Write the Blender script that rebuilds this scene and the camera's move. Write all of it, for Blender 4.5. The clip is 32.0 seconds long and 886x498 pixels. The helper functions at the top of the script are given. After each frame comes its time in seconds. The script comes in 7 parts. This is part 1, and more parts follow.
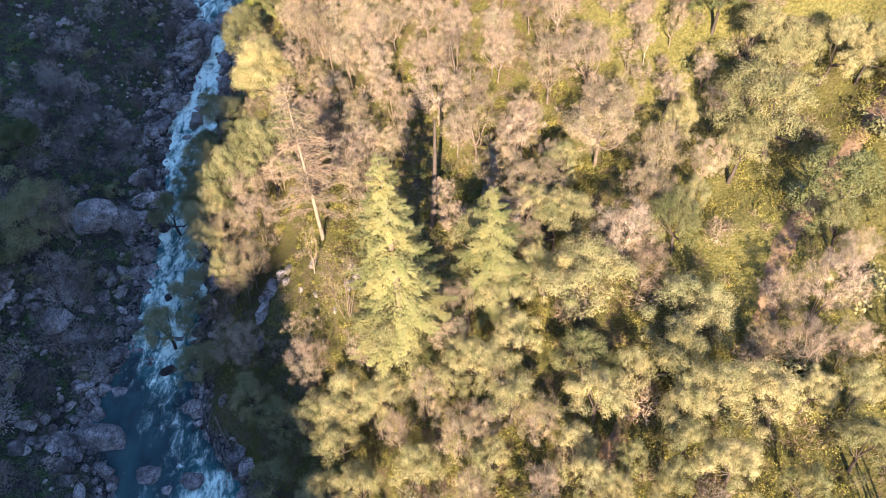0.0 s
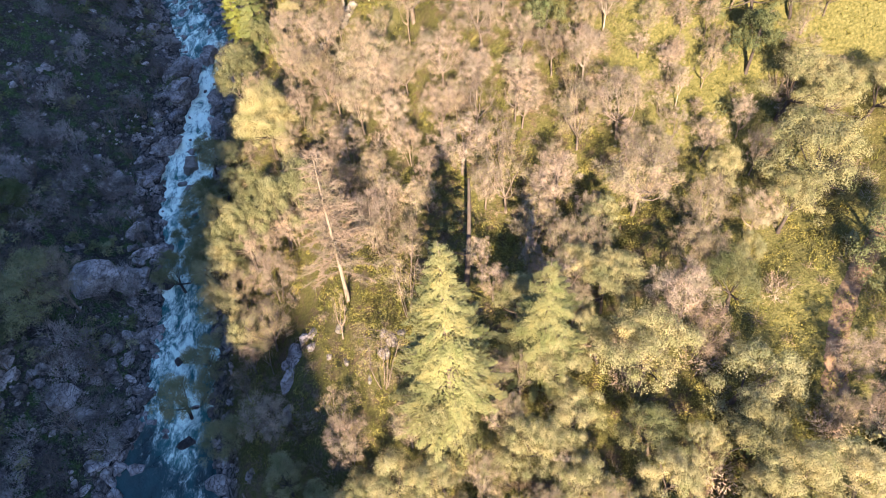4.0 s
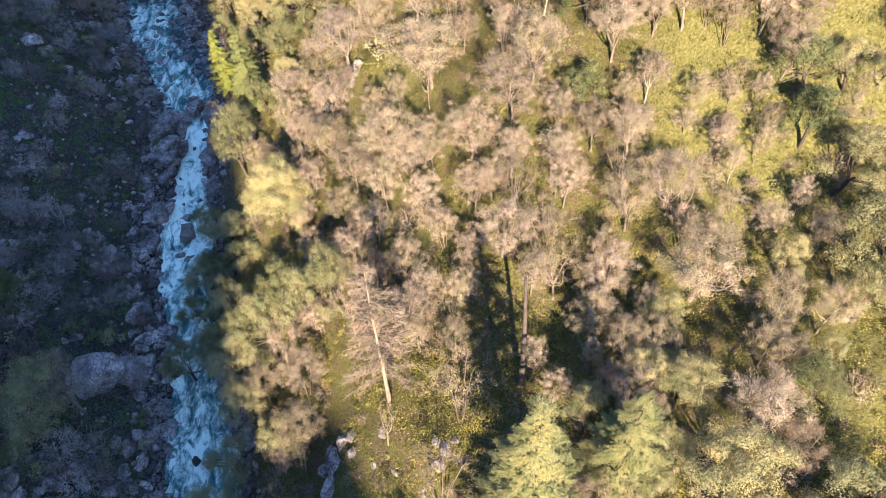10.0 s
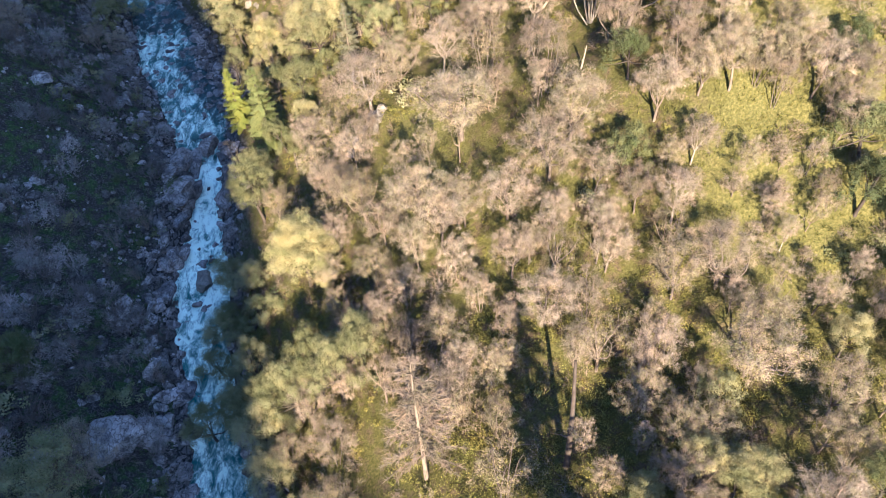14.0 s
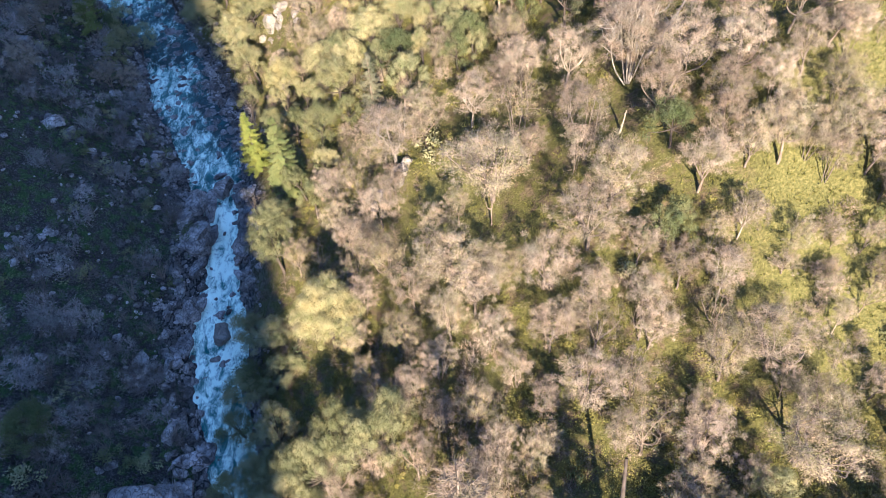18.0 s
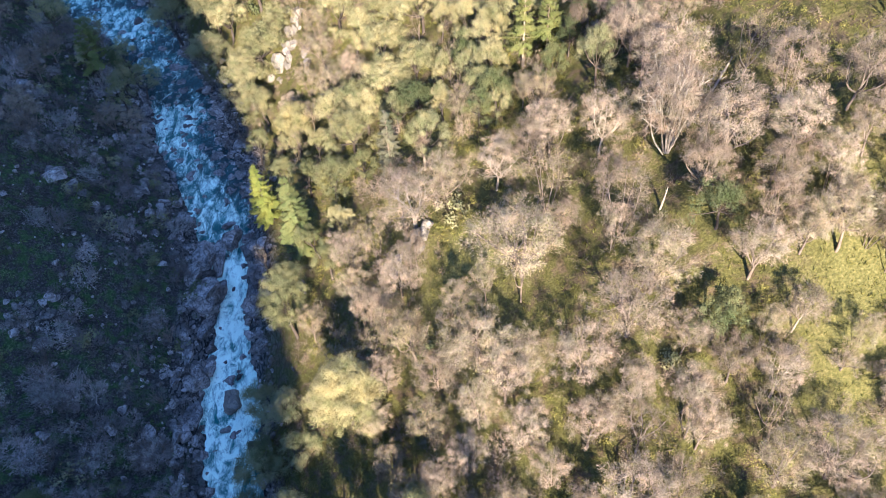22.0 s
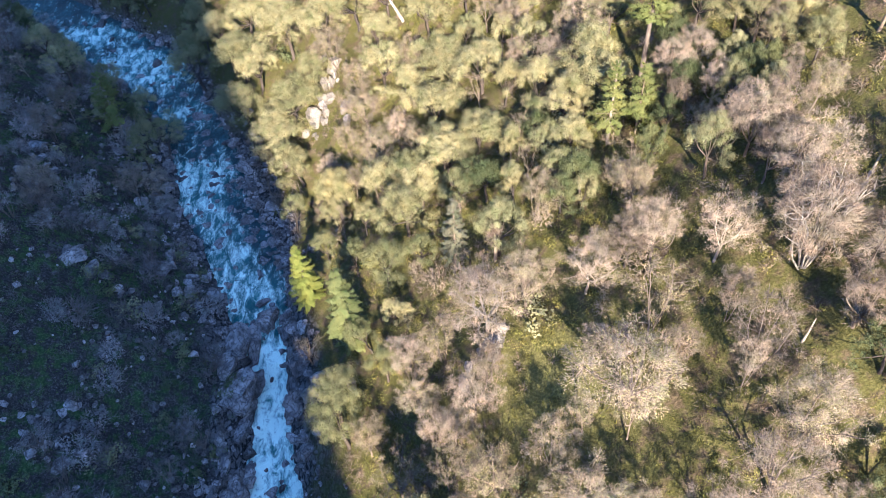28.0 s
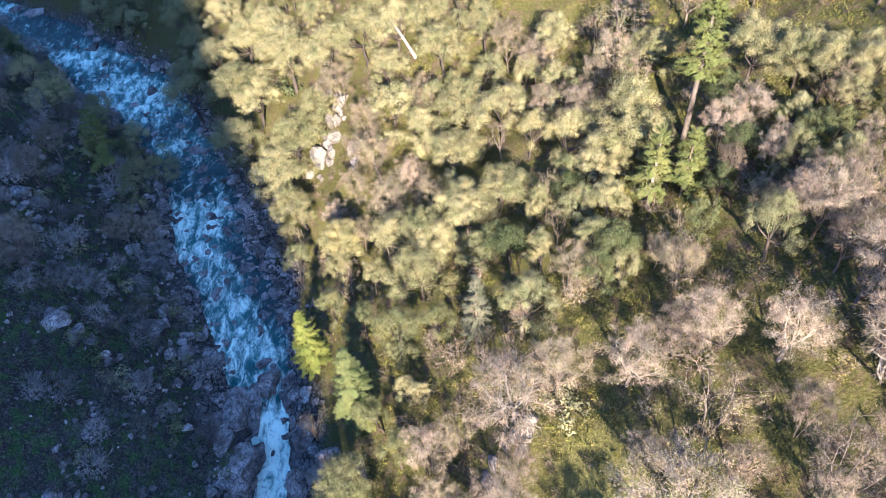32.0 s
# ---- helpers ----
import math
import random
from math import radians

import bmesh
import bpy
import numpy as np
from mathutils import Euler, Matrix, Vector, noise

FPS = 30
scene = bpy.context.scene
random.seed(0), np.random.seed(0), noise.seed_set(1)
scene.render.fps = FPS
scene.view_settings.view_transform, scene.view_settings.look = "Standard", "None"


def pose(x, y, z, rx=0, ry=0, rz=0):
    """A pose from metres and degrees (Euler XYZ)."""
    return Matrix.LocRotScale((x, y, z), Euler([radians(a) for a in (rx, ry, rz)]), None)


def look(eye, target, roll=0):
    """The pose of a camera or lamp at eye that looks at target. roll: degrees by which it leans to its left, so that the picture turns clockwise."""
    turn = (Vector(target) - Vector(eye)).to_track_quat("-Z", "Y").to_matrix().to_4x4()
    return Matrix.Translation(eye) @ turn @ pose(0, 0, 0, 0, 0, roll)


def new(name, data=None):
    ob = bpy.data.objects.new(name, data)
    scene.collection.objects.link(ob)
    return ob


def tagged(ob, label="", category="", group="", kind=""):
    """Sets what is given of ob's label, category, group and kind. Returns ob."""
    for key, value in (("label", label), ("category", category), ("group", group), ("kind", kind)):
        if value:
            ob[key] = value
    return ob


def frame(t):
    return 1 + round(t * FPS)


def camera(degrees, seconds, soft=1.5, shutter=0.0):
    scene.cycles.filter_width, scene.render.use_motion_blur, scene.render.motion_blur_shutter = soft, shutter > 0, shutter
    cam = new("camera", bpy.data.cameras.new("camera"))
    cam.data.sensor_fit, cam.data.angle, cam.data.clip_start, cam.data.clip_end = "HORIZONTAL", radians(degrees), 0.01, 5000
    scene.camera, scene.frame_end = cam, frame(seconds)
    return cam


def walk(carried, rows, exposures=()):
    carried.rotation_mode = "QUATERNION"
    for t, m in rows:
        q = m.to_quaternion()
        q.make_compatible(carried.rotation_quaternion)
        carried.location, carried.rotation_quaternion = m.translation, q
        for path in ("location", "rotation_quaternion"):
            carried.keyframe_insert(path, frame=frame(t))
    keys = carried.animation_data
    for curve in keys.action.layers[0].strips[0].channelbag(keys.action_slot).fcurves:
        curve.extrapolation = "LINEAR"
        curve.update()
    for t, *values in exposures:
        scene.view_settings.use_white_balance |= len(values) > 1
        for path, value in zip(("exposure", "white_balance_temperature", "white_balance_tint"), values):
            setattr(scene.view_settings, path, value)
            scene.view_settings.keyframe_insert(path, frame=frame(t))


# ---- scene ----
cam = camera(63.6, 32.0, 1.0)
METRES, EYE, TILT, LEAN, TURN = 100.0, 91.0, -47.0, 3.2, 0.0
ROWS = [
    (0.0, 0.0, 0.0, 0.0, -0.0, 0.0, -0.0),
    (0.5, -0.0117, 0.006, 0.0098, -0.31, -0.02, 0.34),
    (1.0, -0.0224, 0.0118, 0.0197, -0.61, -0.04, 0.71),
    (1.5, -0.0326, 0.0175, 0.0296, -0.91, -0.04, 1.06),
    (2.0, -0.0423, 0.0232, 0.0398, -1.2, -0.08, 1.41),
    (2.5, -0.0517, 0.0286, 0.0496, -1.53, -0.11, 1.76),
    (3.0, -0.0607, 0.0337, 0.0595, -2.11, -0.11, 2.12),
    (3.5, -0.0694, 0.0392, 0.0698, -2.16, -0.12, 2.49),
    (5.5, -0.1075, 0.0616, 0.1113, -3.36, -0.33, 3.71),
    (6.0, -0.1171, 0.0671, 0.1213, -3.64, -0.34, 3.99),
    (6.5, -0.1264, 0.0726, 0.1314, -3.95, -0.36, 4.22),
    (7.0, -0.1348, 0.0782, 0.1414, -4.29, -0.36, 4.44),
    (7.5, -0.1426, 0.0837, 0.1518, -4.63, -0.39, 4.67),
    (8.0, -0.15, 0.0891, 0.1622, -4.94, -0.41, 4.85),
    (8.5, -0.1563, 0.0942, 0.1733, -5.16, -0.45, 4.98),
    (9.0, -0.1628, 0.0992, 0.1839, -5.39, -0.45, 5.11),
    (9.5, -0.1686, 0.1046, 0.1942, -5.58, -0.43, 5.2),
    (10.0, -0.1734, 0.1101, 0.2049, -5.67, -0.44, 5.27),
    (10.5, -0.1784, 0.1153, 0.2156, -5.76, -0.41, 5.35),
    (11.0, -0.1834, 0.1207, 0.2265, -5.85, -0.41, 5.39),
    (11.5, -0.1873, 0.1267, 0.2372, -5.87, -0.38, 5.44),
    (12.0, -0.1925, 0.1316, 0.2473, -5.92, -0.37, 5.44),
    (12.5, -0.1981, 0.1371, 0.2581, -5.97, -0.35, 5.45),
    (13.0, -0.2029, 0.1422, 0.2697, -5.96, -0.36, 5.46),
    (13.5, -0.2075, 0.1477, 0.2809, -5.97, -0.35, 5.46),
    (14.0, -0.2122, 0.153, 0.2928, -5.96, -0.39, 5.48),
    (14.5, -0.2176, 0.1587, 0.3033, -6.0, -0.35, 5.44),
    (16.5, -0.2355, 0.1777, 0.3506, -6.08, -0.33, 5.37),
    (17.0, -0.2393, 0.1819, 0.3626, -6.09, -0.32, 5.38),
    (17.5, -0.2431, 0.1859, 0.3746, -6.1, -0.32, 5.4),
    (18.0, -0.246, 0.1906, 0.3867, -6.1, -0.29, 5.41),
    (18.5, -0.2483, 0.1959, 0.3998, -6.11, -0.28, 5.42),
    (19.0, -0.25, 0.2015, 0.4142, -6.14, -0.3, 5.42),
    (19.5, -0.2505, 0.2079, 0.4281, -6.13, -0.27, 5.42),
    (20.0, -0.2513, 0.215, 0.442, -6.12, -0.25, 5.45),
    (20.5, -0.2524, 0.2234, 0.4556, -6.11, -0.24, 5.48),
    (21.0, -0.2542, 0.2333, 0.4681, -6.03, -0.18, 5.56),
    (21.5, -0.2568, 0.2439, 0.4807, -5.95, -0.2, 5.66),
    (22.0, -0.2601, 0.2549, 0.4926, -5.9, -0.21, 5.69),
    (22.5, -0.2643, 0.2658, 0.5049, -5.89, -0.22, 5.74),
    (23.0, -0.2682, 0.2773, 0.5174, -5.85, -0.24, 5.79),
    (23.5, -0.2717, 0.2895, 0.5294, -5.78, -0.23, 5.83),
    (24.0, -0.2772, 0.3017, 0.5415, -5.74, -0.2, 5.86),
    (24.5, -0.2831, 0.3142, 0.5542, -5.67, -0.22, 5.91),
    (25.0, -0.2907, 0.3263, 0.5668, -5.62, -0.24, 5.97),
    (25.5, -0.2984, 0.3388, 0.5789, -5.55, -0.23, 6.04),
    (27.5, -0.3254, 0.3889, 0.6301, -5.57, -0.04, 6.02),
    (28.0, -0.3293, 0.4025, 0.6429, -5.6, 0.03, 5.97),
    (28.5, -0.332, 0.4159, 0.6557, -5.61, 0.11, 5.93),
    (29.0, -0.3331, 0.4298, 0.6693, -5.6, 0.17, 5.9),
    (29.5, -0.3339, 0.4437, 0.6838, -5.59, 0.17, 5.9),
    (30.0, -0.3334, 0.4579, 0.6977, -5.53, 0.09, 5.9),
    (30.5, -0.3337, 0.4712, 0.7105, -5.54, 0.04, 5.88),
    (31.0, -0.3334, 0.4838, 0.7234, -5.51, -0.04, 5.87),
    (31.5, -0.3329, 0.4958, 0.7349, -5.47, -0.11, 5.86),
    (32.0, -0.3322, 0.5071, 0.7466, -5.45, -0.17, 5.88),
]
walk(cam, [(t, pose(0, 0, EYE, TILT, LEAN, TURN) @ pose(METRES * x, METRES * y, METRES * z, 90 + pitch, roll, yaw)) for t, x, y, z, yaw, pitch, roll in ROWS],
     [(0.0, 2.93, 5700, 14), (8.0, 2.91, 5550, 13), (16.0, 2.88, 5150, 11), (25.0, 2.92, 4900, 11), (32.0, 3.00, 4850, 12)])

# ---- light: low winter sun behind the camera, clear sky ----
SUN_EL, SUN_AZ = 27.0, 2.0          # elevation; the way the light travels, degrees east of +y
world = bpy.data.worlds.new("sky")
scene.world = world
world.use_nodes = True
wn = world.node_tree
sky = wn.nodes.new("ShaderNodeTexSky")
sky.sky_type, sky.sun_disc = "NISHITA", False
sky.sun_elevation, sky.sun_rotation = radians(SUN_EL), radians(180 + SUN_AZ)
sky.air_density, sky.dust_density, sky.ozone_density = 1.0, 0.4, 3.6
wn.links.new(sky.outputs[0], wn.nodes["Background"].inputs[0])
wn.nodes["Background"].inputs[1].default_value = 0.092
sun = new("sun", bpy.data.lights.new("sun", "SUN"))
sun.data.energy, sun.data.angle, sun.data.color = 5.0, radians(0.53), (1.0, 0.722, 0.424)
sun.matrix_world = look((0, 0, 0), (math.sin(radians(SUN_AZ)) * math.cos(radians(SUN_EL)), math.cos(radians(SUN_AZ)) * math.cos(radians(SUN_EL)), -math.sin(radians(SUN_EL))))


# ---- materials ----
def ramp(nt, fac, stops):
    n = nt.nodes.new("ShaderNodeValToRGB")
    while len(n.color_ramp.elements) < len(stops):
        n.color_ramp.elements.new(0.5)
    for e, (p, c) in zip(n.color_ramp.elements, stops):
        e.position, e.color = p, (*c, 1) if len(c) == 3 else c
    nt.links.new(fac, n.inputs[0])
    return n.outputs[0]


def tex(nt, scale, detail=4, rough=0.55, stretch=(1, 1, 1), kind="noise", warp=0.0):
    geo = nt.nodes.new("ShaderNodeNewGeometry")
    mp = nt.nodes.new("ShaderNodeMapping")
    mp.inputs["Scale"].default_value = stretch
    nt.links.new(geo.outputs["Position"], mp.inputs[0])
    where = mp.outputs[0]
    if kind == "voronoi":                # bend the joints
        nz = nt.nodes.new("ShaderNodeTexNoise")
        nz.inputs["Scale"].default_value, nz.inputs["Detail"].default_value = 0.9, 4
        nt.links.new(where, nz.inputs["Vector"])
        ad = nt.nodes.new("ShaderNodeVectorMath")
        ad.operation = "MULTIPLY_ADD"
        ad.inputs[1].default_value = (2.2, 2.2, 2.2)
        nt.links.new(nz.outputs["Color"], ad.inputs[0])
        nt.links.new(where, ad.inputs[2])
        where = ad.outputs[0]
    if kind == "noise":
        n = nt.nodes.new("ShaderNodeTexNoise")
        n.inputs["Detail"].default_value, n.inputs["Roughness"].default_value, n.inputs["Distortion"].default_value = detail, rough, warp
    else:
        n = nt.nodes.new("ShaderNodeTexVoronoi")
        n.feature = "DISTANCE_TO_EDGE"
    n.inputs["Scale"].default_value = scale
    nt.links.new(where, n.inputs["Vector"])
    return n.outputs[0]


def mix(nt, fac, a, b, mode="MIX"):
    n = nt.nodes.new("ShaderNodeMix")
    n.data_type, n.blend_type = "RGBA", mode
    for sock, v in ((n.inputs[0], fac), (n.inputs[6], a), (n.inputs[7], b)):
        if isinstance(v, (int, float)):
            sock.default_value = v
        elif isinstance(v, tuple):
            sock.default_value = (*v, 1)
        else:
            nt.links.new(v, sock)
    return n.outputs[2]


def blank(name, rough=0.9, spec=0.2):
    m = bpy.data.materials.new(name)
    m.use_nodes = True
    nt = m.node_tree
    b = nt.nodes["Principled BSDF"]
    b.inputs["Roughness"].default_value = rough
    b.inputs["Specular IOR Level"].default_value = spec
    return m, nt, b


def bump(nt, b, height, strength, dist=0.2):
    n = nt.nodes.new("ShaderNodeBump")
    n.inputs["Strength"].default_value, n.inputs["Distance"].default_value = strength, dist
    nt.links.new(height, n.inputs["Height"])
    nt.links.new(n.outputs[0], b.inputs["Normal"])


def leaf_material(name, dark, light, translucent=0.28):
    """Leaves: colour by plant and by leaf clump, some light through the blade."""
    m, nt, b = blank(name, 0.85, 0.08)
    info = nt.nodes.new("ShaderNodeObjectInfo")
    geo = nt.nodes.new("ShaderNodeNewGeometry")
    c = ramp(nt, info.outputs["Random"], [(0.0, dark), (0.5, tuple((p + q) / 2 for p, q in zip(dark, light))), (1.0, light)])
    isl = ramp(nt, geo.outputs["Random Per Island"], [(0.0, (0.82, 0.83, 0.79)), (0.5, (1, 1, 1)), (1.0, (1.12, 1.11, 1.08))])
    c = mix(nt, 1.0, c, isl, "MULTIPLY")
    patch = tex(nt, 0.45, 3, 0.6)
    c = mix(nt, 1.0, c, ramp(nt, patch, [(0.32, (0.72, 0.80, 0.68)), (0.5, (1, 1, 1)), (0.68, (1.22, 1.12, 1.0))]), "MULTIPLY")
    nt.links.new(c, b.inputs["Base Color"])
    t = nt.nodes.new("ShaderNodeBsdfTranslucent")
    nt.links.new(c, t.inputs[0])
    ms = nt.nodes.new("ShaderNodeMixShader")
    ms.inputs[0].default_value = translucent
    nt.links.new(b.outputs[0], ms.inputs[1])
    nt.links.new(t.outputs[0], ms.inputs[2])
    nt.links.new(ms.outputs[0], nt.nodes["Material Output"].inputs[0])
    return m


def wood_material(name, dark, light, scale=3.0):
    m, nt, b = blank(name, 0.85, 0.15)
    info = nt.nodes.new("ShaderNodeObjectInfo")
    n = tex(nt, scale, 5, 0.6, (1, 1, 0.35))
    c = ramp(nt, n, [(0.3, dark), (0.7, light)])
    v = ramp(nt, info.outputs["Random"], [(0.0, (0.75, 0.75, 0.78)), (1.0, (1.15, 1.1, 1.05))])
    nt.links.new(mix(nt, 1.0, c, v, "MULTIPLY"), b.inputs["Base Color"])
    bump(nt, b, n, 0.4, 0.05)
    return m


def rock_material(name, dark, mid, light, lichen):
    m, nt, b = blank(name, 0.85, 0.25)
    big = tex(nt, 0.55, 6, 0.6)
    small = tex(nt, 4.0, 6, 0.7)
    crack = tex(nt, 1.1, 3, 0.6, (1, 0.6, 1.6), "voronoi")
    c = ramp(nt, big, [(0.3, dark), (0.5, mid), (0.72, light)])
    c = mix(nt, ramp(nt, small, [(0.45, (0, 0, 0)), (0.7, (0.55, 0.55, 0.55))]), c, lichen)
    c = mix(nt, ramp(nt, crack, [(0.0, (0.95, 0.95, 0.95)), (0.09, (0, 0, 0))]), c, dark)
    info = nt.nodes.new("ShaderNodeObjectInfo")
    geo = nt.nodes.new("ShaderNodeNewGeometry")
    c = mix(nt, 1.0, c, ramp(nt, info.outputs["Random"], [(0.0, (0.72, 0.71, 0.73)), (1.0, (1.3, 1.26, 1.22))]), "MULTIPLY")
    c = mix(nt, 1.0, c, ramp(nt, geo.outputs["Random Per Island"], [(0.0, (0.28, 0.27, 0.26)), (0.5, (0.75, 0.74, 0.72)), (1.0, (1.15, 1.13, 1.12))]), "MULTIPLY")
    nt.links.new(c, b.inputs["Base Color"])
    bump(nt, b, mix(nt, 0.5, small, crack), 1.0, 0.6)
    return m


def attribute(nt, name):
    n = nt.nodes.new("ShaderNodeAttribute")
    n.attribute_name = name
    return n


LEAF_OAK = leaf_material("oak_leaves", (0.11, 0.117, 0.058), (0.24, 0.23, 0.13))
LEAF_BAY = leaf_material("bay_leaves", (0.175, 0.169, 0.088), (0.295, 0.272, 0.15))
LEAF_GREEN = leaf_material("madrone_leaves", (0.06, 0.074, 0.036), (0.115, 0.126, 0.06))
LEAF_BUD = leaf_material("spring_buds", (0.21, 0.192, 0.098), (0.29, 0.262, 0.14))
TWIG = leaf_material("bare_twigs", (0.14, 0.112, 0.089), (0.27, 0.22, 0.176), 0.1)
TWIG_GREY = leaf_material("shrub_twigs", (0.07, 0.062, 0.06), (0.31, 0.275, 0.27), 0.1)
NEEDLE = leaf_material("fir_needles", (0.155, 0.158, 0.072), (0.185, 0.186, 0.085))
NEEDLE_PINE = leaf_material("pine_needles", (0.11, 0.125, 0.041), (0.139, 0.148, 0.052))
NEEDLE_GREY = leaf_material("grey_needles", (0.116, 0.116, 0.078), (0.139, 0.136, 0.093))
LEAF_GOLD = leaf_material("golden_leaves", (0.249, 0.229, 0.116), (0.273, 0.249, 0.128))
NEEDLE_LIME = leaf_material("lime_needles", (0.145, 0.165, 0.038), (0.175, 0.19, 0.05))
NEEDLE_FRESH = leaf_material("fresh_needles", (0.125, 0.142, 0.056), (0.15, 0.162, 0.068))
GRASS_BLADE = leaf_material("grass_blades", (0.093, 0.096, 0.023), (0.157, 0.142, 0.043), 0.3)
BARK = wood_material("bark", (0.07, 0.056, 0.045), (0.16, 0.132, 0.106))
BARK_PALE = wood_material("pale_bark", (0.145, 0.125, 0.101), (0.255, 0.223, 0.183))
BARK_DARK = wood_material("dark_bark", (0.029, 0.024, 0.021), (0.07, 0.058, 0.049))
BARK_WHITE = wood_material("bleached_bark", (0.197, 0.174, 0.145), (0.336, 0.307, 0.261))
DEAD_WOOD = wood_material("weathered_wood", (0.145, 0.119, 0.093), (0.232, 0.194, 0.154))
ROCK_GREY = rock_material("grey_granite", (0.035, 0.031, 0.031), (0.225, 0.207, 0.203), (0.42, 0.397, 0.39), (0.12, 0.105, 0.092))
ROCK_PALE = rock_material("pale_granite", (0.104, 0.096, 0.087), (0.197, 0.186, 0.168), (0.278, 0.264, 0.241), (0.174, 0.151, 0.116))

# ground: grass, leaf litter, bare soil and stony banks; darkened where shade falls
GROUND, nt, b = blank("hillside", 0.95, 0.1)
n2 = tex(nt, 0.55, 6, 0.65)
n3 = tex(nt, 3.2, 6, 0.7)
grass = ramp(nt, n3, [(0.3, (0.04, 0.042, 0.012)), (0.52, (0.09, 0.085, 0.028)), (0.72, (0.16, 0.141, 0.054))])
litter = ramp(nt, n3, [(0.3, (0.035, 0.027, 0.017)), (0.6, (0.087, 0.065, 0.039)), (0.8, (0.145, 0.11, 0.07))])
cover = ramp(nt, n2, [(0.38, (0, 0, 0)), (0.52, (1, 1, 1))])
# Grass between the trees darkened: their shade is partly put into its colour.
right = mix(nt, cover, litter, mix(nt, 1.0, grass, (0.66, 0.67, 0.62), "MULTIPLY"))
meadow = attribute(nt, "meadow")
right = mix(nt, meadow.outputs["Fac"], right, grass)
# Left bank: greener grass and grey scrub, darkened so shade is in the colour.
grass_l_shaded = ramp(nt, n3, [(0.3, (0.010, 0.018, 0.006)), (0.52, (0.032, 0.054, 0.018)), (0.72, (0.10, 0.125, 0.055))])
scrub_l_shaded = ramp(nt, n3, [(0.3, (0.008, 0.007, 0.006)), (0.52, (0.03, 0.026, 0.024)), (0.72, (0.12, 0.105, 0.10))])
left = mix(nt, ramp(nt, n2, [(0.47, (0, 0, 0)), (0.60, (1, 1, 1))]), scrub_l_shaded, grass_l_shaded)
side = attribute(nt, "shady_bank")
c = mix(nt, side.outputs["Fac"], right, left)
stony = attribute(nt, "stony")
crk = tex(nt, 0.9, 3, 0.6, (1, 0.6, 1), "voronoi")
n4 = mix(nt, 0.45, n3, ramp(nt, crk, [(0.0, (0, 0, 0)), (0.12, (0.75, 0.75, 0.75)), (0.5, (0.9, 0.9, 0.9))]))
# Near-black stony ground: the shade between loose stones is put in its colour.
stone = ramp(nt, n4, [(0.25, (0.008, 0.007, 0.007)), (0.5, (0.032, 0.029, 0.028)), (0.78, (0.15, 0.138, 0.134))])
c = mix(nt, stony.outputs["Fac"], c, stone)
nt.links.new(c, b.inputs["Base Color"])
bump(nt, b, n3, 0.8, 0.4)

# river: clear green-blue water, broken white where it falls
WATER, nt, b = blank("river_water", 0.15, 0.5)
foam = attribute(nt, "foam")
w1 = tex(nt, 0.62, 9, 0.68, (1.0, 0.48, 1), "noise", 0.7)
w2 = tex(nt, 3.2, 8, 0.8, (1.0, 0.45, 1), "noise", 0.5)
w3 = tex(nt, 0.35, 3, 0.5, (1.0, 0.5, 1))
mth = nt.nodes.new("ShaderNodeMath")
mth.operation = "MULTIPLY_ADD"
nt.links.new(w1, mth.inputs[0])
mth.inputs[1].default_value = 3.0
mth.inputs[2].default_value = -2.25
add = nt.nodes.new("ShaderNodeMath")
nt.links.new(mth.outputs[0], add.inputs[0])
nt.links.new(foam.outputs["Fac"], add.inputs[1])
add2 = nt.nodes.new("ShaderNodeMath")
add2.operation = "MULTIPLY_ADD"
nt.links.new(w2, add2.inputs[0])
add2.inputs[1].default_value = 1.5
nt.links.new(add.outputs[0], add2.inputs[2])
white = ramp(nt, add2.outputs[0], [(0.28, (0, 0, 0)), (0.52, (0.13, 0.13, 0.13)), (0.76, (0.45, 0.45, 0.45)), (1.0, (1, 1, 1))])
deep = ramp(nt, w3, [(0.3, (0.014, 0.030, 0.036)), (0.7, (0.03, 0.075, 0.08))])
deep = mix(nt, ramp(nt, foam.outputs["Fac"], [(0.3, (0, 0, 0)), (0.85, (1, 1, 1))]), deep, (0.03, 0.14, 0.135))
c = mix(nt, white, deep, (0.70, 0.83, 0.72))
nt.links.new(c, b.inputs["Base Color"])
nt.links.new(ramp(nt, white, [(0.0, (0.12, 0.12, 0.12)), (1.0, (0.75, 0.75, 0.75))]), b.inputs["Roughness"])
bump(nt, b, add2.outputs[0], 0.8, 0.45)

DIRT, nt, b = blank("trail_dirt", 0.95, 0.1)
n3 = tex(nt, 2.2, 6, 0.7)
nt.links.new(ramp(nt, n3, [(0.3, (0.075, 0.048, 0.029)), (0.55, (0.145, 0.1, 0.064)), (0.75, (0.209, 0.16, 0.104))]), b.inputs["Base Color"])
bump(nt, b, n3, 0.6, 0.2)


# ---- the lie of the land ----
RIVER = [(-330, 190, 206), (-220, 80, 96), (-140, 10, 26), (-60, -30, -14), (0, -45, -29), (30, -48, -30), (43, -50, -33), (51.5, -57, -40.5), (58, -56.6, -43), (64, -54.6, -44.4),
         (76, -55.5, -44.8), (89, -56, -48.5), (102, -58, -50.6), (110, -60.4, -52.4), (118, -61.7, -51.4), (126, -61.5, -52.4), (133, -61.5, -53.8), (144, -59.5, -54.6)]
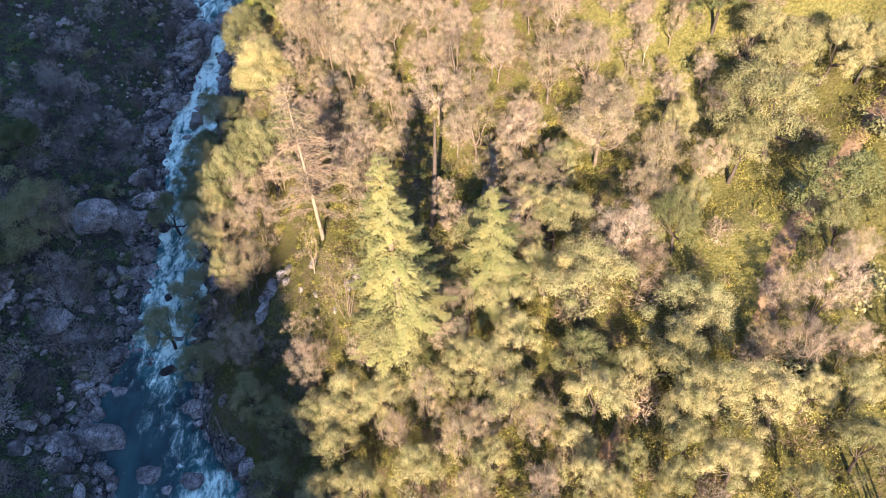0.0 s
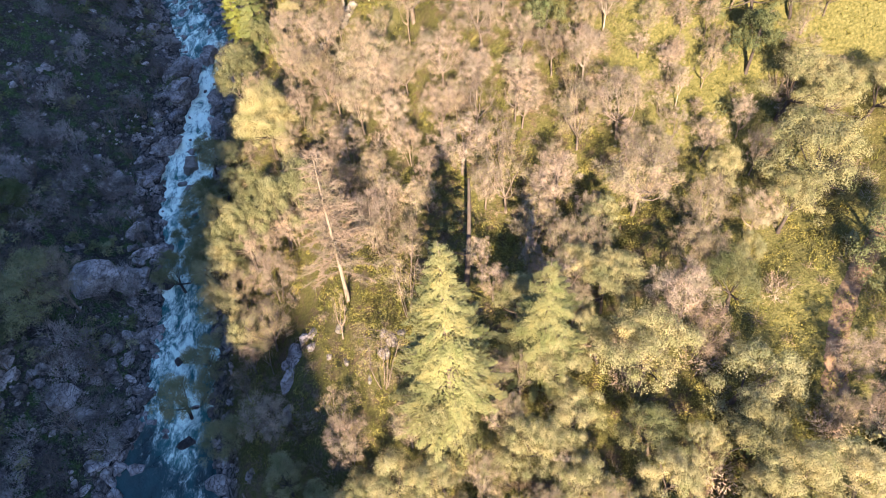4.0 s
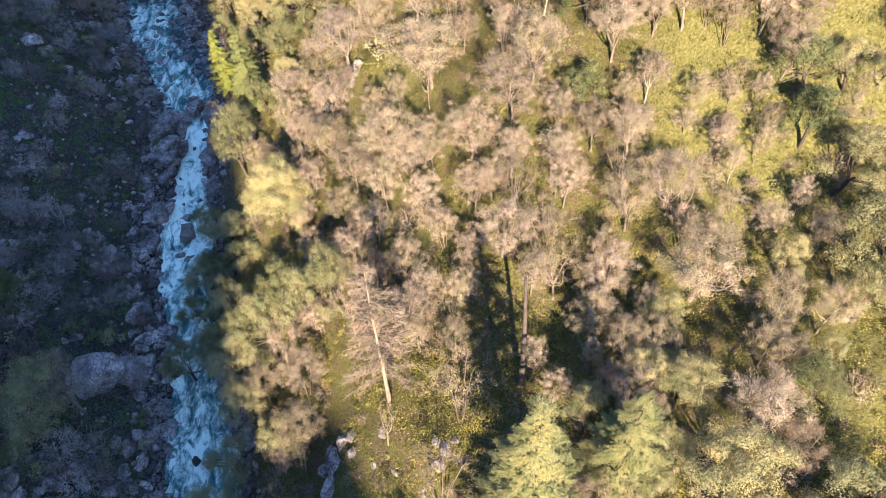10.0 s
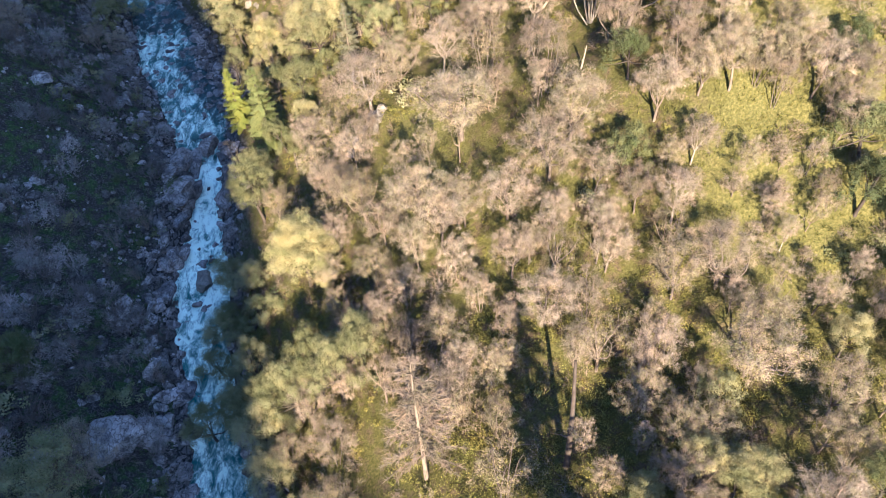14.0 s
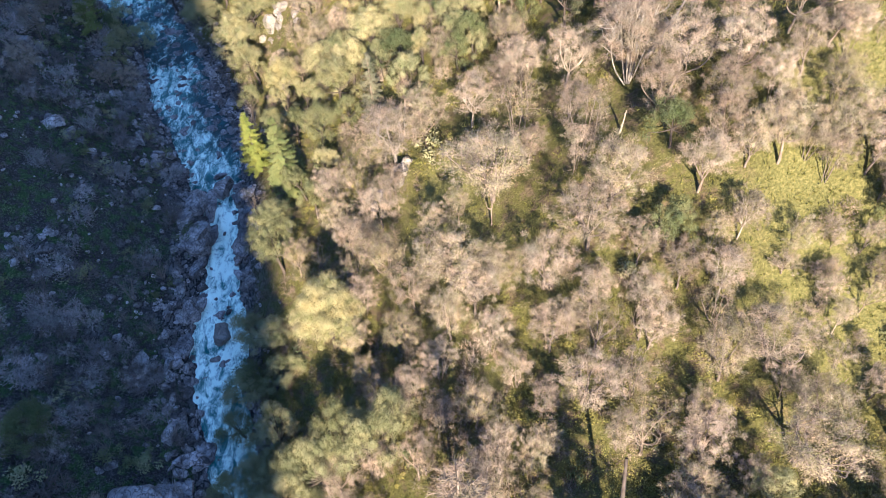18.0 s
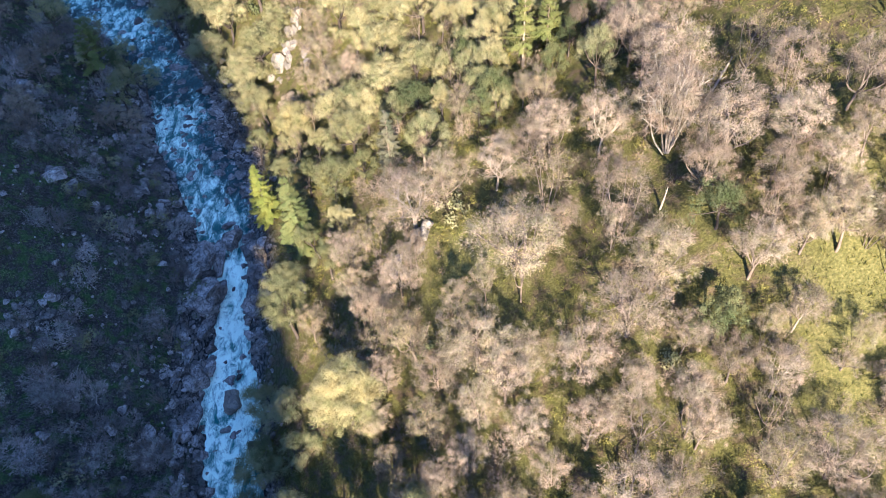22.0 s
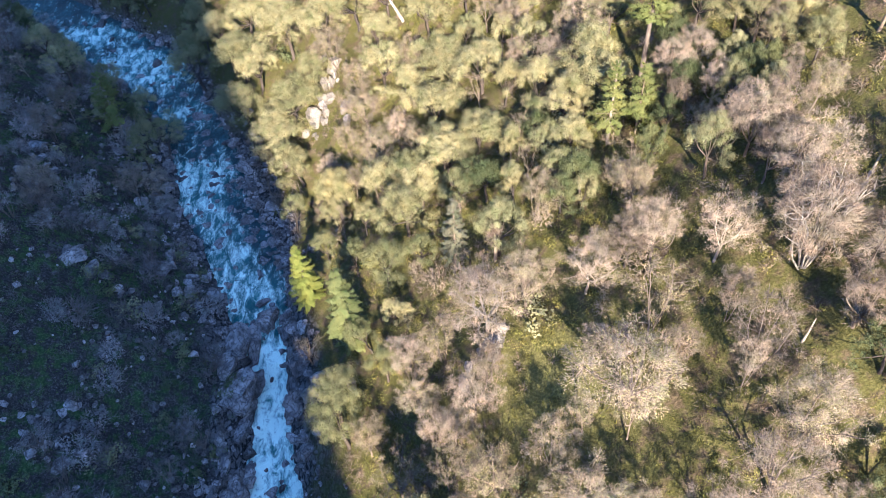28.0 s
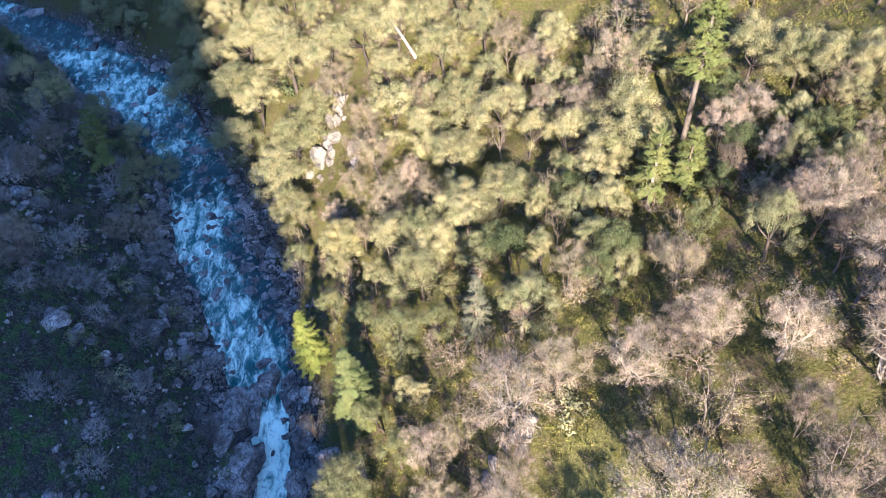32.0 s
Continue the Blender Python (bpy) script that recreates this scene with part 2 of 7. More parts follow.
RIVER += [(155, -63.5, -54.6), (166, -67, -55), (180, -71.7, -58), (190, -77, -63), (205, -80, -65), (220, -84, -71), (236, -95, -77), (250, -107, -84), (262, -115, -95),
          (278, -131, -110), (295, -158, -132), (330, -215, -190), (420, -330, -300), (900, -800, -770)]
RIVER = np.array(RIVER, float)
CREST = np.array([(-320, 480), (-160, 440), (-112, 378), (-89, 326), (-74, 290), (-65, 264), (-60, 248), (-57.5, 235.5), (-55, 231), (-51, 226), (-47, 229), (-44, 230), (-40, 228), (-31, 215), (-12, 188), (30, 110), (80, 60)], float)


def hump(y, c, w):
    return np.exp(-((y - c) / w) ** 2)


def ease(a, b, x):
    u = np.clip((x - a) / (b - a), 0, 1)
    return u * u * (3 - 2 * u)


def banks(y):
    return np.interp(y, RIVER[:, 0], RIVER[:, 1]), np.interp(y, RIVER[:, 0], RIVER[:, 2])


def water_level(y):
    return 0.045 * (np.asarray(y, float) - 60)


def wave_noise(x, y, scale, seed=0):
    """Smooth repeatable value noise on arrays, about -1 to 1."""
    xs, ys = np.asarray(x, float) / scale, np.asarray(y, float) / scale
    xi, yi = np.floor(xs).astype(np.int64), np.floor(ys).astype(np.int64)
    fx, fy = xs - xi, ys - yi
    fx, fy = fx * fx * (3 - 2 * fx), fy * fy * (3 - 2 * fy)

    def h(i, j):
        n = (i * 374761393 + j * 668265263 + seed * 144665) & 0x7FFFFFFF
        n = ((n ^ (n >> 13)) * 1274126177) & 0x7FFFFFFF
        return ((n ^ (n >> 16)) & 0xFFFF) / 32767.5 - 1
    return (h(xi, yi) * (1 - fx) + h(xi + 1, yi) * fx) * (1 - fy) + (h(xi, yi + 1) * (1 - fx) + h(xi + 1, yi + 1) * fx) * fy


def land(x, y):
    """Height of the ground, without the small roughness."""
    x, y = np.asarray(x, float), np.asarray(y, float)
    l, r = banks(y)
    r = r + 7 * hump(y, 190, 17)
    d, e = x - r, l - x
    k = 1 - ease(70, 115, y)
    dd, ee = np.maximum(d, 0), np.maximum(e, 0)
    fr = (0.76 + 0.2 * hump(y, 203, 20)) * np.minimum(dd, 32) + 0.70 * np.clip(dd - 32, 0, 70) + 0.55 * np.clip(dd - 102, 0, 300) - 0.45 * k * np.clip(dd - 27, 0, 60)
    sl = np.clip(0.62 + 0.006 * (y - 120), 0.56, 0.88)
    fl = sl * np.minimum(ee, 60) + 0.62 * np.clip(ee - 60, 0, 300)
    inner = -0.8 * np.clip(np.minimum(-d, -e) / 2, 0, 1)
    bar = (x > r - 7 * hump(y, 190, 17) + 0.3) & (d < 0)
    inner = np.where(bar, 0.35, inner)
    z = water_level(y) + np.where(d > 0, fr + 0.35 * hump(y, 190, 17), np.where(e > 0, fl, inner))
    spur = np.interp(x, CREST[:, 0], CREST[:, 1]) - 1.1 * np.abs(y + 350)
    return np.maximum(z, np.where(y < 10, spur, -1e3))


def rough(x, y):
    l, r = banks(y)
    away = ease(0.5, 6, np.maximum(x - r, l - x))
    return away * (0.9 * wave_noise(x, y, 9, 1) + 0.45 * wave_noise(x, y, 3.7, 2) + 0.22 * wave_noise(x, y, 1.6, 3)) + 0.12 * wave_noise(x, y, 1.3, 4)


def terraces(x, y):
    """Narrow grazing steps along the slope of the meadow."""
    m = hump(y, 92, 17) * ease(14, 20, x) * ease(60, 46, x)
    return m * 0.28 * np.sin(land(x, y) * 5.2 + 2.2 * wave_noise(x, y, 5, 81)) * (0.6 + 0.4 * wave_noise(x, y, 3, 82))


def ledges(x, y):
    """Broken bedrock beside the water."""
    l, r = banks(y)
    a = hump(y, 140, 26) * ease(-0.5, 1.5, l - x) * ease(6, 3, l - x + 2.5 * wave_noise(x, y, 5, 93)) + 0.8 * hump(y, 142, 14) * ease(-0.5, 1.5, x - r) * ease(8, 4, x - r)
    return a * (0.9 + 0.9 * np.abs(wave_noise(x, y * 0.55, 2.6, 91)) + 0.5 * np.abs(wave_noise(x, y, 1.3, 92)))


def ground_z(x, y):
    return float(land(x, y) + rough(x, y) + ledges(x, y))


def build_mesh(name, verts, faces, material, smooth=False):
    me = bpy.data.meshes.new(name)
    verts, faces = np.asarray(verts, np.float32), np.asarray(faces, np.int32)
    k = faces.shape[1]
    me.vertices.add(len(verts))
    me.vertices.foreach_set("co", verts.ravel())
    me.loops.add(faces.size)
    me.loops.foreach_set("vertex_index", faces.ravel())
    me.polygons.add(len(faces))
    me.polygons.foreach_set("loop_start", np.arange(0, faces.size, k, dtype=np.int32))
    me.polygons.foreach_set("use_smooth", np.full(len(faces), smooth))
    me.materials.append(material)
    me.update(calc_edges=True)
    return me


def lattice(nx, ny):
    i, j = np.meshgrid(np.arange(nx - 1), np.arange(ny - 1))
    a = (j * nx + i).ravel()
    return np.stack([a, a + 1, a + nx + 1, a + nx], 1)


def vertex_value(me, name, values):
    at = me.attributes.new(name, "FLOAT", "POINT")
    at.data.foreach_set("value", np.asarray(values, np.float32).ravel())


gx = np.concatenate([np.linspace(-900, -260, 20, endpoint=False), np.linspace(-260, -150, 22, endpoint=False), np.arange(-150, -72, 1.3), np.arange(-72, -40, 0.7), np.arange(-40, 75, 1.0), np.linspace(75, 180, 30), np.linspace(200, 900, 18)])
gy = np.concatenate([np.linspace(-600, -40, 40, endpoint=False), np.linspace(-40, 22, 24, endpoint=False), np.arange(22, 110, 0.9), np.arange(110, 215, 0.9), np.arange(215, 320, 1.4), np.linspace(322, 420, 24), np.linspace(450, 1000, 12)])
X, Y = np.meshgrid(gx, gy)
Z = land(X, Y) + rough(X, Y) + terraces(X, Y) + ledges(X, Y)
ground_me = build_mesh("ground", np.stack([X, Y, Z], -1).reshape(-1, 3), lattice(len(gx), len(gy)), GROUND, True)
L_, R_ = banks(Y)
# Weight of the shade-darkened ground colours, left of mid-river.
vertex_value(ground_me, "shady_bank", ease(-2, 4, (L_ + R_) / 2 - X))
edge = np.minimum(np.abs(X - R_ - 7 * hump(Y, 190, 17) * 0.5), np.abs(L_ - X))
inside = (X > L_) & (X < R_ + 7 * hump(Y, 190, 17))
stony_v = np.where(inside, 1, ease(4.2, 0.6, edge + 2.2 * wave_noise(X, Y, 4, 7)))
stony_v = np.maximum(stony_v, 0.7 * (X < L_) * ease(0.65, 0.85, wave_noise(X, Y, 5, 11)))
stony_v = np.maximum(stony_v, np.clip(1.1 * ledges(X, Y), 0, 1))
vertex_value(ground_me, "stony", stony_v)
mead = np.maximum(hump(Y, 90, 18) * ease(12, 24, X) * ease(62, 46, X), hump(Y, 52, 16) * ease(18, 26, X))
mead = np.maximum(mead, 0.9 * hump(Y, 120, 10) * hump(X, -16, 7))
vertex_value(ground_me, "meadow", np.clip(1.3 * mead, 0, 1))
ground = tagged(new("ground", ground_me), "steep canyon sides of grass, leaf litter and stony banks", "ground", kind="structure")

# the river
ry = np.arange(-60, 345, 0.5)
ru = np.linspace(0, 1, 25)
U, YY = np.meshgrid(ru, ry)
l, r = banks(YY)
XX = (l - 1.2) + U * (r - l + 2.4)
RAPID = np.array([(-60, 0.3), (36, 0.5), (41, 0.85), (44, 0.7), (46.5, 0.35), (49, 0.2), (53, 0.1), (58, 0.22), (63, 0.42), (66, 0.6), (73, 0.62), (77, 0.9), (82, 0.55), (88, 0.65), (98, 0.8), (107, 0.7),
                  (115, 0.85), (126, 0.85), (136, 0.95), (148, 1.05), (152, 0.9), (155, 0.55), (165, 0.7), (176, 0.62), (184, 0.45), (190, 0.68), (202, 0.72), (206, 0.3), (214, 0.18)])
RAPID = np.concatenate([RAPID, np.array([(222, 0.5), (230, 0.25), (238, 0.6), (248, 0.65), (254, 0.35), (262, 0.6), (268, 0.4), (276, 0.15), (288, 0.2), (294, 0.6), (345, 0.4)])])
fo = np.interp(YY, RAPID[:, 0], RAPID[:, 1])
centre = 1 - np.abs(2 * U - 1)
fo = fo + 0.22 * (ease(0, 0.55, centre) - 0.75) + 0.16 * wave_noise(XX, YY, 3.5, 21) + 0.14 * wave_noise(XX * 1.5, YY * 0.6, 1.6, 22)
fo = fo - 0.5 * ease(0.75, 0.35, U) * hump(YY, 44, 6) - 0.35 * ease(0.62, 0.3, U) * hump(YY, 55, 7) + 0.25 * hump(YY, 60, 7) * hump(U, 0.62, 0.22)
fo = fo - 0.55 * ease(0.5, 0.8, U) * hump(YY, 184, 17)
amp = 0.12 + 0.6 * np.clip(fo, 0, 1)
ZZ = water_level(YY) + amp * (0.6 * wave_noise(XX, YY * 0.7, 1.9, 23) + 0.4 * wave_noise(XX, YY, 0.85, 24)) + 0.1
river_me = build_mesh("water", np.stack([XX, YY, ZZ], -1).reshape(-1, 3), lattice(len(ru), len(ry)), WATER, True)
vertex_value(river_me, "foam", fo)
tagged(new("water", river_me), "fast green-blue mountain river broken into white rapids", "river", kind="structure")


# ---- building plants and rocks ----
class Shape:
    """Gathers triangles of tubes, needles and leaves for one mesh."""

    def __init__(self):
        self.v, self.f, self.n, self.s = [], [], 0, []

    def add(self, verts, tris):
        self.v.append(np.asarray(verts, float).reshape(-1, 3))
        self.f.append(np.asarray(tris, int).reshape(-1, 3) + self.n)
        self.n += len(self.v[-1])

    def tube(self, pts, radii, sides=6):
        pts, radii = np.asarray(pts, float), np.asarray(radii, float)
        n = len(pts)
        t = np.gradient(pts, axis=0)
        t /= np.linalg.norm(t, axis=1)[:, None] + 1e-9
        ref = np.where(np.abs(t[:, 2:3]) > 0.9, [[1.0, 0, 0]], [[0, 0, 1.0]])
        a = np.cross(t, ref)
        a /= np.linalg.norm(a, axis=1)[:, None] + 1e-9
        b = np.cross(t, a)
        th = np.arange(sides) * 2 * np.pi / sides
        ring = pts[:, None] + radii[:, None, None] * (np.cos(th)[None, :, None] * a[:, None] + np.sin(th)[None, :, None] * b[:, None])
        i, j = np.meshgrid(np.arange(n - 1), np.arange(sides), indexing="ij")
        p, q = (i * sides + j).ravel(), (i * sides + (j + 1) % sides).ravel()
        self.add(ring, np.concatenate([np.stack([p, q, q + sides], 1), np.stack([p, q + sides, p + sides], 1)]))

    def blades(self, v, shade, own=0.75):
        """Three-cornered blades, wound and shaded towards the outside of their clump."""
        n = len(v)
        g = np.cross(v[:, 1] - v[:, 0], v[:, 2] - v[:, 0])
        back = (g * shade).sum(1) < 0
        v[back] = v[back][:, ::-1]
        g[back] *= -1
        self.s.append(np.repeat(unit(unit(g) * own + shade), 3, 0))
        self.add(v, np.arange(n * 3).reshape(-1, 3))

    def needles(self, base, way, length, width, rng, bend=0.25, shade=None):
        """Thin twigs: one narrow triangle each."""
        n = len(base)
        side = np.cross(way, rng.normal(size=(n, 3)) if shade is None else shade + rng.normal(size=(n, 3)) * 0.35)
        side /= np.linalg.norm(side, axis=1)[:, None] + 1e-9
        w = (side * np.asarray(width).reshape(-1, 1)) / 2
        ln = np.asarray(length).reshape(-1, 1)
        tip = base + way * ln + rng.normal(size=(n, 3)) * ln * bend
        v = np.stack([base - w, base + w, tip], 1)
        if shade is not None:
            return self.blades(v, shade)
        self.add(v, np.arange(n * 3).reshape(-1, 3))

    def leaves(self, at, normal, size, rng, flat=0.5):
        """Leaf sprays: three-cornered blades that face roughly along normal."""
        n = len(at)
        nn = normal * flat + rng.normal(size=(n, 3)) * (1 - flat) * 0.9
        nn /= np.linalg.norm(nn, axis=1)[:, None] + 1e-9
        u = np.cross(nn, rng.normal(size=(n, 3)))
        u /= np.linalg.norm(u, axis=1)[:, None] + 1e-9
        w = np.cross(nn, u)
        s = (np.asarray(size) * rng.uniform(0.6, 1.3, n)).reshape(-1, 1)
        v = np.stack([at - u * s, at + u * s * 0.8 - w * s * 0.75, at + u * s * 0.6 + w * s * 0.85], 1)
        self.blades(v, normal, 0.35)

    def mesh(self, name, material, smooth=False, weld=False):
        v, f = np.concatenate(self.v), np.concatenate(self.f)
        if weld:
            v, back = np.unique(v.round(4), axis=0, return_inverse=True)
            f = back.ravel()[f]
            f = f[(f[:, 0] != f[:, 1]) & (f[:, 1] != f[:, 2]) & (f[:, 0] != f[:, 2])]
        soft = bool(self.s) and sum(len(q) for q in self.s) == len(v)
        me = build_mesh(name, v, f, material, smooth or soft)
        if soft:
            me.normals_split_custom_set_from_vertices(np.concatenate(self.s).tolist())
        return me


def part(name, me, parent, label=""):
    ob = new(name, me)
    ob.parent = parent
    return tagged(ob, label)


def unit(v):
    v = np.asarray(v, float)
    return v / (np.linalg.norm(v, axis=-1, keepdims=True) + 1e-9)


def limb_line(rng, a, way, length, n=5, wander=0.12, rise=0.0):
    pts, way = [np.asarray(a, float)], unit(way)
    for _ in range(n - 1):
        way = unit(way + rng.normal(size=3) * wander + np.array([0, 0, rise]))
        pts.append(pts[-1] + way * length / (n - 1))
    return np.array(pts)


def broadleaf_meshes(seed, material, bark, clumps=24, tufts_each=11, per=46, leaf=0.097):
    """An evergreen tree of crown radius 4.5 m and height 10 m: trunk with limbs, and a lumpy crown with gaps."""
    rng = np.random.default_rng(seed)
    wood, crown = Shape(), Shape()
    lean = rng.normal(size=2) * 0.7
    fork = np.array([lean[0] * 0.5, lean[1] * 0.5, 3.0])
    wood.tube([(0, 0, -0.8), (0.05, 0, 0.6), fork * [0.7, 0.7, 0.6], fork], [0.42, 0.30, 0.26, 0.24], 7)
    boughs = []
    for k in range(clumps):
        th = rng.uniform(0, 2 * np.pi)
        rad = 3.7 * math.sqrt(rng.uniform(0.0, 1)) * (1 + 0.18 * math.sin(2 * th + seed) + 0.12 * math.sin(3 * th + 2 * seed))
        zc = 8.0 - 4.6 * (rad / 4.1) ** 2 + rng.normal() * 0.5
        c = np.array([math.cos(th) * rad + lean[0], math.sin(th) * rad + lean[1], zc])
        boughs.append((c, rng.uniform(0.8, 1.5)))
        if k % 3:
            continue
        mid = fork + (c - fork) * 0.5 + rng.normal(size=3) * 0.35 - [0, 0, 0.4]
        wood.tube([fork, mid, c], [0.13, 0.075, 0.03], 5)
    for c, cr in boughs:                          # each bough ends in a handful of leafy tufts
        for q in range(tufts_each):
            d0 = unit(rng.normal(size=3) + [0, 0, 0.5])
            tc = c + d0 * cr * rng.uniform(0.55, 1.05) * np.array([1.1, 1.1, 0.8])
            tr = rng.uniform(0.38, 0.85)
            m = int(per * (0.5 + tr))
            d = unit(rng.normal(size=(m, 3)) + [0, 0, 0.4])
            shade = unit(1.1 * d + 0.35 * d0 + rng.normal(size=(m, 3)) * 0.15)
            crown.leaves(tc + d * tr * rng.uniform(0.55, 1.1, (m, 1)) * [1.15, 1.15, 0.8], shade, leaf, rng, 0.6)
    return wood.mesh("trunk", bark, True), crown.mesh("crown", material)


def bare_meshes(seed, bark, twig, stems=1, brushes=130, per=150, buds=0.0, bud_material=None, thick=1.0):
    """A leafless tree of crown radius 4.5 m and height 11 m: trunk, forking limbs, branches that end in brushes of fine twigs."""
    rng = np.random.default_rng(seed)
    wood, fine, bud = Shape(), Shape(), Shape()
    mid, half = np.array([*rng.normal(size=2) * 0.5, 6.5]), np.array([4.4, 4.4, 3.7])
    r0 = (0.21 if stems == 1 else 0.14) * thick
    fork = np.array([mid[0] * 0.4, mid[1] * 0.4, rng.uniform(2.0, 3.6)])
    if stems == 1:
        wood.tube([(0, 0, -0.9), (0.04, 0.03, 0.7), fork * [0.6, 0.5, 0.6], fork], np.array([1.25, 1.0, 0.9, 0.82]) * r0, 7)
    limbs = []
    n_limbs = 5 if stems == 1 else 2 * stems
    for k in range(n_limbs):
        th = 2 * np.pi * k / n_limbs + rng.normal() * 0.35
        far = rng.uniform(0.25, 0.8) if stems == 1 else rng.uniform(0.1, 0.6)
        end = mid + half * np.array([math.cos(th) * far, math.sin(th) * far, 0.75 - (0.6 if stems == 1 else 0.2) * far])
        foot = fork if stems == 1 else np.array([0.22 * math.cos(th), 0.22 * math.sin(th), -0.6])
        us = np.linspace(0, 1, 8)[:, None]
        bow = (np.array([0, 0, -0.7]) + rng.normal(size=3) * 0.5 if stems == 1 else rng.normal(size=3) * 0.3)
        line = foot + (end - foot) * us + bow * np.sin(us * np.pi) + np.cumsum(rng.normal(size=(8, 3)) * 0.12, 0) * us
        line[0] = foot
        wood.tube(line, np.linspace(r0 * 0.62, 0.03, 8), 6)
        limbs.append(line)
    rail = np.concatenate(limbs)
    d = unit(rng.normal(size=(brushes, 3)) + [0, 0, 0.35])
    lump = 0.88 + 0.26 * np.sin(3.1 * d[:, 0] + 5.3 * d[:, 1] + seed) * np.sin(4.7 * d[:, 1] - 2.9 * d[:, 2] + 2 * seed)
    tip = mid + d * half * (lump * rng.uniform(0.2, 1.0, brushes) ** 0.5)[:, None]
    for q in range(brushes):
        gap = np.linalg.norm(rail - tip[q], axis=1) + 1.2 * np.maximum(rail[:, 2] - tip[q, 2] + 0.4, 0)
        p = rail[int(np.argmin(gap + rng.uniform(0, 0.8, len(rail))))]
        m = (p + tip[q]) / 2 + rng.normal(size=3) * 0.22 - [0, 0, 0.15]
        wood.tube([p, m, tip[q]], [0.036 * thick, 0.024 * thick, 0.01], 4)
        if q % 2:
            wood.tube([m, m + (tip[q] - m) * 0.6 + rng.normal(size=3) * 0.45], [0.02, 0.008], 3)
    n = brushes * per
    idx = np.repeat(np.arange(brushes), per)
    o = unit(rng.normal(size=(n, 3)) + 0.5 * d[idx])
    base = tip[idx] + o * (rng.uniform(0, 1, n) ** 0.6 * np.repeat(rng.uniform(0.4, 0.95, brushes), per))[:, None] * [1.1, 1.1, 0.8]
    way = unit(0.6 * d[idx] + 0.7 * o + rng.normal(size=(n, 3)) * 0.6 + [0, 0, 0.2])
    ln = rng.uniform(0.12, 0.42, n)
    out = unit(0.6 * d[idx] + 0.75 * o + rng.normal(size=(n, 3)) * 0.25 + [0, 0, 0.12])
    fine.needles(base, way, ln, rng.uniform(0.024, 0.042, n), rng, 0.22, out)
    made = [wood.mesh("trunk", bark, True), fine.mesh("crown", twig)]
    if buds:
        pick = rng.random(n) < buds
        bud.leaves((base + way * ln[:, None])[pick], out[pick], 0.055, rng, 0.45)
        made.append(bud.mesh("foliage", bud_material))
    return made


def conifer_meshes(seed, height, radius, bark, needle, bare=0.12, droop=0.25, whorls=26, spray=0.24, open_=0.0, per_m=26):
    """A conifer: straight tapered trunk and tiers of boughs with needle sprays."""
    rng = np.random.default_rng(seed)
    wood, crown = Shape(), Shape()
    wood.tube([(0, 0, -1), (0, 0, height * 0.4), (0.05, 0, height * 0.8), (0, 0, height)], [0.018 * height, 0.013 * height, 0.006 * height, 0.02], 8)
    for k in range(whorls):
        u = (k + rng.uniform(0, 0.8)) / whorls
        z = height * (bare + (0.99 - bare) * u)
        reach = radius * (1 - u) ** 0.75 * rng.uniform(0.75, 1.12) + 0.25
        for j in range(5):
            if rng.random() < open_:
                continue
            th = rng.uniform(0, 2 * np.pi)
            bough = limb_line(rng, (0, 0, z), (math.cos(th), math.sin(th), 0.35 * u - droop * 0.3), reach * rng.uniform(0.8, 1.1), 5, 0.07, -droop * 0.12)
            wood.tube(bough, np.linspace(0.05, 0.012, 5), 3)
            m = max(6, int(reach * per_m))
            f = rng.uniform(0.12, 1.02, m) ** 0.7 * 4
            i = np.minimum(f.astype(int), 3)
            at = bough[i] + (bough[i + 1] - bough[i]) * (f - i)[:, None]
            wide = 0.30 * reach * (1.05 - f / 4)[:, None] + 0.12
            at = at + rng.normal(size=(m, 3)) * wide * [0.55, 0.55, 0.16]
            face = unit(np.tile([0, 0, 0.8], (m, 1)) + unit(at - [0, 0, z - 0.6]))
            crown.leaves(at, face, spray * 0.62, rng, 0.6)
            way = unit(unit(bough[-1] - bough[0]) + rng.normal(size=(m, 3)) * 0.55)
            crown.needles(at, way, spray * rng.uniform(1.2, 2.8, m), np.full(m, spray * 0.42), rng, 0.15, face)
    return wood.mesh("trunk", bark, True), crown.mesh("crown", needle)


def rock_mesh(seed, material, cuts=18, lumps=0.09, near=0.50, far=0.86, fine=3, steps=0.0):
    """A boulder about 1 m in half-length: flattened faces, worn edges."""
    rng = np.random.default_rng(seed)
    bm = bmesh.new()
    bmesh.ops.create_icosphere(bm, subdivisions=fine, radius=1)
    planes = [(Vector(unit(rng.normal(size=3))), rng.uniform(near, far)) for _ in range(cuts)]
    off = Vector(rng.uniform(-50, 50, 3))
    for v in bm.verts:
        p = v.co.copy()
        for nrm, d in planes:
            s = p.dot(nrm) - d
            if s > 0:
                p -= nrm * s * 0.98
        p *= 1 + lumps * noise.noise(p * 1.3 + off) + lumps * 0.5 * noise.noise(p * 3.4 + off) + lumps * 0.22 * noise.noise(p * 8 + off)
        if steps:
            p *= 1 + steps * (noise.cell(p * 2.1 + off) + 0.6 * noise.cell(p * 4.3 - off) - 0.8) + 0.5 * steps * noise.noise(p * 6 + off)
        v.co = p
    me = bpy.data.meshes.new("boulder")
    bm.normal_update()
    bm.to_mesh(me)
    bm.free()
    me.materials.append(material)
    return me


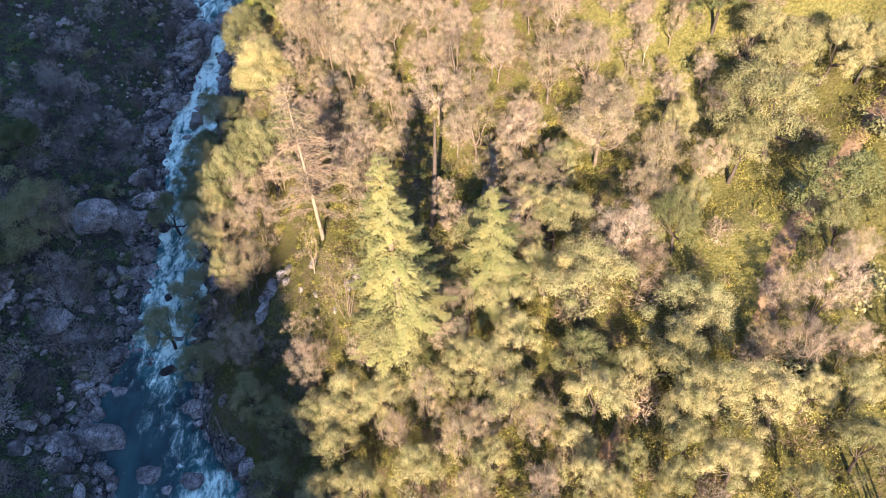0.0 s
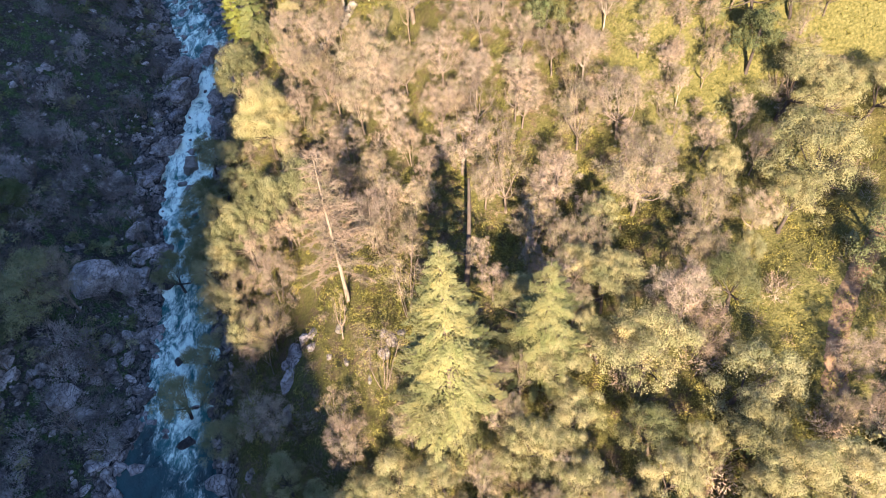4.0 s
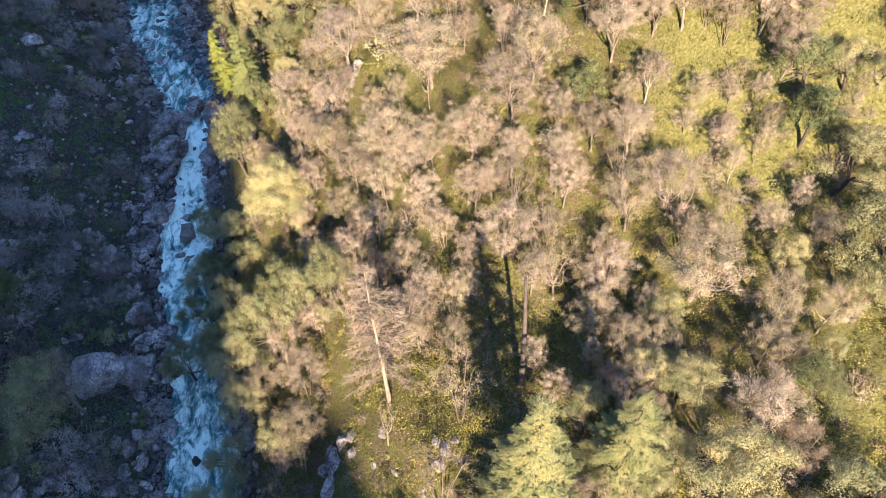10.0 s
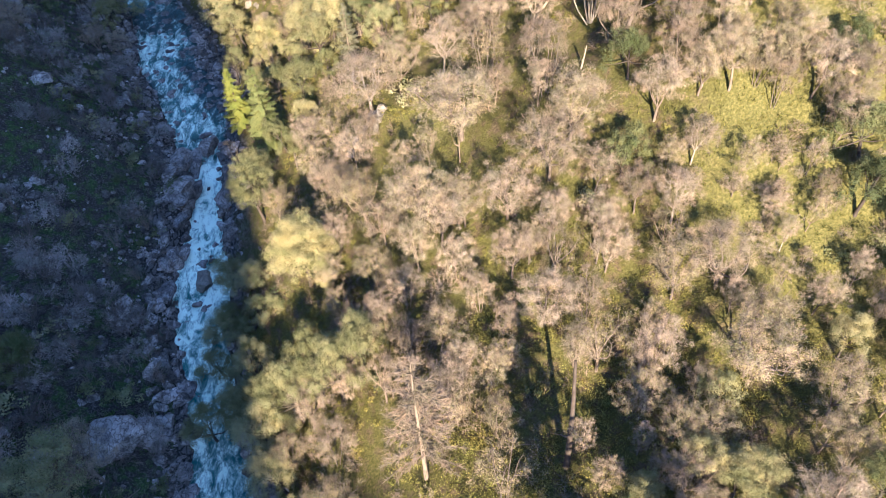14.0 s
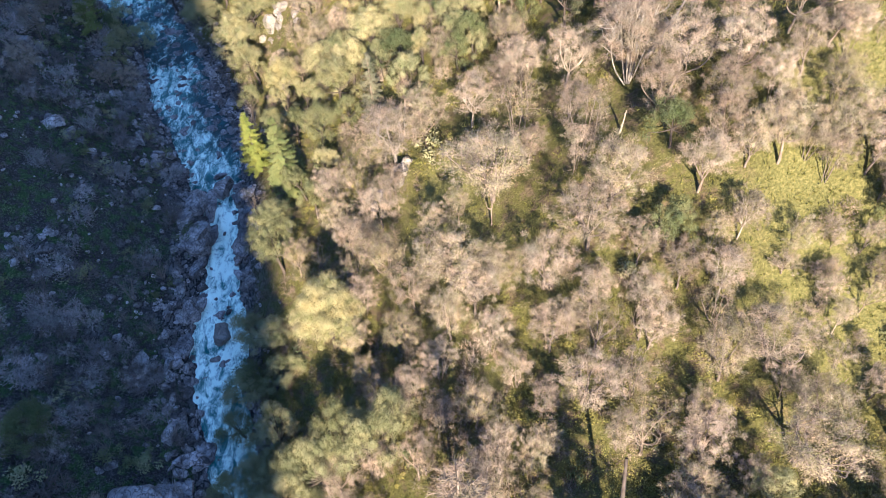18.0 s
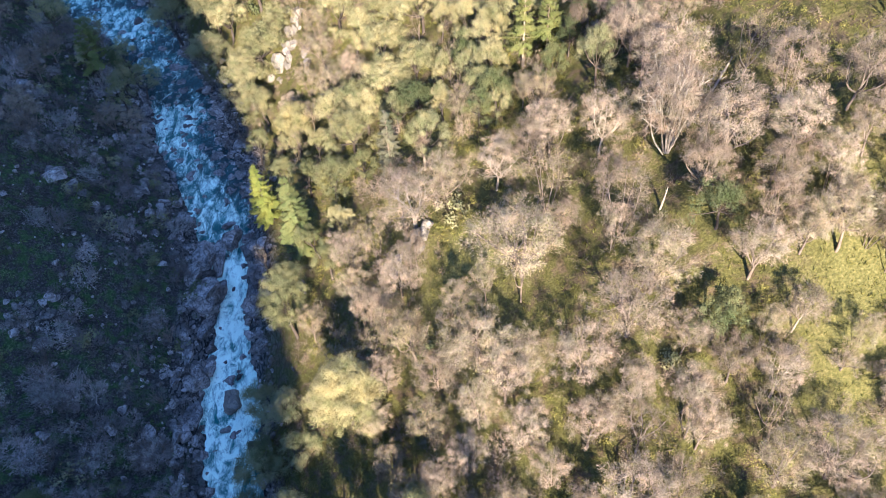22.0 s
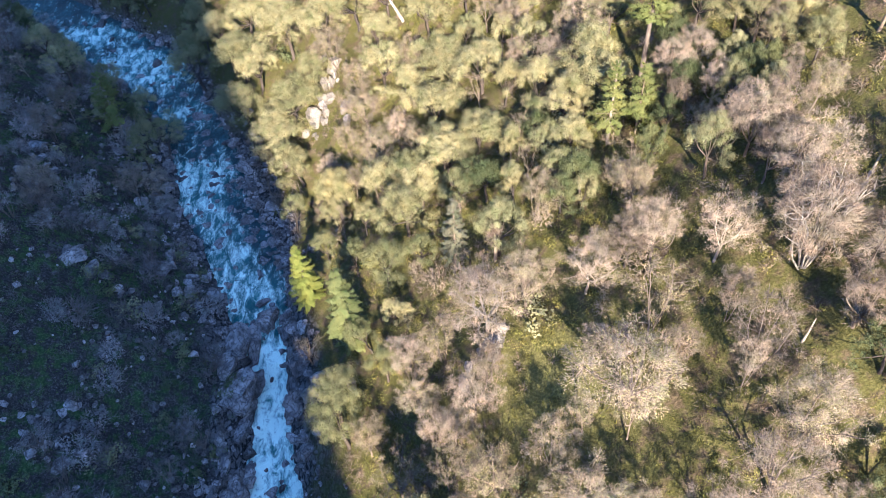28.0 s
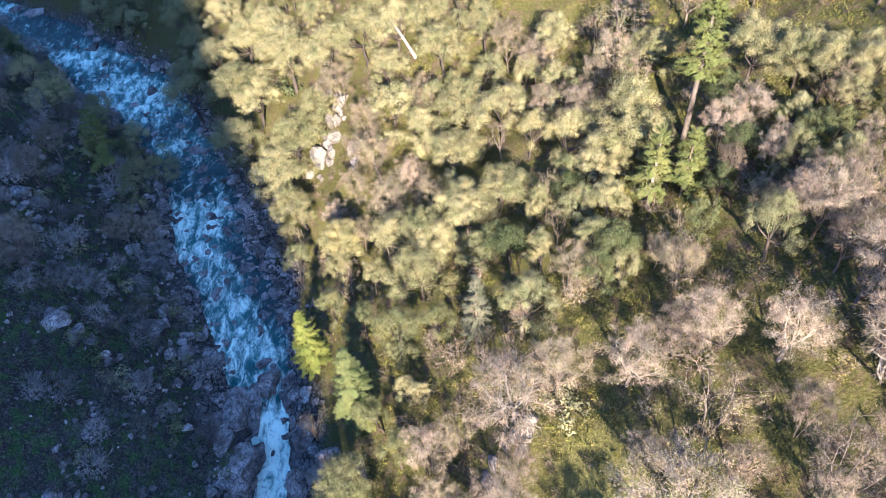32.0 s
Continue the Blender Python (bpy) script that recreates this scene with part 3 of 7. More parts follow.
prng = np.random.default_rng(77)
KINDS = {
    "live_oak": [broadleaf_meshes(s, LEAF_OAK, BARK_DARK, 24, 7, 118, 0.063) for s in range(6)],
    "bay": [broadleaf_meshes(20 + s, LEAF_BAY, BARK_DARK, 26, 7, 120, 0.062) for s in range(6)],
    "madrone": [broadleaf_meshes(30 + s, LEAF_GREEN, BARK_DARK, 22, 9, 60, 0.086) for s in range(2)],
    "bare": [bare_meshes(40 + s, BARK, TWIG, 1 + (s % 3 == 2), 95, 135) for s in range(7)],
    "pale_limbed": [bare_meshes(50 + s, BARK_PALE, TWIG, 1 + s % 2, 100, 140) for s in range(3)],
    "budding": [bare_meshes(60 + s, BARK, TWIG, 1 + s % 2, 90, 105, 0.45, LEAF_BUD) for s in range(5)],
    "bay_small": [broadleaf_meshes(26 + s, LEAF_BAY, BARK_DARK, 18, 6, 90, 0.072) for s in range(3)],
    "golden": [broadleaf_meshes(39, LEAF_GOLD, BARK_DARK, 40, 15, 120, 0.056)],
    "oak_small": [broadleaf_meshes(10 + s, LEAF_OAK, BARK_DARK, 18, 6, 90, 0.072) for s in range(4)],
    "bare_small": [bare_meshes(90 + s, BARK, TWIG, 1 + s % 2, 60, 100) for s in range(4)],
    "budding_small": [bare_meshes(95 + s, BARK, TWIG, 1 + s % 2, 46, 60, 0.55, LEAF_BUD) for s in range(3)],
    "pole": [bare_meshes(110 + s, BARK, TWIG, 1, 22, 50, 0.3, LEAF_BUD, 1.2) for s in range(5)],
    "thicket": [bare_meshes(80 + s, BARK, TWIG_GREY, 2 + s, 50, 70) for s in range(4)],
    "many_stemmed": [bare_meshes(70, BARK_WHITE, TWIG, 7, 170, 140, thick=1.1)],
}
TREE_NAMES = {
    "live_oak": ("oak_tree", "evergreen oak with a lumpy olive-green crown on the hillside", "evergreen oaks"),
    "bay": ("bay_tree", "bright yellow-green evergreen tree lit by the low sun", "yellow-green trees"),
    "madrone": ("broadleaf_tree", "dark green broadleaf tree on the upper slope", "dark green trees"),
    "bare": ("bare_tree", "leafless tree with a tan haze of fine twigs", "leafless trees"),
    "pale_limbed": ("bare_tree", "leafless tree with thick bleached forking limbs", "leafless trees"),
    "budding": ("budding_tree", "nearly leafless tree with yellow-green spring buds", "budding trees"),
    "bay_small": ("bay_tree", "yellow-green evergreen tree high on the slope", "yellow-green trees"),
    "golden": ("bay_tree", "large rounded pale yellow-green evergreen by the river", "yellow-green trees"),
    "oak_small": ("oak_tree", "smaller evergreen oak filling a gap between larger crowns", "evergreen oaks"),
    "bare_small": ("bare_tree", "slender leafless tree between larger crowns", "leafless trees"),
    "budding_small": ("budding_tree", "slender tree with sparse yellow-green buds", "budding trees"),
    "pole": ("sapling", "tall thin leafless sapling among larger trees", "leafless saplings"),
    "thicket": ("small_tree", "small leafless grey-brown tree on the shady slope", "small leafless trees"),
    "many_stemmed": ("many_stemmed_tree", "large leafless tree with seven pale stems from one base", ""),
}
PART_NAMES = ("trunk", "crown", "foliage")


def thing_of(name, meshes, parts, label, category, group=""):
    root = tagged(new(name), label, category, group)
    for pn, me in zip(parts, meshes):
        part(pn, me, root)
    return root


def tree(kind, x, y, h, r):
    """A tree with its foot at x, y, of height h and crown radius r."""
    i = int(prng.integers(0, len(KINDS[kind])))
    base_h = 9.4 if kind in ("live_oak", "bay", "bay_small", "golden", "madrone", "oak_small") else 11.0
    name, label, group = TREE_NAMES[kind]
    ob = thing_of(name, KINDS[kind][i], PART_NAMES, label, "tree", group)
    wide = (1.14 if base_h < 10 else 1.16) * r / 4.5
    ob.matrix_basis = Matrix.LocRotScale((x, y, ground_z(x, y) - 0.1), Euler((prng.normal() * 0.03, prng.normal() * 0.03, prng.uniform(0, 6.28))), (wide, wide, h / base_h))
    return ob


def upright(name, meshes, x, y, label, category="tree", turn=0.0, group=""):
    ob = thing_of(name, meshes, ("trunk", "crown"), label, category, group)
    ob.matrix_basis = pose(x, y, ground_z(x, y) - 0.1, 0, 0, turn)
    return ob


grey, pale = [rock_mesh(100 + s, ROCK_GREY, 14, 0.08, 0.48, 0.84, 3, 0.045) for s in range(8)], [rock_mesh(120 + s, ROCK_PALE, 11, 0.06, 0.42, 0.72, 3, 0.08) for s in range(6)]


blocks = [rock_mesh(140 + q, ROCK_GREY, 9, 0.05, 0.40, 0.66, 3, 0.10) for q in range(9)]      # fractured bedrock


def rock(x, y, size, sx, sy, sz, look_of, turn=None):
    ob = new("boulder", look_of[int(prng.integers(0, len(look_of)))])
    label = "pale rounded granite boulder in the rapids" if look_of is pale and x < -48 else "sunlit pale granite boulder on the slope" if look_of is pale else "grey granite boulder by the river" if abs(x + 58) < 18 else "weathered grey rock on the slope"
    l, r = banks(y)
    z = max(ground_z(x, y), float(water_level(y)) - 0.1)
    ob.matrix_basis = Matrix.LocRotScale((x, y, z + size * sz * 0.05), Euler((prng.normal() * 0.15, prng.normal() * 0.15, prng.normal() * 0.35 if turn is None else turn)), (size * sx, size * sy, size * sz))
    return tagged(ob, label, "boulder", "boulders")


# ---- conifers ----
upright("fir_tree", conifer_meshes(1, 30.5, 6.7, BARK, NEEDLE, 0.06, 0.35, 48, 0.15, 0.0, 70), -8.1, 49.1, "tall feathery yellow-green fir on the slope", group="large firs")
upright("fir_tree", conifer_meshes(9, 19.0, 5.2, BARK, NEEDLE, 0.08, 0.35, 32, 0.15, 0.1, 70), 2.2, 52.4, "feathery yellow-green fir beside a taller one", group="large firs")
upright("fir_tree", conifer_meshes(2, 15.2, 2.9, BARK_DARK, NEEDLE_LIME, 0.12, 0.1, 30, 0.17, 0.0, 60), -49.3, 156.9, "bright green conifer beside the river, lit at the top", group="riverside conifers")
upright("fir_tree", conifer_meshes(3, 18.5, 3.6, BARK_DARK, NEEDLE_FRESH, 0.12, 0.2, 34, 0.17, 0.0, 60), -42.1, 143.4, "pale green conifer above the river bank", group="riverside conifers")
upright("fir_tree", conifer_meshes(4, 14.5, 2.1, BARK, NEEDLE_GREY, 0.2, 0.2, 26, 0.2, 0.1, 26), -24.5, 144.0, "slim grey-green young conifer among oaks")
upright("pine_tree", conifer_meshes(5, 23.0, 2.8, BARK, NEEDLE_PINE, 0.38, 0.0, 24, 0.25, 0.1, 34), 5.0, 157.2, "tall slim pine with a bare pale lower trunk", group="pines")
upright("pine_tree", conifer_meshes(6, 13.5, 2.9, BARK_PALE, NEEDLE_PINE, 0.25, 0.0, 18, 0.24, 0.15, 28), -1.4, 150.4, "green pine with an open crown above oaks", group="pines")
upright("pine_tree", conifer_meshes(7, 11.0, 2.9, BARK, NEEDLE_PINE, 0.15, 0.0, 16, 0.24, 0.05, 30), 2.0, 149.2, "bushy dark green pine beside a taller one", group="pines")
upright("cedar_tree", conifer_meshes(8, 15.8, 4.0, BARK_PALE, NEEDLE_PINE, 0.3, 0.1, 16, 0.26, 0.2, 28), -88.5, 208.3, "cedar on the shady bank with a sunlit tip")


def dead_conifer(name, x, y, height, reach, label, seed):
    """A dead standing conifer: pale trunk, thin whorled branches, twigs."""
    rng = np.random.default_rng(seed)
    trunk, fine = Shape(), Shape()
    arms = fine
    trunk.tube([(0, 0, -1), (0, 0, height * 0.3), (-0.1, 0.1, height * 0.7), (0, 0, height)], [0.33, 0.24, 0.13, 0.03], 8)
    for k in range(int(height * 5.5)):
        u = rng.uniform(0.22, 0.995)
        th = rng.uniform(0, 2 * np.pi)
        ln = reach * (1 - u) ** 0.6 * rng.uniform(0.55, 1.1) + 0.3
        bough = limb_line(rng, (0, 0, u * height), (math.cos(th), math.sin(th), 0.45), ln, 5, 0.1, -0.16)
        arms.tube(bough, np.linspace(0.045, 0.012, 5), 3)
        m = int(ln * 20) + 6
        f = rng.uniform(0.1, 1, m) * 4
        i = np.minimum(f.astype(int), 3)
        at = bough[i] + (bough[i + 1] - bough[i]) * (f - i)[:, None]
        fine.needles(at, unit(unit(bough[-1] - bough[0]) + rng.normal(size=(m, 3)) * [0.8, 0.8, 0.35]), rng.uniform(0.3, 1.0, m), np.full(m, 0.08), rng)
    ob = thing_of(name, (trunk.mesh("trunk", DEAD_WOOD, True), fine.mesh("crown", TWIG)), ("trunk", "crown"), label, "tree")
    ob.matrix_basis = pose(x, y, ground_z(x, y) - 0.1, 0, 0, 20)


dead_conifer("dead_fir_tree", -21.0, 70.1, 26.0, 6.0, "dead bleached fir with drooping bare branches", 5)
dead_conifer("dead_fir_tree", -19.0, 141.9, 8.0, 1.6, "small dead reddish conifer among oaks", 6)


def stem_thing(name, foot, top, r0, r1, material, label, arms=4, seed=1, category="tree", rest=False):
    """A broken snag or fallen log between two points, with stubs of limbs."""
    rng = np.random.default_rng(seed)
    a, b = np.array(foot, float), np.array(top, float)
    bow = np.cross(unit(b - a), [0, 0, 1.0]) * 0.03 * np.linalg.norm(b - a)
    s = Shape()
    us = np.linspace(0, 1, 7)
    line = np.array([a + (b - a) * u + bow * math.sin(u * 3.1) for u in us]) - a
    s.tube(line, r0 + (r1 - r0) * us, 8)
    root = tagged(new(name), label, category)
    root.location = a
    part("trunk", s.mesh("trunk", material, True), root)
    for k in range(arms):
        u = rng.uniform(0.45, 0.98)
        p = line[int(u * 6)]
        limb = limb_line(rng, p, unit(unit(b - a) * 0.6 + rng.normal(size=3) * 0.7 + [0, 0, 0.2]), rng.uniform(0.12, 0.35) * np.linalg.norm(b - a), 5, 0.25, 0.03)
        q = Shape()
        q.tube(limb, np.linspace(r1 * 0.8 + 0.02, 0.02, 5), 5)
        part("limb", q.mesh("limb", material, True), root)
    return root


def on_ground(x, y, up=0.0):
    return (x, y, ground_z(x, y) + up)


stem_thing("snag", on_ground(-5.2, 66.3, -0.5), (-4.0, 71.5, ground_z(-5, 66) + 13.5), 0.42, 0.16, BARK_DARK, "tall broken snag with peeling brown wood", 1, 3)
stem_thing("snag", on_ground(-25.5, 199.3, -0.5), (-29.5, 201.5, ground_z(-25.5, 199.3) + 7), 0.36, 0.12, BARK_WHITE, "leaning white dead tree with forked limbs", 11, 4)
stem_thing("snag", on_ground(7.0, 112.0, -0.3), (7.6, 112.4, ground_z(7, 112) + 3.2), 0.16, 0.06, BARK_PALE, "short crooked white snag in the clearing", 3, 5)
stem_thing("snag", on_ground(5.4, 75.2, -0.4), (8.6, 77.5, ground_z(5.4, 75.2) + 8), 0.45, 0.30, BARK, "thick leaning trunk under a bare crown", 4, 6)
stem_thing("fallen_log", on_ground(13, 121.5, 0.15), on_ground(20, 127, 0.2), 0.28, 0.12, BARK_PALE, "fallen bleached log on the grass", 3, 7, "log")
stem_thing("fallen_log", on_ground(-66, 77, 0.2), on_ground(-61.5, 81.5, 0.3), 0.14, 0.06, BARK, "driftwood log lying on the rocky bank", 3, 8, "log")
stem_thing("fallen_log", on_ground(-63.5, 78.5, 0.2), on_ground(-62, 74.5, 0.3), 0.12, 0.05, BARK, "driftwood log lying on the rocky bank", 2, 9, "log")
stem_thing("fallen_log", on_ground(-62.5, 92.0, 0.3), on_ground(-58.5, 89.5, 0.3), 0.16, 0.08, DEAD_WOOD, "driftwood log lying on the rocky bank", 1, 10, "log")
stem_thing("fallen_log", on_ground(2, 43.2, 0.3), on_ground(5.5, 42.6, 0.6), 0.34, 0.28, BARK_PALE, "broken pale log on the slope", 2, 11, "log")
stem_thing("fallen_log", on_ground(-37.5, 52, 0.2), on_ground(-34.5, 47.5, 0.3), 0.14, 0.07, BARK, "driftwood branch wedged on the bank", 3, 12, "log")
stem_thing("fallen_log", on_ground(-49.5, 172, 0.2), on_ground(-51.5, 163, 0.3), 0.16, 0.07, BARK, "bare trunk lying along the river bank", 2, 13, "log")

# ---- dirt trail ----
def trail(points, width):
    pts = np.array(points, float)
    n = 60
    tt = np.linspace(0, len(pts) - 1, n)
    cx, cy = np.interp(tt, np.arange(len(pts)), pts[:, 0]), np.interp(tt, np.arange(len(pts)), pts[:, 1])
    dx, dy = np.gradient(cx), np.gradient(cy)
    ln = np.hypot(dx, dy)
    us = np.linspace(-1, 1, 7)
    wid = width * (1 + 0.25 * wave_noise(cx, cy, 3, 31))
    vx = cx[:, None] - (dy / ln * wid)[:, None] * us
    vy = cy[:, None] + (dx / ln * wid)[:, None] * us
    vz = land(vx, vy) + rough(vx, vy) + 0.16 - 0.22 * np.abs(us) ** 3
    me = build_mesh("path", np.stack([vx, vy, vz], -1).reshape(-1, 3), lattice(7, n), DIRT, True)
    tagged(new("path", me), "worn reddish dirt trail across the grassy slope", "path", kind="structure")


trail([(52, 72), (46.1, 66.7), (41.2, 61.7), (37.7, 57.7), (33.9, 53.4), (31, 48), (30, 44)], 1.2)
trail([(19, 42), (15.9, 38.3), (13.1, 34.6), (11.6, 31.3), (9, 26)], 1.0)

# ---- trees ----
tree("madrone", 39.5, 54.6, 10.6, 3.9)
tree("bare", -3.2, 67.7, 7.5, 1.7)
tree("bare", 2.4, 65.6, 7.0, 1.4)
tree("bare", 4.7, 59.7, 9.7, 3.0)
tree("bare", 16.9, 53.7, 10.9, 3.6)
tree("budding", 6.5, 66.0, 8.7, 2.4)
tree("live_oak", 11.8, 68.3, 8.1, 2.4)
tree("budding", 8.7, 64.3, 9.0, 2.6)
tree("budding", 16.3, 71.5, 13.0, 4.9)
tree("budding", 22.1, 64.6, 10.0, 3.1)
tree("bare", 25.3, 75.7, 7.9, 2.0)
tree("bay", 35.0, 78.5, 10.7, 4.0)
tree("bay", 38.7, 76.0, 10.3, 3.7)
tree("bay", 35.0, 65.7, 13.0, 5.3)
tree("bay", 30.5, 63.2, 9.2, 3.0)
tree("budding", 26.8, 63.0, 8.7, 2.4)
tree("bay", 43.3, 74.7, 9.4, 3.2)
tree("bay", 46.4, 72.6, 8.4, 2.6)
tree("live_oak", 37.7, 50.7, 7.9, 2.3)
tree("bare", 38.9, 48.4, 7.6, 1.8)
tree("bare", 34.8, 45.2, 10.0, 3.1)
tree("live_oak", 22.5, 55.1, 9.2, 3.0)
tree("live_oak", 25.7, 59.3, 6.6, 1.5)
tree("live_oak", 9.8, 58.5, 8.6, 2.7)
tree("bay", 11.9, 49.2, 12.0, 4.7)
tree("bay", 8.2, 52.5, 8.2, 2.5)
tree("live_oak", 19.3, 44.9, 10.5, 3.9)
tree("bare", 18.0, 50.1, 8.7, 2.4)
tree("live_oak", 11.3, 42.0, 8.7, 2.8)
tree("bay", 20.5, 39.9, 9.6, 3.3)
tree("bay", 23.1, 35.7, 10.0, 3.5)
tree("bay", 27.4, 33.8, 9.3, 3.1)
tree("bay", 20.2, 35.1, 8.1, 2.4)
tree("bay", 30.5, 35.0, 7.0, 1.7)
tree("bay", 11.8, 37.4, 9.4, 3.2)
tree("live_oak", 34.5, 34.6, 7.4, 2.0)
tree("live_oak", 33.0, 29.2, 7.9, 2.3)
tree("bare", 31.4, 39.2, 8.9, 2.5)
tree("bare", 31.2, 45.6, 8.2, 2.1)
tree("bay", 22.8, 29.6, 8.2, 2.5)
tree("live_oak", 19.2, 32.1, 7.5, 2.1)
tree("bay", 16.6, 28.5, 7.3, 1.9)
tree("bay", 12.7, 28.3, 7.1, 1.8)
tree("live_oak", 14.2, 31.0, 6.7, 1.6)
tree("bay", 9.3, 33.3, 7.5, 2.1)
tree("bare", 5.8, 29.9, 7.7, 1.9)
tree("budding", 6.3, 36.8, 8.4, 2.2)
tree("bay", 2.9, 50.3, 8.9, 2.9)
tree("bay", 3.8, 45.2, 8.9, 2.9)
tree("bay", 1.0, 42.6, 9.2, 3.1)
tree("bay", 3.4, 38.8, 8.9, 2.9)
tree("bare", -3.6, 50.8, 8.5, 2.3)
tree("budding", -2.6, 46.3, 8.6, 2.3)
tree("bay", -8.9, 46.8, 9.9, 3.5)
tree("budding", -13.1, 48.4, 8.8, 2.5)
tree("bare", -20.8, 49.5, 9.5, 2.9)
tree("bay", -15.0, 43.8, 9.8, 3.4)
tree("bay", -9.7, 42.7, 8.8, 2.8)
tree("bay", -19.2, 44.2, 9.5, 3.2)
tree("bay", -16.0, 39.7, 9.0, 3.0)
tree("bare", -21.9, 44.4, 7.9, 1.9)
tree("bay", -7.0, 33.9, 8.3, 2.6)
tree("budding", -2.7, 35.8, 8.9, 2.5)
tree("bay", -12.8, 33.6, 8.5, 2.7)
tree("bay", -18.5, 34.9, 8.8, 2.8)
tree("budding", -1.2, 30.6, 8.3, 2.2)
tree("bare", -8.9, 38.2, 7.9, 1.9)
tree("bay", 1.3, 33.5, 7.8, 2.2)
tree("budding", -5.7, 41.0, 8.7, 2.4)
tree("budding", 0.2, 36.8, 8.1, 2.1)
tree("bay", -2.7, 42.6, 7.7, 2.2)
tree("live_oak", 15.6, 40.6, 7.3, 1.9)
tree("budding", 19.8, 61.1, 8.6, 2.3)
tree("budding", 28.1, 40.5, 7.4, 1.6)
tree("bare", 35.4, 39.4, 8.0, 2.0)
tree("pale_limbed", 13.0, 89.7, 9.6, 2.9)
tree("pale_limbed", 16.3, 94.5, 8.5, 2.3)
tree("pale_limbed", 23.6, 82.7, 6.8, 1.3)
tree("madrone", 8.7, 96.9, 8.7, 2.8)
tree("madrone", 33.3, 88.2, 9.3, 3.1)
tree("madrone", 32.2, 83.8, 9.3, 3.1)
tree("madrone", 33.0, 96.2, 7.0, 1.8)
tree("madrone", 11.5, 106.5, 8.1, 2.4)
tree("bare", -31.1, 120.5, 9.6, 2.9)
tree("budding", -24.9, 110.4, 11.2, 3.8)
tree("budding", -16.9, 104.7, 12.7, 4.7)
tree("bare", -22.4, 104.8, 10.1, 3.2)
tree("bare", -14.5, 99.3, 10.9, 3.6)
tree("budding", -11.0, 100.7, 9.5, 2.9)
tree("bare", -5.5, 98.6, 11.1, 3.8)
tree("bare", -6.4, 91.0, 9.7, 3.0)
tree("bare", 0.4, 100.4, 12.2, 4.4)
tree("budding", 3.9, 103.8, 11.7, 4.1)
tree("bare", 5.4, 96.5, 8.9, 2.5)
tree("bare", 13.4, 100.6, 10.5, 3.4)
tree("bare", 9.2, 92.4, 8.8, 2.5)
tree("budding", 13.2, 94.3, 7.5, 1.7)
tree("bare", 4.2, 91.0, 9.6, 2.9)
tree("bare", -1.1, 93.3, 9.4, 2.8)
tree("bare", 16.0, 81.2, 11.4, 4.0)
tree("budding", 11.1, 81.8, 10.4, 3.4)
tree("bare", 31.2, 90.3, 9.4, 2.8)
tree("budding", 21.0, 90.8, 7.7, 1.8)
tree("bare", 23.0, 85.6, 7.2, 1.6)
tree("bare", 7.1, 74.5, 10.3, 3.3)
tree("budding", 3.7, 71.0, 9.9, 3.1)
tree("bare", 10.5, 70.4, 7.8, 1.9)
tree("bare", -1.5, 77.9, 8.7, 2.4)
tree("bare", -4.1, 83.7, 11.1, 3.8)
tree("bare", -9.0, 83.9, 8.4, 2.2)
tree("budding", 19.6, 75.4, 10.2, 3.2)
tree("bay", 25.8, 70.3, 7.7, 2.2)
tree("bare", 30.2, 72.3, 7.7, 1.8)
tree("bare", -27.2, 90.1, 10.6, 3.5)
tree("budding", -29.6, 96.8, 8.4, 2.3)
tree("bare", -32.8, 89.2, 8.4, 2.2)
tree("budding", -34.4, 88.5, 7.3, 1.6)
tree("bare", -23.8, 91.5, 9.0, 2.6)
tree("bare", -29.6, 84.8, 8.7, 2.4)
tree("bare", -32.6, 77.7, 10.2, 3.2)
tree("budding", -32.9, 70.3, 10.6, 3.5)
tree("live_oak", -50.1, 116.2, 9.7, 3.3)
tree("live_oak", -45.9, 88.5, 10.5, 3.8)
tree("bay", -42.9, 85.1, 11.1, 4.2)
tree("budding", -38.8, 79.7, 9.1, 2.6)
tree("bare", -21.2, 86.7, 8.6, 2.3)
tree("budding", -16.8, 85.2, 9.0, 2.6)
tree("bare", -14.7, 80.6, 8.6, 2.3)
tree("budding", -11.5, 78.8, 8.5, 2.3)
tree("budding", -12.0, 72.4, 8.4, 2.2)
tree("budding", -16.3, 74.7, 8.2, 2.1)
tree("bare", -17.8, 78.5, 7.6, 1.8)
tree("bare", 4.6, 87.3, 9.0, 2.6)
tree("budding", 7.3, 78.6, 7.5, 1.7)
tree("budding", -9.2, 79.7, 8.1, 2.0)
tree("bare", 16.7, 78.3, 7.2, 1.6)
tree("budding", -18.2, 97.3, 9.8, 3.0)
tree("bare", -13.3, 93.7, 9.7, 2.9)
tree("budding", -24.8, 99.3, 9.5, 2.9)
tree("bare", -20.4, 92.9, 9.0, 2.6)
tree("bare", -29.6, 108.2, 9.0, 2.6)
tree("budding", -31.8, 103.8, 9.2, 2.7)
tree("bare", -11.2, 88.3, 8.8, 2.4)
tree("budding", -4.1, 91.6, 7.8, 1.9)
tree("bay", 8.3, 61.5, 8.5, 2.7)
tree("bay", 12.3, 59.0, 8.9, 2.9)
tree("bay", -0.0, 58.5, 8.5, 2.6)
tree("budding", 21.4, 58.8, 8.6, 2.3)
tree("bare", -2.2, 63.0, 7.6, 1.8)
tree("bare", 3.4, 61.9, 7.6, 1.8)
tree("budding", 6.4, 57.7, 8.4, 2.2)
tree("bare", 29.6, 95.1, 9.5, 2.9)
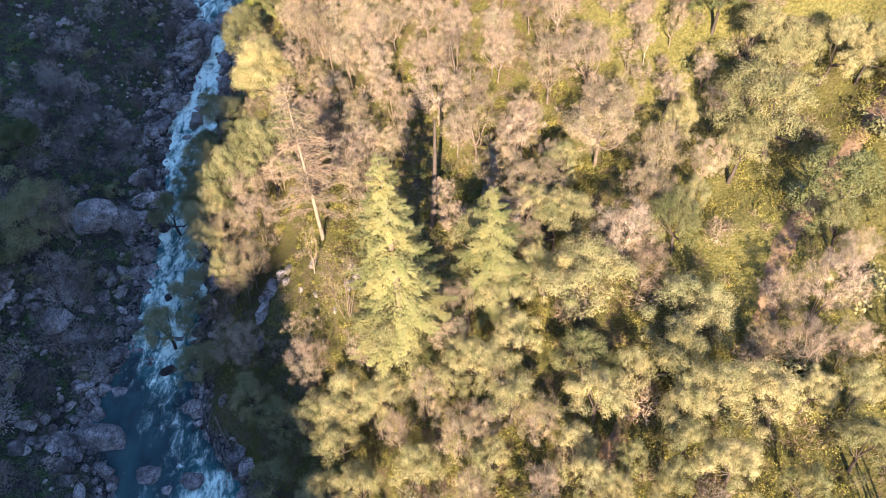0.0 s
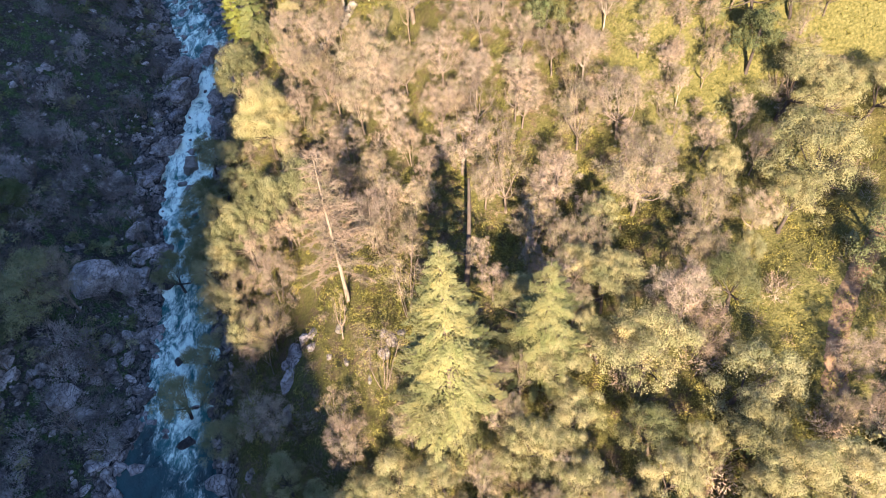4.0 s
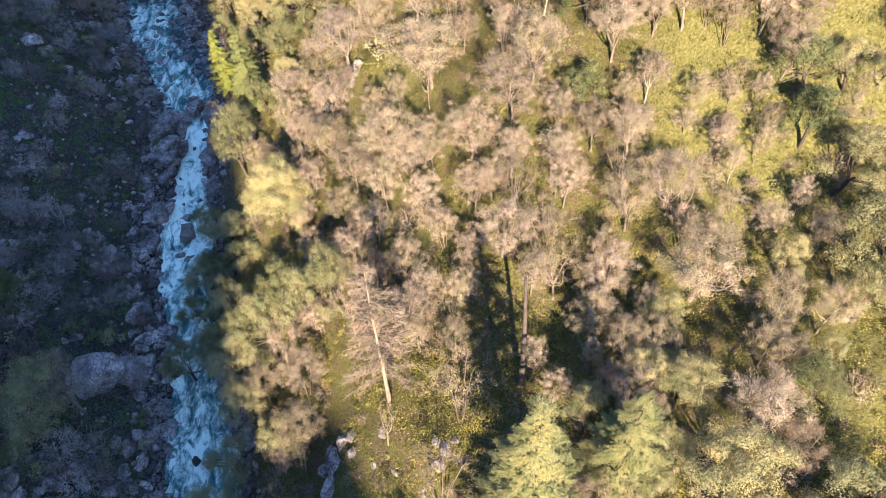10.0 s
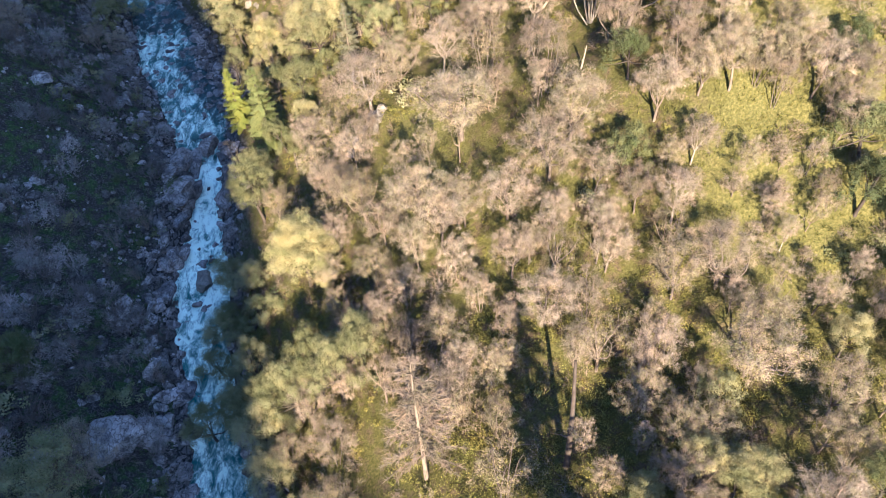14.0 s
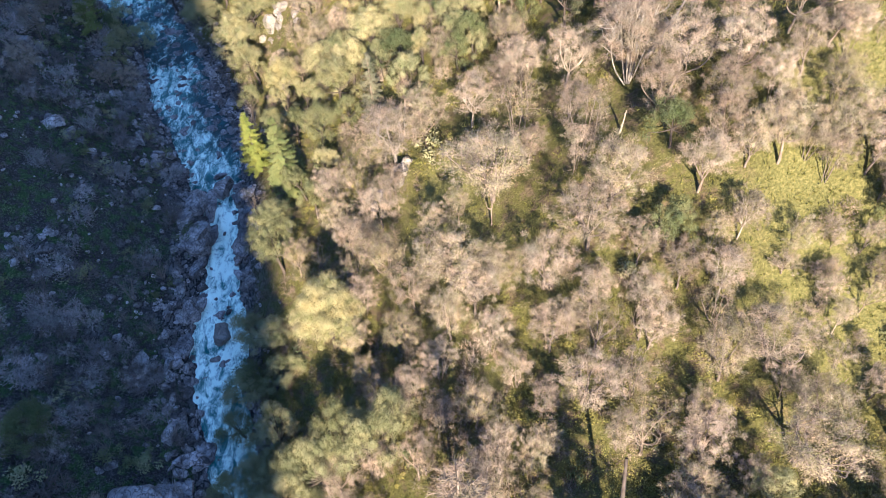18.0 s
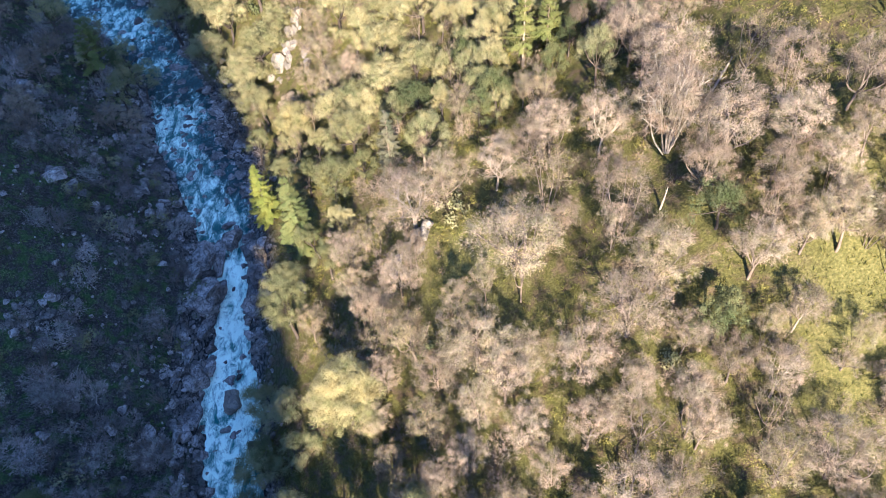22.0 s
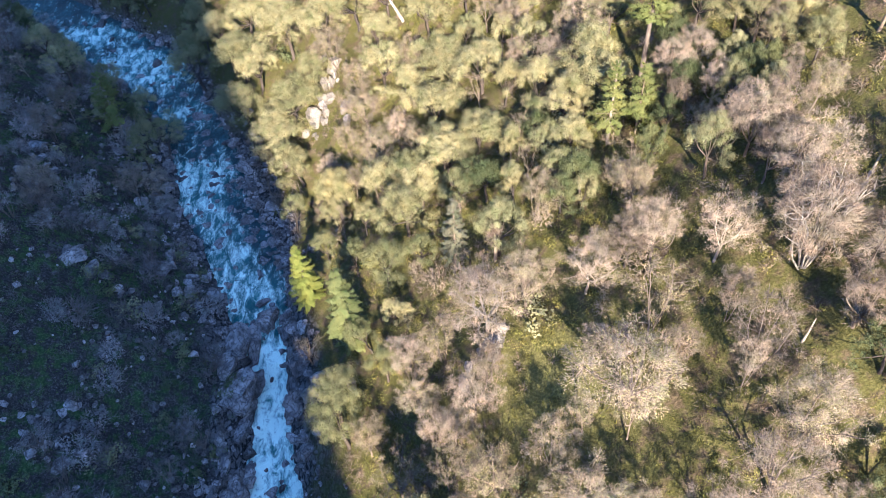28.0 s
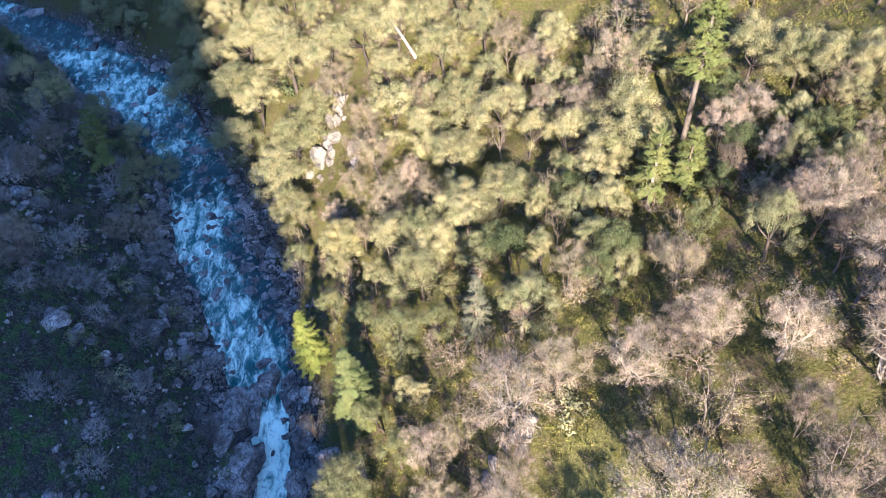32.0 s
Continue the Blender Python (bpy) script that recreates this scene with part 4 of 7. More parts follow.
tree("bare", 25.9, 96.3, 9.0, 2.6)
tree("budding", 24.3, 98.8, 9.3, 2.7)
tree("budding", 21.6, 99.4, 10.2, 3.3)
tree("bare", 33.7, 92.6, 9.1, 2.6)
tree("budding", 18.5, 100.7, 9.2, 2.7)
tree("budding", 27.9, 98.1, 9.2, 2.7)
tree("bare", 16.6, 104.0, 9.3, 2.7)
tree("bare", 30.6, 92.6, 7.9, 1.9)
tree("bare", 27.9, 88.8, 6.5, 1.2)
tree("bare", 29.8, 77.2, 7.4, 1.6)
tree("budding", 26.9, 83.9, 6.8, 1.3)
tree("bare", 28.4, 85.5, 7.0, 1.4)
tree("pale_limbed", -21.9, 131.9, 13.0, 6.1)
tree("pale_limbed", -9.5, 130.1, 11.0, 3.7)
tree("pale_limbed", 3.4, 125.2, 10.7, 3.5)
tree("budding", -16.7, 132.9, 11.0, 3.7)
tree("bay", -34.4, 141.7, 6.7, 1.6)
tree("budding", -9.2, 114.1, 13.0, 6.6)
tree("bare", -2.1, 129.6, 10.5, 3.4)
tree("budding", -2.1, 138.2, 9.5, 2.8)
tree("bare", 13.6, 113.7, 13.0, 4.8)
tree("bare", 10.8, 111.0, 10.1, 3.2)
tree("bare", -4.8, 130.5, 9.8, 3.1)
tree("bare", -11.4, 120.7, 8.4, 2.2)
tree("budding", -18.3, 111.9, 9.6, 2.9)
tree("bare", -25.5, 122.5, 10.9, 3.7)
tree("bare", -28.6, 119.7, 9.6, 2.9)
tree("budding", -32.5, 126.3, 9.6, 2.9)
tree("live_oak", -36.8, 133.9, 8.6, 2.7)
tree("budding", -40.5, 124.2, 9.1, 2.6)
tree("bare", -3.8, 116.4, 8.2, 2.1)
tree("bare", 0.9, 110.3, 8.4, 2.2)
tree("bare", -22.7, 125.4, 8.5, 2.3)
tree("budding", -14.3, 113.5, 8.0, 2.0)
# Nine dark-leaved trees added to stand in for the shaded wood here.
tree("madrone", -7.1, 143.3, 8.5, 2.6)
tree("madrone", -10.0, 156.2, 7.8, 2.2)
tree("madrone", -18.2, 152.8, 9.1, 3.0)
tree("madrone", -9.8, 142.7, 7.9, 2.3)
tree("madrone", 8.5, 156.1, 7.9, 2.3)
tree("madrone", 8.1, 148.3, 7.5, 2.0)
tree("madrone", 12.8, 145.3, 7.3, 1.9)
tree("madrone", 4.5, 145.6, 7.0, 1.8)
tree("madrone", 15.2, 143.9, 7.2, 1.9)
tree("bay", -59.9, 231.1, 13.2, 5.4)
tree("bay", -61.6, 220.5, 13.9, 5.8)
tree("bay", -49.3, 214.2, 13.3, 5.5)
tree("bay", -54.2, 230.5, 12.0, 4.7)
tree("bay", -74.3, 246.2, 10.7, 4.0)
tree("bay", -40.9, 209.2, 12.0, 4.7)
tree("bay", -34.2, 206.0, 11.7, 4.5)
tree("bay", -42.7, 219.5, 10.0, 3.5)
tree("budding", -39.6, 202.6, 10.8, 3.6)
tree("bay", -28.3, 201.2, 11.4, 4.3)
tree("bay", -21.5, 192.8, 11.0, 4.1)
tree("bay", -22.7, 198.3, 10.4, 3.8)
tree("live_oak", -16.0, 186.8, 8.6, 2.7)
tree("bay", -20.9, 186.6, 8.6, 2.7)
tree("bay", -19.3, 179.0, 11.4, 4.4)
tree("bay", -28.0, 183.9, 10.6, 3.9)
tree("bay", -57.7, 214.1, 11.7, 4.6)
tree("bay", -61.2, 208.8, 12.7, 5.1)
tree("bay", -50.7, 200.9, 13.5, 5.6)
tree("bay", -52.9, 194.4, 13.0, 5.3)
tree("bay", -50.0, 187.3, 11.0, 4.1)
tree("budding", -35.4, 192.4, 9.7, 3.0)
tree("budding", -34.9, 186.0, 11.9, 4.2)
tree("bare", -29.8, 178.9, 9.3, 2.8)
tree("bay", -23.6, 174.6, 11.4, 4.3)
tree("bay", -14.7, 175.5, 11.1, 4.2)
tree("bay", -10.5, 179.9, 8.4, 2.6)
tree("bay", -18.1, 162.4, 11.0, 4.1)
tree("bay", -22.5, 160.5, 11.4, 4.4)
tree("bay", -33.2, 166.5, 10.8, 4.0)
tree("bay", -27.6, 160.4, 10.4, 3.8)
tree("budding", -34.1, 175.3, 11.5, 4.0)
tree("budding", -39.0, 184.5, 9.0, 2.6)
tree("golden", -42.5, 173.9, 10.1, 3.6)
tree("bare", -43.2, 182.0, 8.7, 2.4)
tree("bay", -13.6, 157.5, 7.4, 2.0)
tree("live_oak", -9.8, 152.3, 8.4, 2.6)
tree("bay", -6.1, 151.5, 8.3, 2.5)
tree("bay", -8.5, 163.7, 10.0, 3.5)
tree("bay", -5.9, 157.2, 9.4, 3.2)
tree("bay", -3.2, 156.1, 6.7, 1.6)
tree("bay", -1.6, 161.2, 12.5, 5.0)
tree("bay", 1.4, 156.5, 7.6, 2.1)
tree("bare", -5.9, 168.3, 9.9, 3.1)
tree("budding", -2.6, 171.9, 8.6, 2.4)
tree("budding", 0.3, 169.9, 11.1, 3.8)
tree("bay", 3.6, 168.6, 9.6, 3.3)
tree("bay", 11.9, 158.3, 10.3, 3.7)
tree("bay", 15.7, 154.5, 8.7, 2.8)
tree("bay", 17.8, 153.8, 7.2, 1.9)
tree("bay", 20.0, 150.6, 7.5, 2.1)
tree("bare", 6.8, 151.5, 9.1, 2.6)
tree("bare", 9.7, 151.4, 9.0, 2.6)
tree("live_oak", 12.8, 148.8, 6.7, 1.6)
tree("live_oak", 11.4, 143.0, 7.4, 2.0)
tree("bare", 16.5, 140.9, 7.0, 1.4)
tree("budding", -3.3, 141.5, 7.9, 1.9)
tree("bay", -30.6, 157.0, 11.4, 4.4)
tree("bay", -37.7, 162.8, 7.7, 2.2)
tree("bay", -43.2, 170.8, 8.0, 2.4)
tree("live_oak", -45.3, 164.0, 8.4, 2.6)
tree("live_oak", -34.9, 150.9, 10.2, 3.7)
tree("live_oak", -40.0, 156.3, 8.9, 2.9)
tree("live_oak", -29.4, 149.0, 7.7, 2.2)
tree("bay", -32.8, 140.2, 6.6, 1.5)
tree("budding", -12.8, 143.6, 9.7, 3.0)
tree("live_oak", -7.5, 141.2, 7.1, 1.8)
tree("bay", -67.9, 234.3, 11.7, 4.5)
tree("bay", -44.7, 202.7, 10.1, 3.6)
tree("bay", -5.8, 182.2, 9.2, 3.0)
tree("bare", -8.5, 181.4, 9.5, 2.9)
tree("budding", -11.8, 186.5, 9.7, 3.0)
tree("bay", -14.5, 191.2, 9.5, 3.2)
tree("bare", -9.4, 173.6, 8.5, 2.3)
tree("bay", -12.0, 169.3, 8.1, 2.4)
tree("bay", -14.9, 149.3, 7.9, 2.3)
tree("live_oak", -9.4, 146.6, 8.0, 2.3)
tree("bay", 9.8, 166.5, 6.7, 1.6)
tree("budding", 17.0, 148.6, 8.3, 2.2)
tree("bay", -75.2, 252.0, 11.7, 4.5)
tree("bay", -64.2, 243.8, 11.7, 4.6)
tree("budding", -26.3, 189.3, 9.7, 3.0)
tree("bay", -31.3, 197.4, 10.0, 3.5)
tree("live_oak", -22.1, 154.8, 8.5, 2.6)
tree("budding", -38.8, 174.2, 8.8, 2.4)
tree("live_oak", -9.7, 159.1, 7.8, 2.3)
tree("budding", -27.1, 172.1, 8.2, 2.1)
tree("bay", -55.6, 203.0, 9.7, 3.3)
tree("bare", 19.4, 109.4, 10.7, 3.5)
tree("bare", 17.2, 106.5, 9.6, 2.9)
tree("bare", 21.5, 104.4, 9.4, 2.8)
tree("budding", 22.1, 101.8, 7.6, 1.8)
tree("bare", 25.2, 106.0, 8.7, 2.4)
tree("budding", 27.2, 101.3, 8.6, 2.3)
tree("bare", 29.0, 104.9, 8.4, 2.2)
tree("bay", 16.7, 150.9, 8.7, 2.7)
tree("bay", 20.0, 148.2, 8.1, 2.4)
tree("bay", 19.4, 141.9, 7.7, 2.2)
tree("budding", 16.8, 136.0, 8.4, 2.2)
tree("live_oak", 13.5, 139.6, 7.5, 2.1)
tree("bare", 9.5, 145.2, 8.4, 2.2)
tree("bare", 5.6, 147.2, 8.1, 2.0)
tree("budding", 6.7, 141.6, 7.4, 1.7)
tree("bare", 10.6, 140.2, 7.8, 1.9)
tree("bay", 17.5, 146.8, 7.2, 1.9)
tree("bay", -36.6, 70.5, 10.3, 2.8)
tree("live_oak", -45.5, 105.6, 6.7, 3.2)
tree("live_oak", -46.5, 114.1, 6.8, 3.4)
tree("live_oak", -46.0, 91.4, 10.5, 2.9)
tree("live_oak", -44.3, 93.8, 11.3, 3.3)
tree("live_oak", -51.6, 101.0, 6.4, 3.0)
tree("golden", -35.0, 106.9, 14.6, 4.8)
tree("live_oak", -49.3, 105.7, 6.9, 3.4)
tree("live_oak", -43.9, 127.4, 12.7, 4.0)
tree("live_oak", 27.3, 26.2, 8.1, 1.8)
tree("live_oak", 9.8, 29.2, 8.1, 1.8)
tree("bare", 2.0, 117.8, 9.2, 2.1)
tree("live_oak", -29.4, 48.9, 9.5, 2.5)
tree("live_oak", -39.8, 56.8, 10.8, 3.1)
tree("bare", -32.0, 56.7, 11.6, 3.3)
tree("live_oak", -47.2, 65.3, 12.1, 3.7)
tree("bare", -36.5, 68.4, 8.8, 1.9)
tree("live_oak", -44.5, 73.4, 11.5, 3.4)
tree("bay", -40.5, 77.4, 11.4, 3.4)
tree("bare", -91.6, 175.3, 12.3, 3.7)
tree("oak_small", -29.9, 164.2, 11.8, 3.5)
tree("bare", 10.2, 130.8, 10.7, 2.8)
tree("live_oak", 5.6, 135.5, 9.9, 2.7)
tree("bare", -79.6, 190.6, 9.9, 2.9)
tree("bare", -83.0, 188.9, 10.1, 3.1)
tree("live_oak", -52.0, 89.2, 11.4, 3.4)
tree("bare", -65.9, 82.3, 13.6, 4.3)
tree("madrone", 0.8, 142.2, 8.2, 1.9)
tree("bare", 7.9, 136.8, 9.6, 2.3)
tree("live_oak", -70.2, 82.0, 16.3, 5.6)
tree("bare", -35.7, 84.0, 11.5, 3.2)
tree("bare", 9.8, 135.1, 12.0, 3.5)
tree("bay_small", -82.6, 198.8, 10.0, 3.1)
tree("bare", 12.4, 134.3, 10.8, 2.9)
tree("live_oak", -45.6, 95.6, 7.4, 3.8)
tree("bay_small", -80.7, 207.7, 11.5, 3.7)
tree("bare", -96.8, 197.1, 10.0, 3.0)
tree("live_oak", -44.9, 131.8, 13.0, 4.1)
tree("bay_small", -84.8, 215.6, 11.4, 3.7)
tree("live_oak", -50.6, 108.3, 7.2, 3.6)
tree("bare", -96.4, 207.3, 9.6, 2.8)
tree("live_oak", -18.4, 142.3, 11.3, 3.3)
tree("bare", -33.1, 131.1, 11.8, 3.4)
tree("oak_small", -23.5, 185.7, 9.8, 2.6)
tree("live_oak", -38.9, 140.1, 9.0, 2.2)
tree("bay_small", -95.2, 230.5, 9.9, 3.0)
tree("bay_small", -73.7, 228.9, 14.7, 4.9)
tree("bay_small", -31.0, 190.5, 13.8, 4.5)
tree("bay_small", -98.1, 217.5, 11.9, 3.9)
tree("many_stemmed", 10.4, 120.0, 14.9, 5.0)
tree("bay_small", -77.7, 240.2, 12.8, 4.0)
tree("oak_small", -23.1, 165.0, 11.6, 3.4)
tree("bay_small", -105.6, 230.2, 11.7, 3.8)
tree("bare", 25.1, 110.6, 11.5, 3.2)
tree("bare", 10.7, 127.1, 13.7, 4.3)
tree("bare", 21.5, 115.9, 11.7, 3.3)
tree("bare", 24.4, 88.0, 4.1, 1.3)
tree("bare", 25.2, 90.2, 3.4, 1.0)
tree("bare", 25.6, 80.8, 3.5, 1.0)
tree("bare", 22.9, 88.3, 3.5, 1.0)
tree("budding_small", 26.3, 179.1, 10.3, 2.9)
tree("oak_small", -54.1, 245.8, 11.2, 3.5)
tree("oak_small", 25.9, 202.3, 11.0, 3.4)
tree("oak_small", 57.1, 74.6, 9.5, 2.7)
tree("oak_small", -11.6, 253.6, 11.1, 3.5)
tree("bare_small", 27.1, 211.7, 9.5, 2.5)
tree("budding_small", 47.2, 142.3, 12.6, 4.1)
tree("budding_small", 20.9, 184.0, 11.1, 3.3)
tree("budding_small", 56.9, 115.8, 10.7, 3.1)
tree("oak_small", 34.8, 158.8, 12.4, 4.1)
tree("budding_small", 11.8, 85.9, 10.5, 3.0)
tree("oak_small", 66.5, 72.5, 9.8, 2.8)
tree("budding_small", 57.1, 152.6, 9.7, 2.6)
tree("bare_small", 39.7, 38.5, 9.9, 2.7)
tree("oak_small", -16.7, 247.3, 8.9, 2.4)
tree("bare_small", 49.3, 124.1, 10.1, 2.8)
tree("oak_small", -4.7, 206.6, 11.8, 3.8)
tree("budding_small", 60.2, 159.3, 9.3, 2.4)
tree("bare_small", 40.9, 106.3, 11.7, 3.6)
tree("oak_small", 6.8, 232.8, 10.9, 3.4)
tree("oak_small", 25.9, 158.7, 10.1, 3.0)
tree("oak_small", 38.3, 171.1, 10.7, 3.3)
tree("budding_small", 20.6, 177.0, 10.6, 3.1)
tree("oak_small", 38.9, 232.8, 9.4, 2.6)
tree("budding_small", 65.6, 53.2, 10.7, 3.1)
tree("bare_small", 25.5, 141.0, 11.8, 3.7)
tree("oak_small", 57.0, 92.1, 9.7, 2.8)
tree("oak_small", 27.1, 238.8, 9.4, 2.6)
tree("oak_small", -50.3, 236.6, 10.4, 3.1)
tree("oak_small", 25.3, 194.3, 10.6, 3.2)
tree("oak_small", -61.4, 259.3, 9.9, 2.9)
tree("bare_small", 26.6, 216.7, 12.4, 4.0)
tree("budding_small", 12.7, 169.9, 10.0, 2.7)
tree("oak_small", 27.2, 244.7, 9.0, 2.4)
tree("oak_small", 52.2, 58.9, 12.4, 4.1)
tree("oak_small", -14.3, 230.8, 11.3, 3.6)
tree("oak_small", 10.4, 209.5, 11.6, 3.7)
tree("budding_small", 42.7, 189.1, 10.1, 2.8)
tree("budding_small", 36.4, 104.6, 9.3, 2.4)
tree("budding_small", 15.3, 186.0, 12.1, 3.9)
tree("budding_small", 69.5, 32.8, 10.7, 3.1)
tree("oak_small", -34.0, 252.1, 10.6, 3.2)
tree("oak_small", 10.4, 249.1, 10.3, 3.1)
tree("bare_small", -1.5, 88.6, 10.2, 2.9)
tree("oak_small", 4.4, 217.5, 10.0, 2.9)
tree("budding_small", 8.3, 193.6, 9.4, 2.5)
tree("oak_small", 62.8, 88.0, 9.1, 2.5)
tree("oak_small", 5.2, 240.7, 9.9, 2.9)
tree("oak_small", -18.1, 205.8, 11.8, 3.8)
tree("oak_small", 47.4, 203.8, 10.3, 3.1)
tree("oak_small", 36.1, 210.6, 9.4, 2.7)
tree("budding_small", 56.2, 148.0, 12.4, 4.0)
tree("oak_small", -33.7, 225.3, 11.6, 3.7)
tree("oak_small", 13.2, 222.8, 11.1, 3.5)
tree("oak_small", -0.3, 252.2, 10.8, 3.4)
tree("oak_small", -14.2, 221.0, 12.0, 3.9)
tree("budding_small", 35.3, 132.0, 11.1, 3.3)
tree("budding_small", 64.5, 123.9, 12.6, 4.1)
tree("oak_small", 40.0, 223.2, 11.3, 3.6)
tree("bare_small", 28.0, 106.9, 9.7, 2.6)
tree("oak_small", 16.4, 232.9, 10.0, 3.0)
tree("oak_small", 35.4, 183.8, 11.8, 3.8)
tree("oak_small", 69.5, 64.7, 9.9, 2.9)
tree("budding_small", 13.4, 197.1, 9.6, 2.5)
tree("budding_small", 48.4, 106.5, 9.7, 2.6)
tree("oak_small", -49.5, 260.1, 10.5, 3.2)
tree("budding_small", 70.9, 48.3, 10.6, 3.1)
tree("budding_small", 59.6, 39.9, 10.7, 3.1)
tree("bare_small", 65.5, 118.6, 10.5, 3.0)
tree("budding_small", 49.2, 159.1, 12.2, 3.9)
tree("oak_small", 56.4, 184.7, 12.3, 4.1)
tree("oak_small", -32.5, 243.8, 11.2, 3.5)
tree("budding_small", 51.1, 151.2, 11.2, 3.4)
tree("budding_small", 40.9, 99.9, 9.5, 2.5)
tree("oak_small", -4.4, 225.8, 9.8, 2.8)
tree("budding_small", 63.7, 165.6, 10.3, 2.9)
tree("bare_small", 55.5, 131.1, 12.6, 4.1)
tree("oak_small", -24.1, 249.7, 10.2, 3.0)
tree("oak_small", 45.1, 167.3, 9.9, 2.9)
tree("oak_small", 70.1, 83.4, 12.1, 4.0)
tree("oak_small", 67.6, 101.2, 9.7, 2.8)
tree("bare_small", 60.0, 99.7, 12.0, 3.8)
tree("oak_small", -64.2, 249.0, 9.4, 2.7)
tree("budding_small", -1.7, 192.0, 12.0, 3.8)
tree("oak_small", 26.6, 255.2, 9.8, 2.9)
tree("oak_small", 31.5, 218.8, 12.3, 4.0)
tree("budding_small", 9.2, 199.2, 10.4, 3.0)
tree("oak_small", 46.5, 217.9, 9.7, 2.8)
tree("oak_small", 35.3, 237.8, 9.7, 2.8)
tree("bare_small", 62.3, 134.1, 10.2, 2.9)
tree("oak_small", -28.2, 217.5, 9.9, 2.9)
tree("oak_small", 43.0, 196.6, 9.8, 2.9)
tree("oak_small", 64.0, 59.6, 10.0, 2.9)
tree("oak_small", 51.1, 211.1, 9.3, 2.6)
tree("budding_small", 54.5, 164.3, 11.2, 3.4)
tree("budding_small", 57.0, 138.9, 11.5, 3.6)
tree("oak_small", -25.6, 29.9, 11.7, 3.8)
tree("oak_small", -21.7, 243.7, 9.4, 2.6)
tree("budding_small", 63.6, 143.6, 12.6, 4.1)
tree("oak_small", 18.2, 247.6, 8.9, 2.4)
tree("bare_small", -24.9, 81.9, 10.3, 2.9)
tree("budding_small", 63.2, 47.2, 9.5, 2.5)
tree("oak_small", 14.3, 240.1, 11.1, 3.5)
tree("oak_small", 69.8, 92.5, 10.3, 3.1)
tree("oak_small", 54.9, 174.4, 11.6, 3.7)
tree("bare_small", 42.7, 111.3, 12.0, 3.8)
tree("oak_small", -70.0, 254.1, 12.2, 4.0)
tree("budding_small", 41.0, 140.6, 9.4, 2.4)
tree("oak_small", 3.7, 206.2, 9.0, 2.5)
tree("oak_small", -38.6, 235.6, 11.2, 3.5)
tree("budding_small", 1.1, 76.9, 11.9, 3.8)
tree("budding_small", 32.6, 127.7, 12.1, 3.9)
tree("budding_small", 44.1, 44.9, 11.7, 3.7)
tree("budding_small", 43.0, 148.1, 11.9, 3.8)
tree("budding_small", 66.6, 112.0, 10.2, 2.9)
tree("oak_small", 47.3, 179.4, 9.1, 2.5)
tree("budding_small", 47.8, 27.7, 11.6, 3.6)
tree("bare_small", 34.0, 122.2, 11.6, 3.6)
tree("bare_small", 20.9, 218.9, 12.3, 4.0)
tree("oak_small", -5.7, 234.4, 10.4, 3.1)
tree("budding_small", -4.3, 121.4, 12.7, 4.2)
tree("oak_small", 17.3, 199.9, 11.7, 3.8)
tree("budding_small", 67.1, 47.1, 9.6, 2.5)
tree("budding_small", -12.7, 64.2, 11.9, 3.8)
tree("bare_small", -17.2, 76.3, 11.2, 3.4)
tree("budding_small", 28.3, 174.0, 12.2, 3.9)
tree("oak_small", -17.2, 258.5, 9.0, 2.5)
tree("budding_small", 41.7, 116.7, 12.2, 3.9)
tree("budding_small", 42.1, 153.4, 10.9, 3.2)
tree("oak_small", -33.2, 260.3, 11.4, 3.6)
tree("bare_small", 46.8, 131.0, 11.0, 3.3)
tree("budding_small", 21.2, 210.8, 9.6, 2.5)
tree("budding_small", 32.9, 114.0, 11.4, 3.5)
tree("budding_small", -36.7, 116.3, 11.2, 3.4)
tree("oak_small", -24.8, 223.7, 10.1, 3.0)
tree("oak_small", -3.8, 197.6, 10.1, 3.0)
tree("budding_small", 47.2, 101.5, 10.7, 3.1)
tree("budding_small", -16.3, 56.0, 12.1, 3.9)
tree("oak_small", 23.0, 227.8, 9.2, 2.6)
tree("oak_small", -6.2, 242.1, 11.6, 3.7)
tree("oak_small", -6.5, 260.3, 10.2, 3.0)
tree("budding_small", 55.5, 120.9, 10.4, 3.0)
tree("oak_small", 34.2, 193.5, 9.7, 2.8)
tree("bare_small", 42.2, 31.2, 12.3, 4.0)
tree("budding_small", 60.6, 154.5, 9.8, 2.6)
tree("budding_small", 11.9, 178.5, 11.8, 3.7)
tree("oak_small", 7.1, 260.0, 12.3, 4.1)
tree("budding_small", 55.0, 26.7, 9.7, 2.6)
tree("budding_small", 46.7, 151.1, 9.4, 2.4)
tree("oak_small", 33.7, 201.9, 11.0, 3.4)
tree("budding_small", 27.2, 185.7, 11.1, 3.3)
tree("budding_small", -5.8, 27.4, 10.2, 2.8)
tree("oak_small", 55.0, 194.3, 11.2, 3.5)
tree("budding_small", 30.1, 133.3, 11.3, 3.5)
tree("oak_small", 24.0, 261.0, 9.4, 2.6)
tree("oak_small", -45.8, 250.9, 10.2, 3.0)
tree("budding_small", 57.4, 104.3, 12.6, 4.1)
tree("budding_small", 45.7, 155.6, 9.9, 2.7)
tree("budding_small", -28.6, 132.1, 10.4, 3.0)
tree("budding_small", 55.1, 38.5, 12.0, 3.8)
tree("budding_small", 48.8, 113.1, 11.1, 3.3)
tree("budding_small", 15.9, 213.9, 9.3, 2.4)
tree("oak_small", -6.1, 172.0, 9.5, 2.7)
tree("oak_small", -45.3, 244.1, 9.4, 2.7)
tree("budding_small", 44.8, 38.9, 9.5, 2.5)
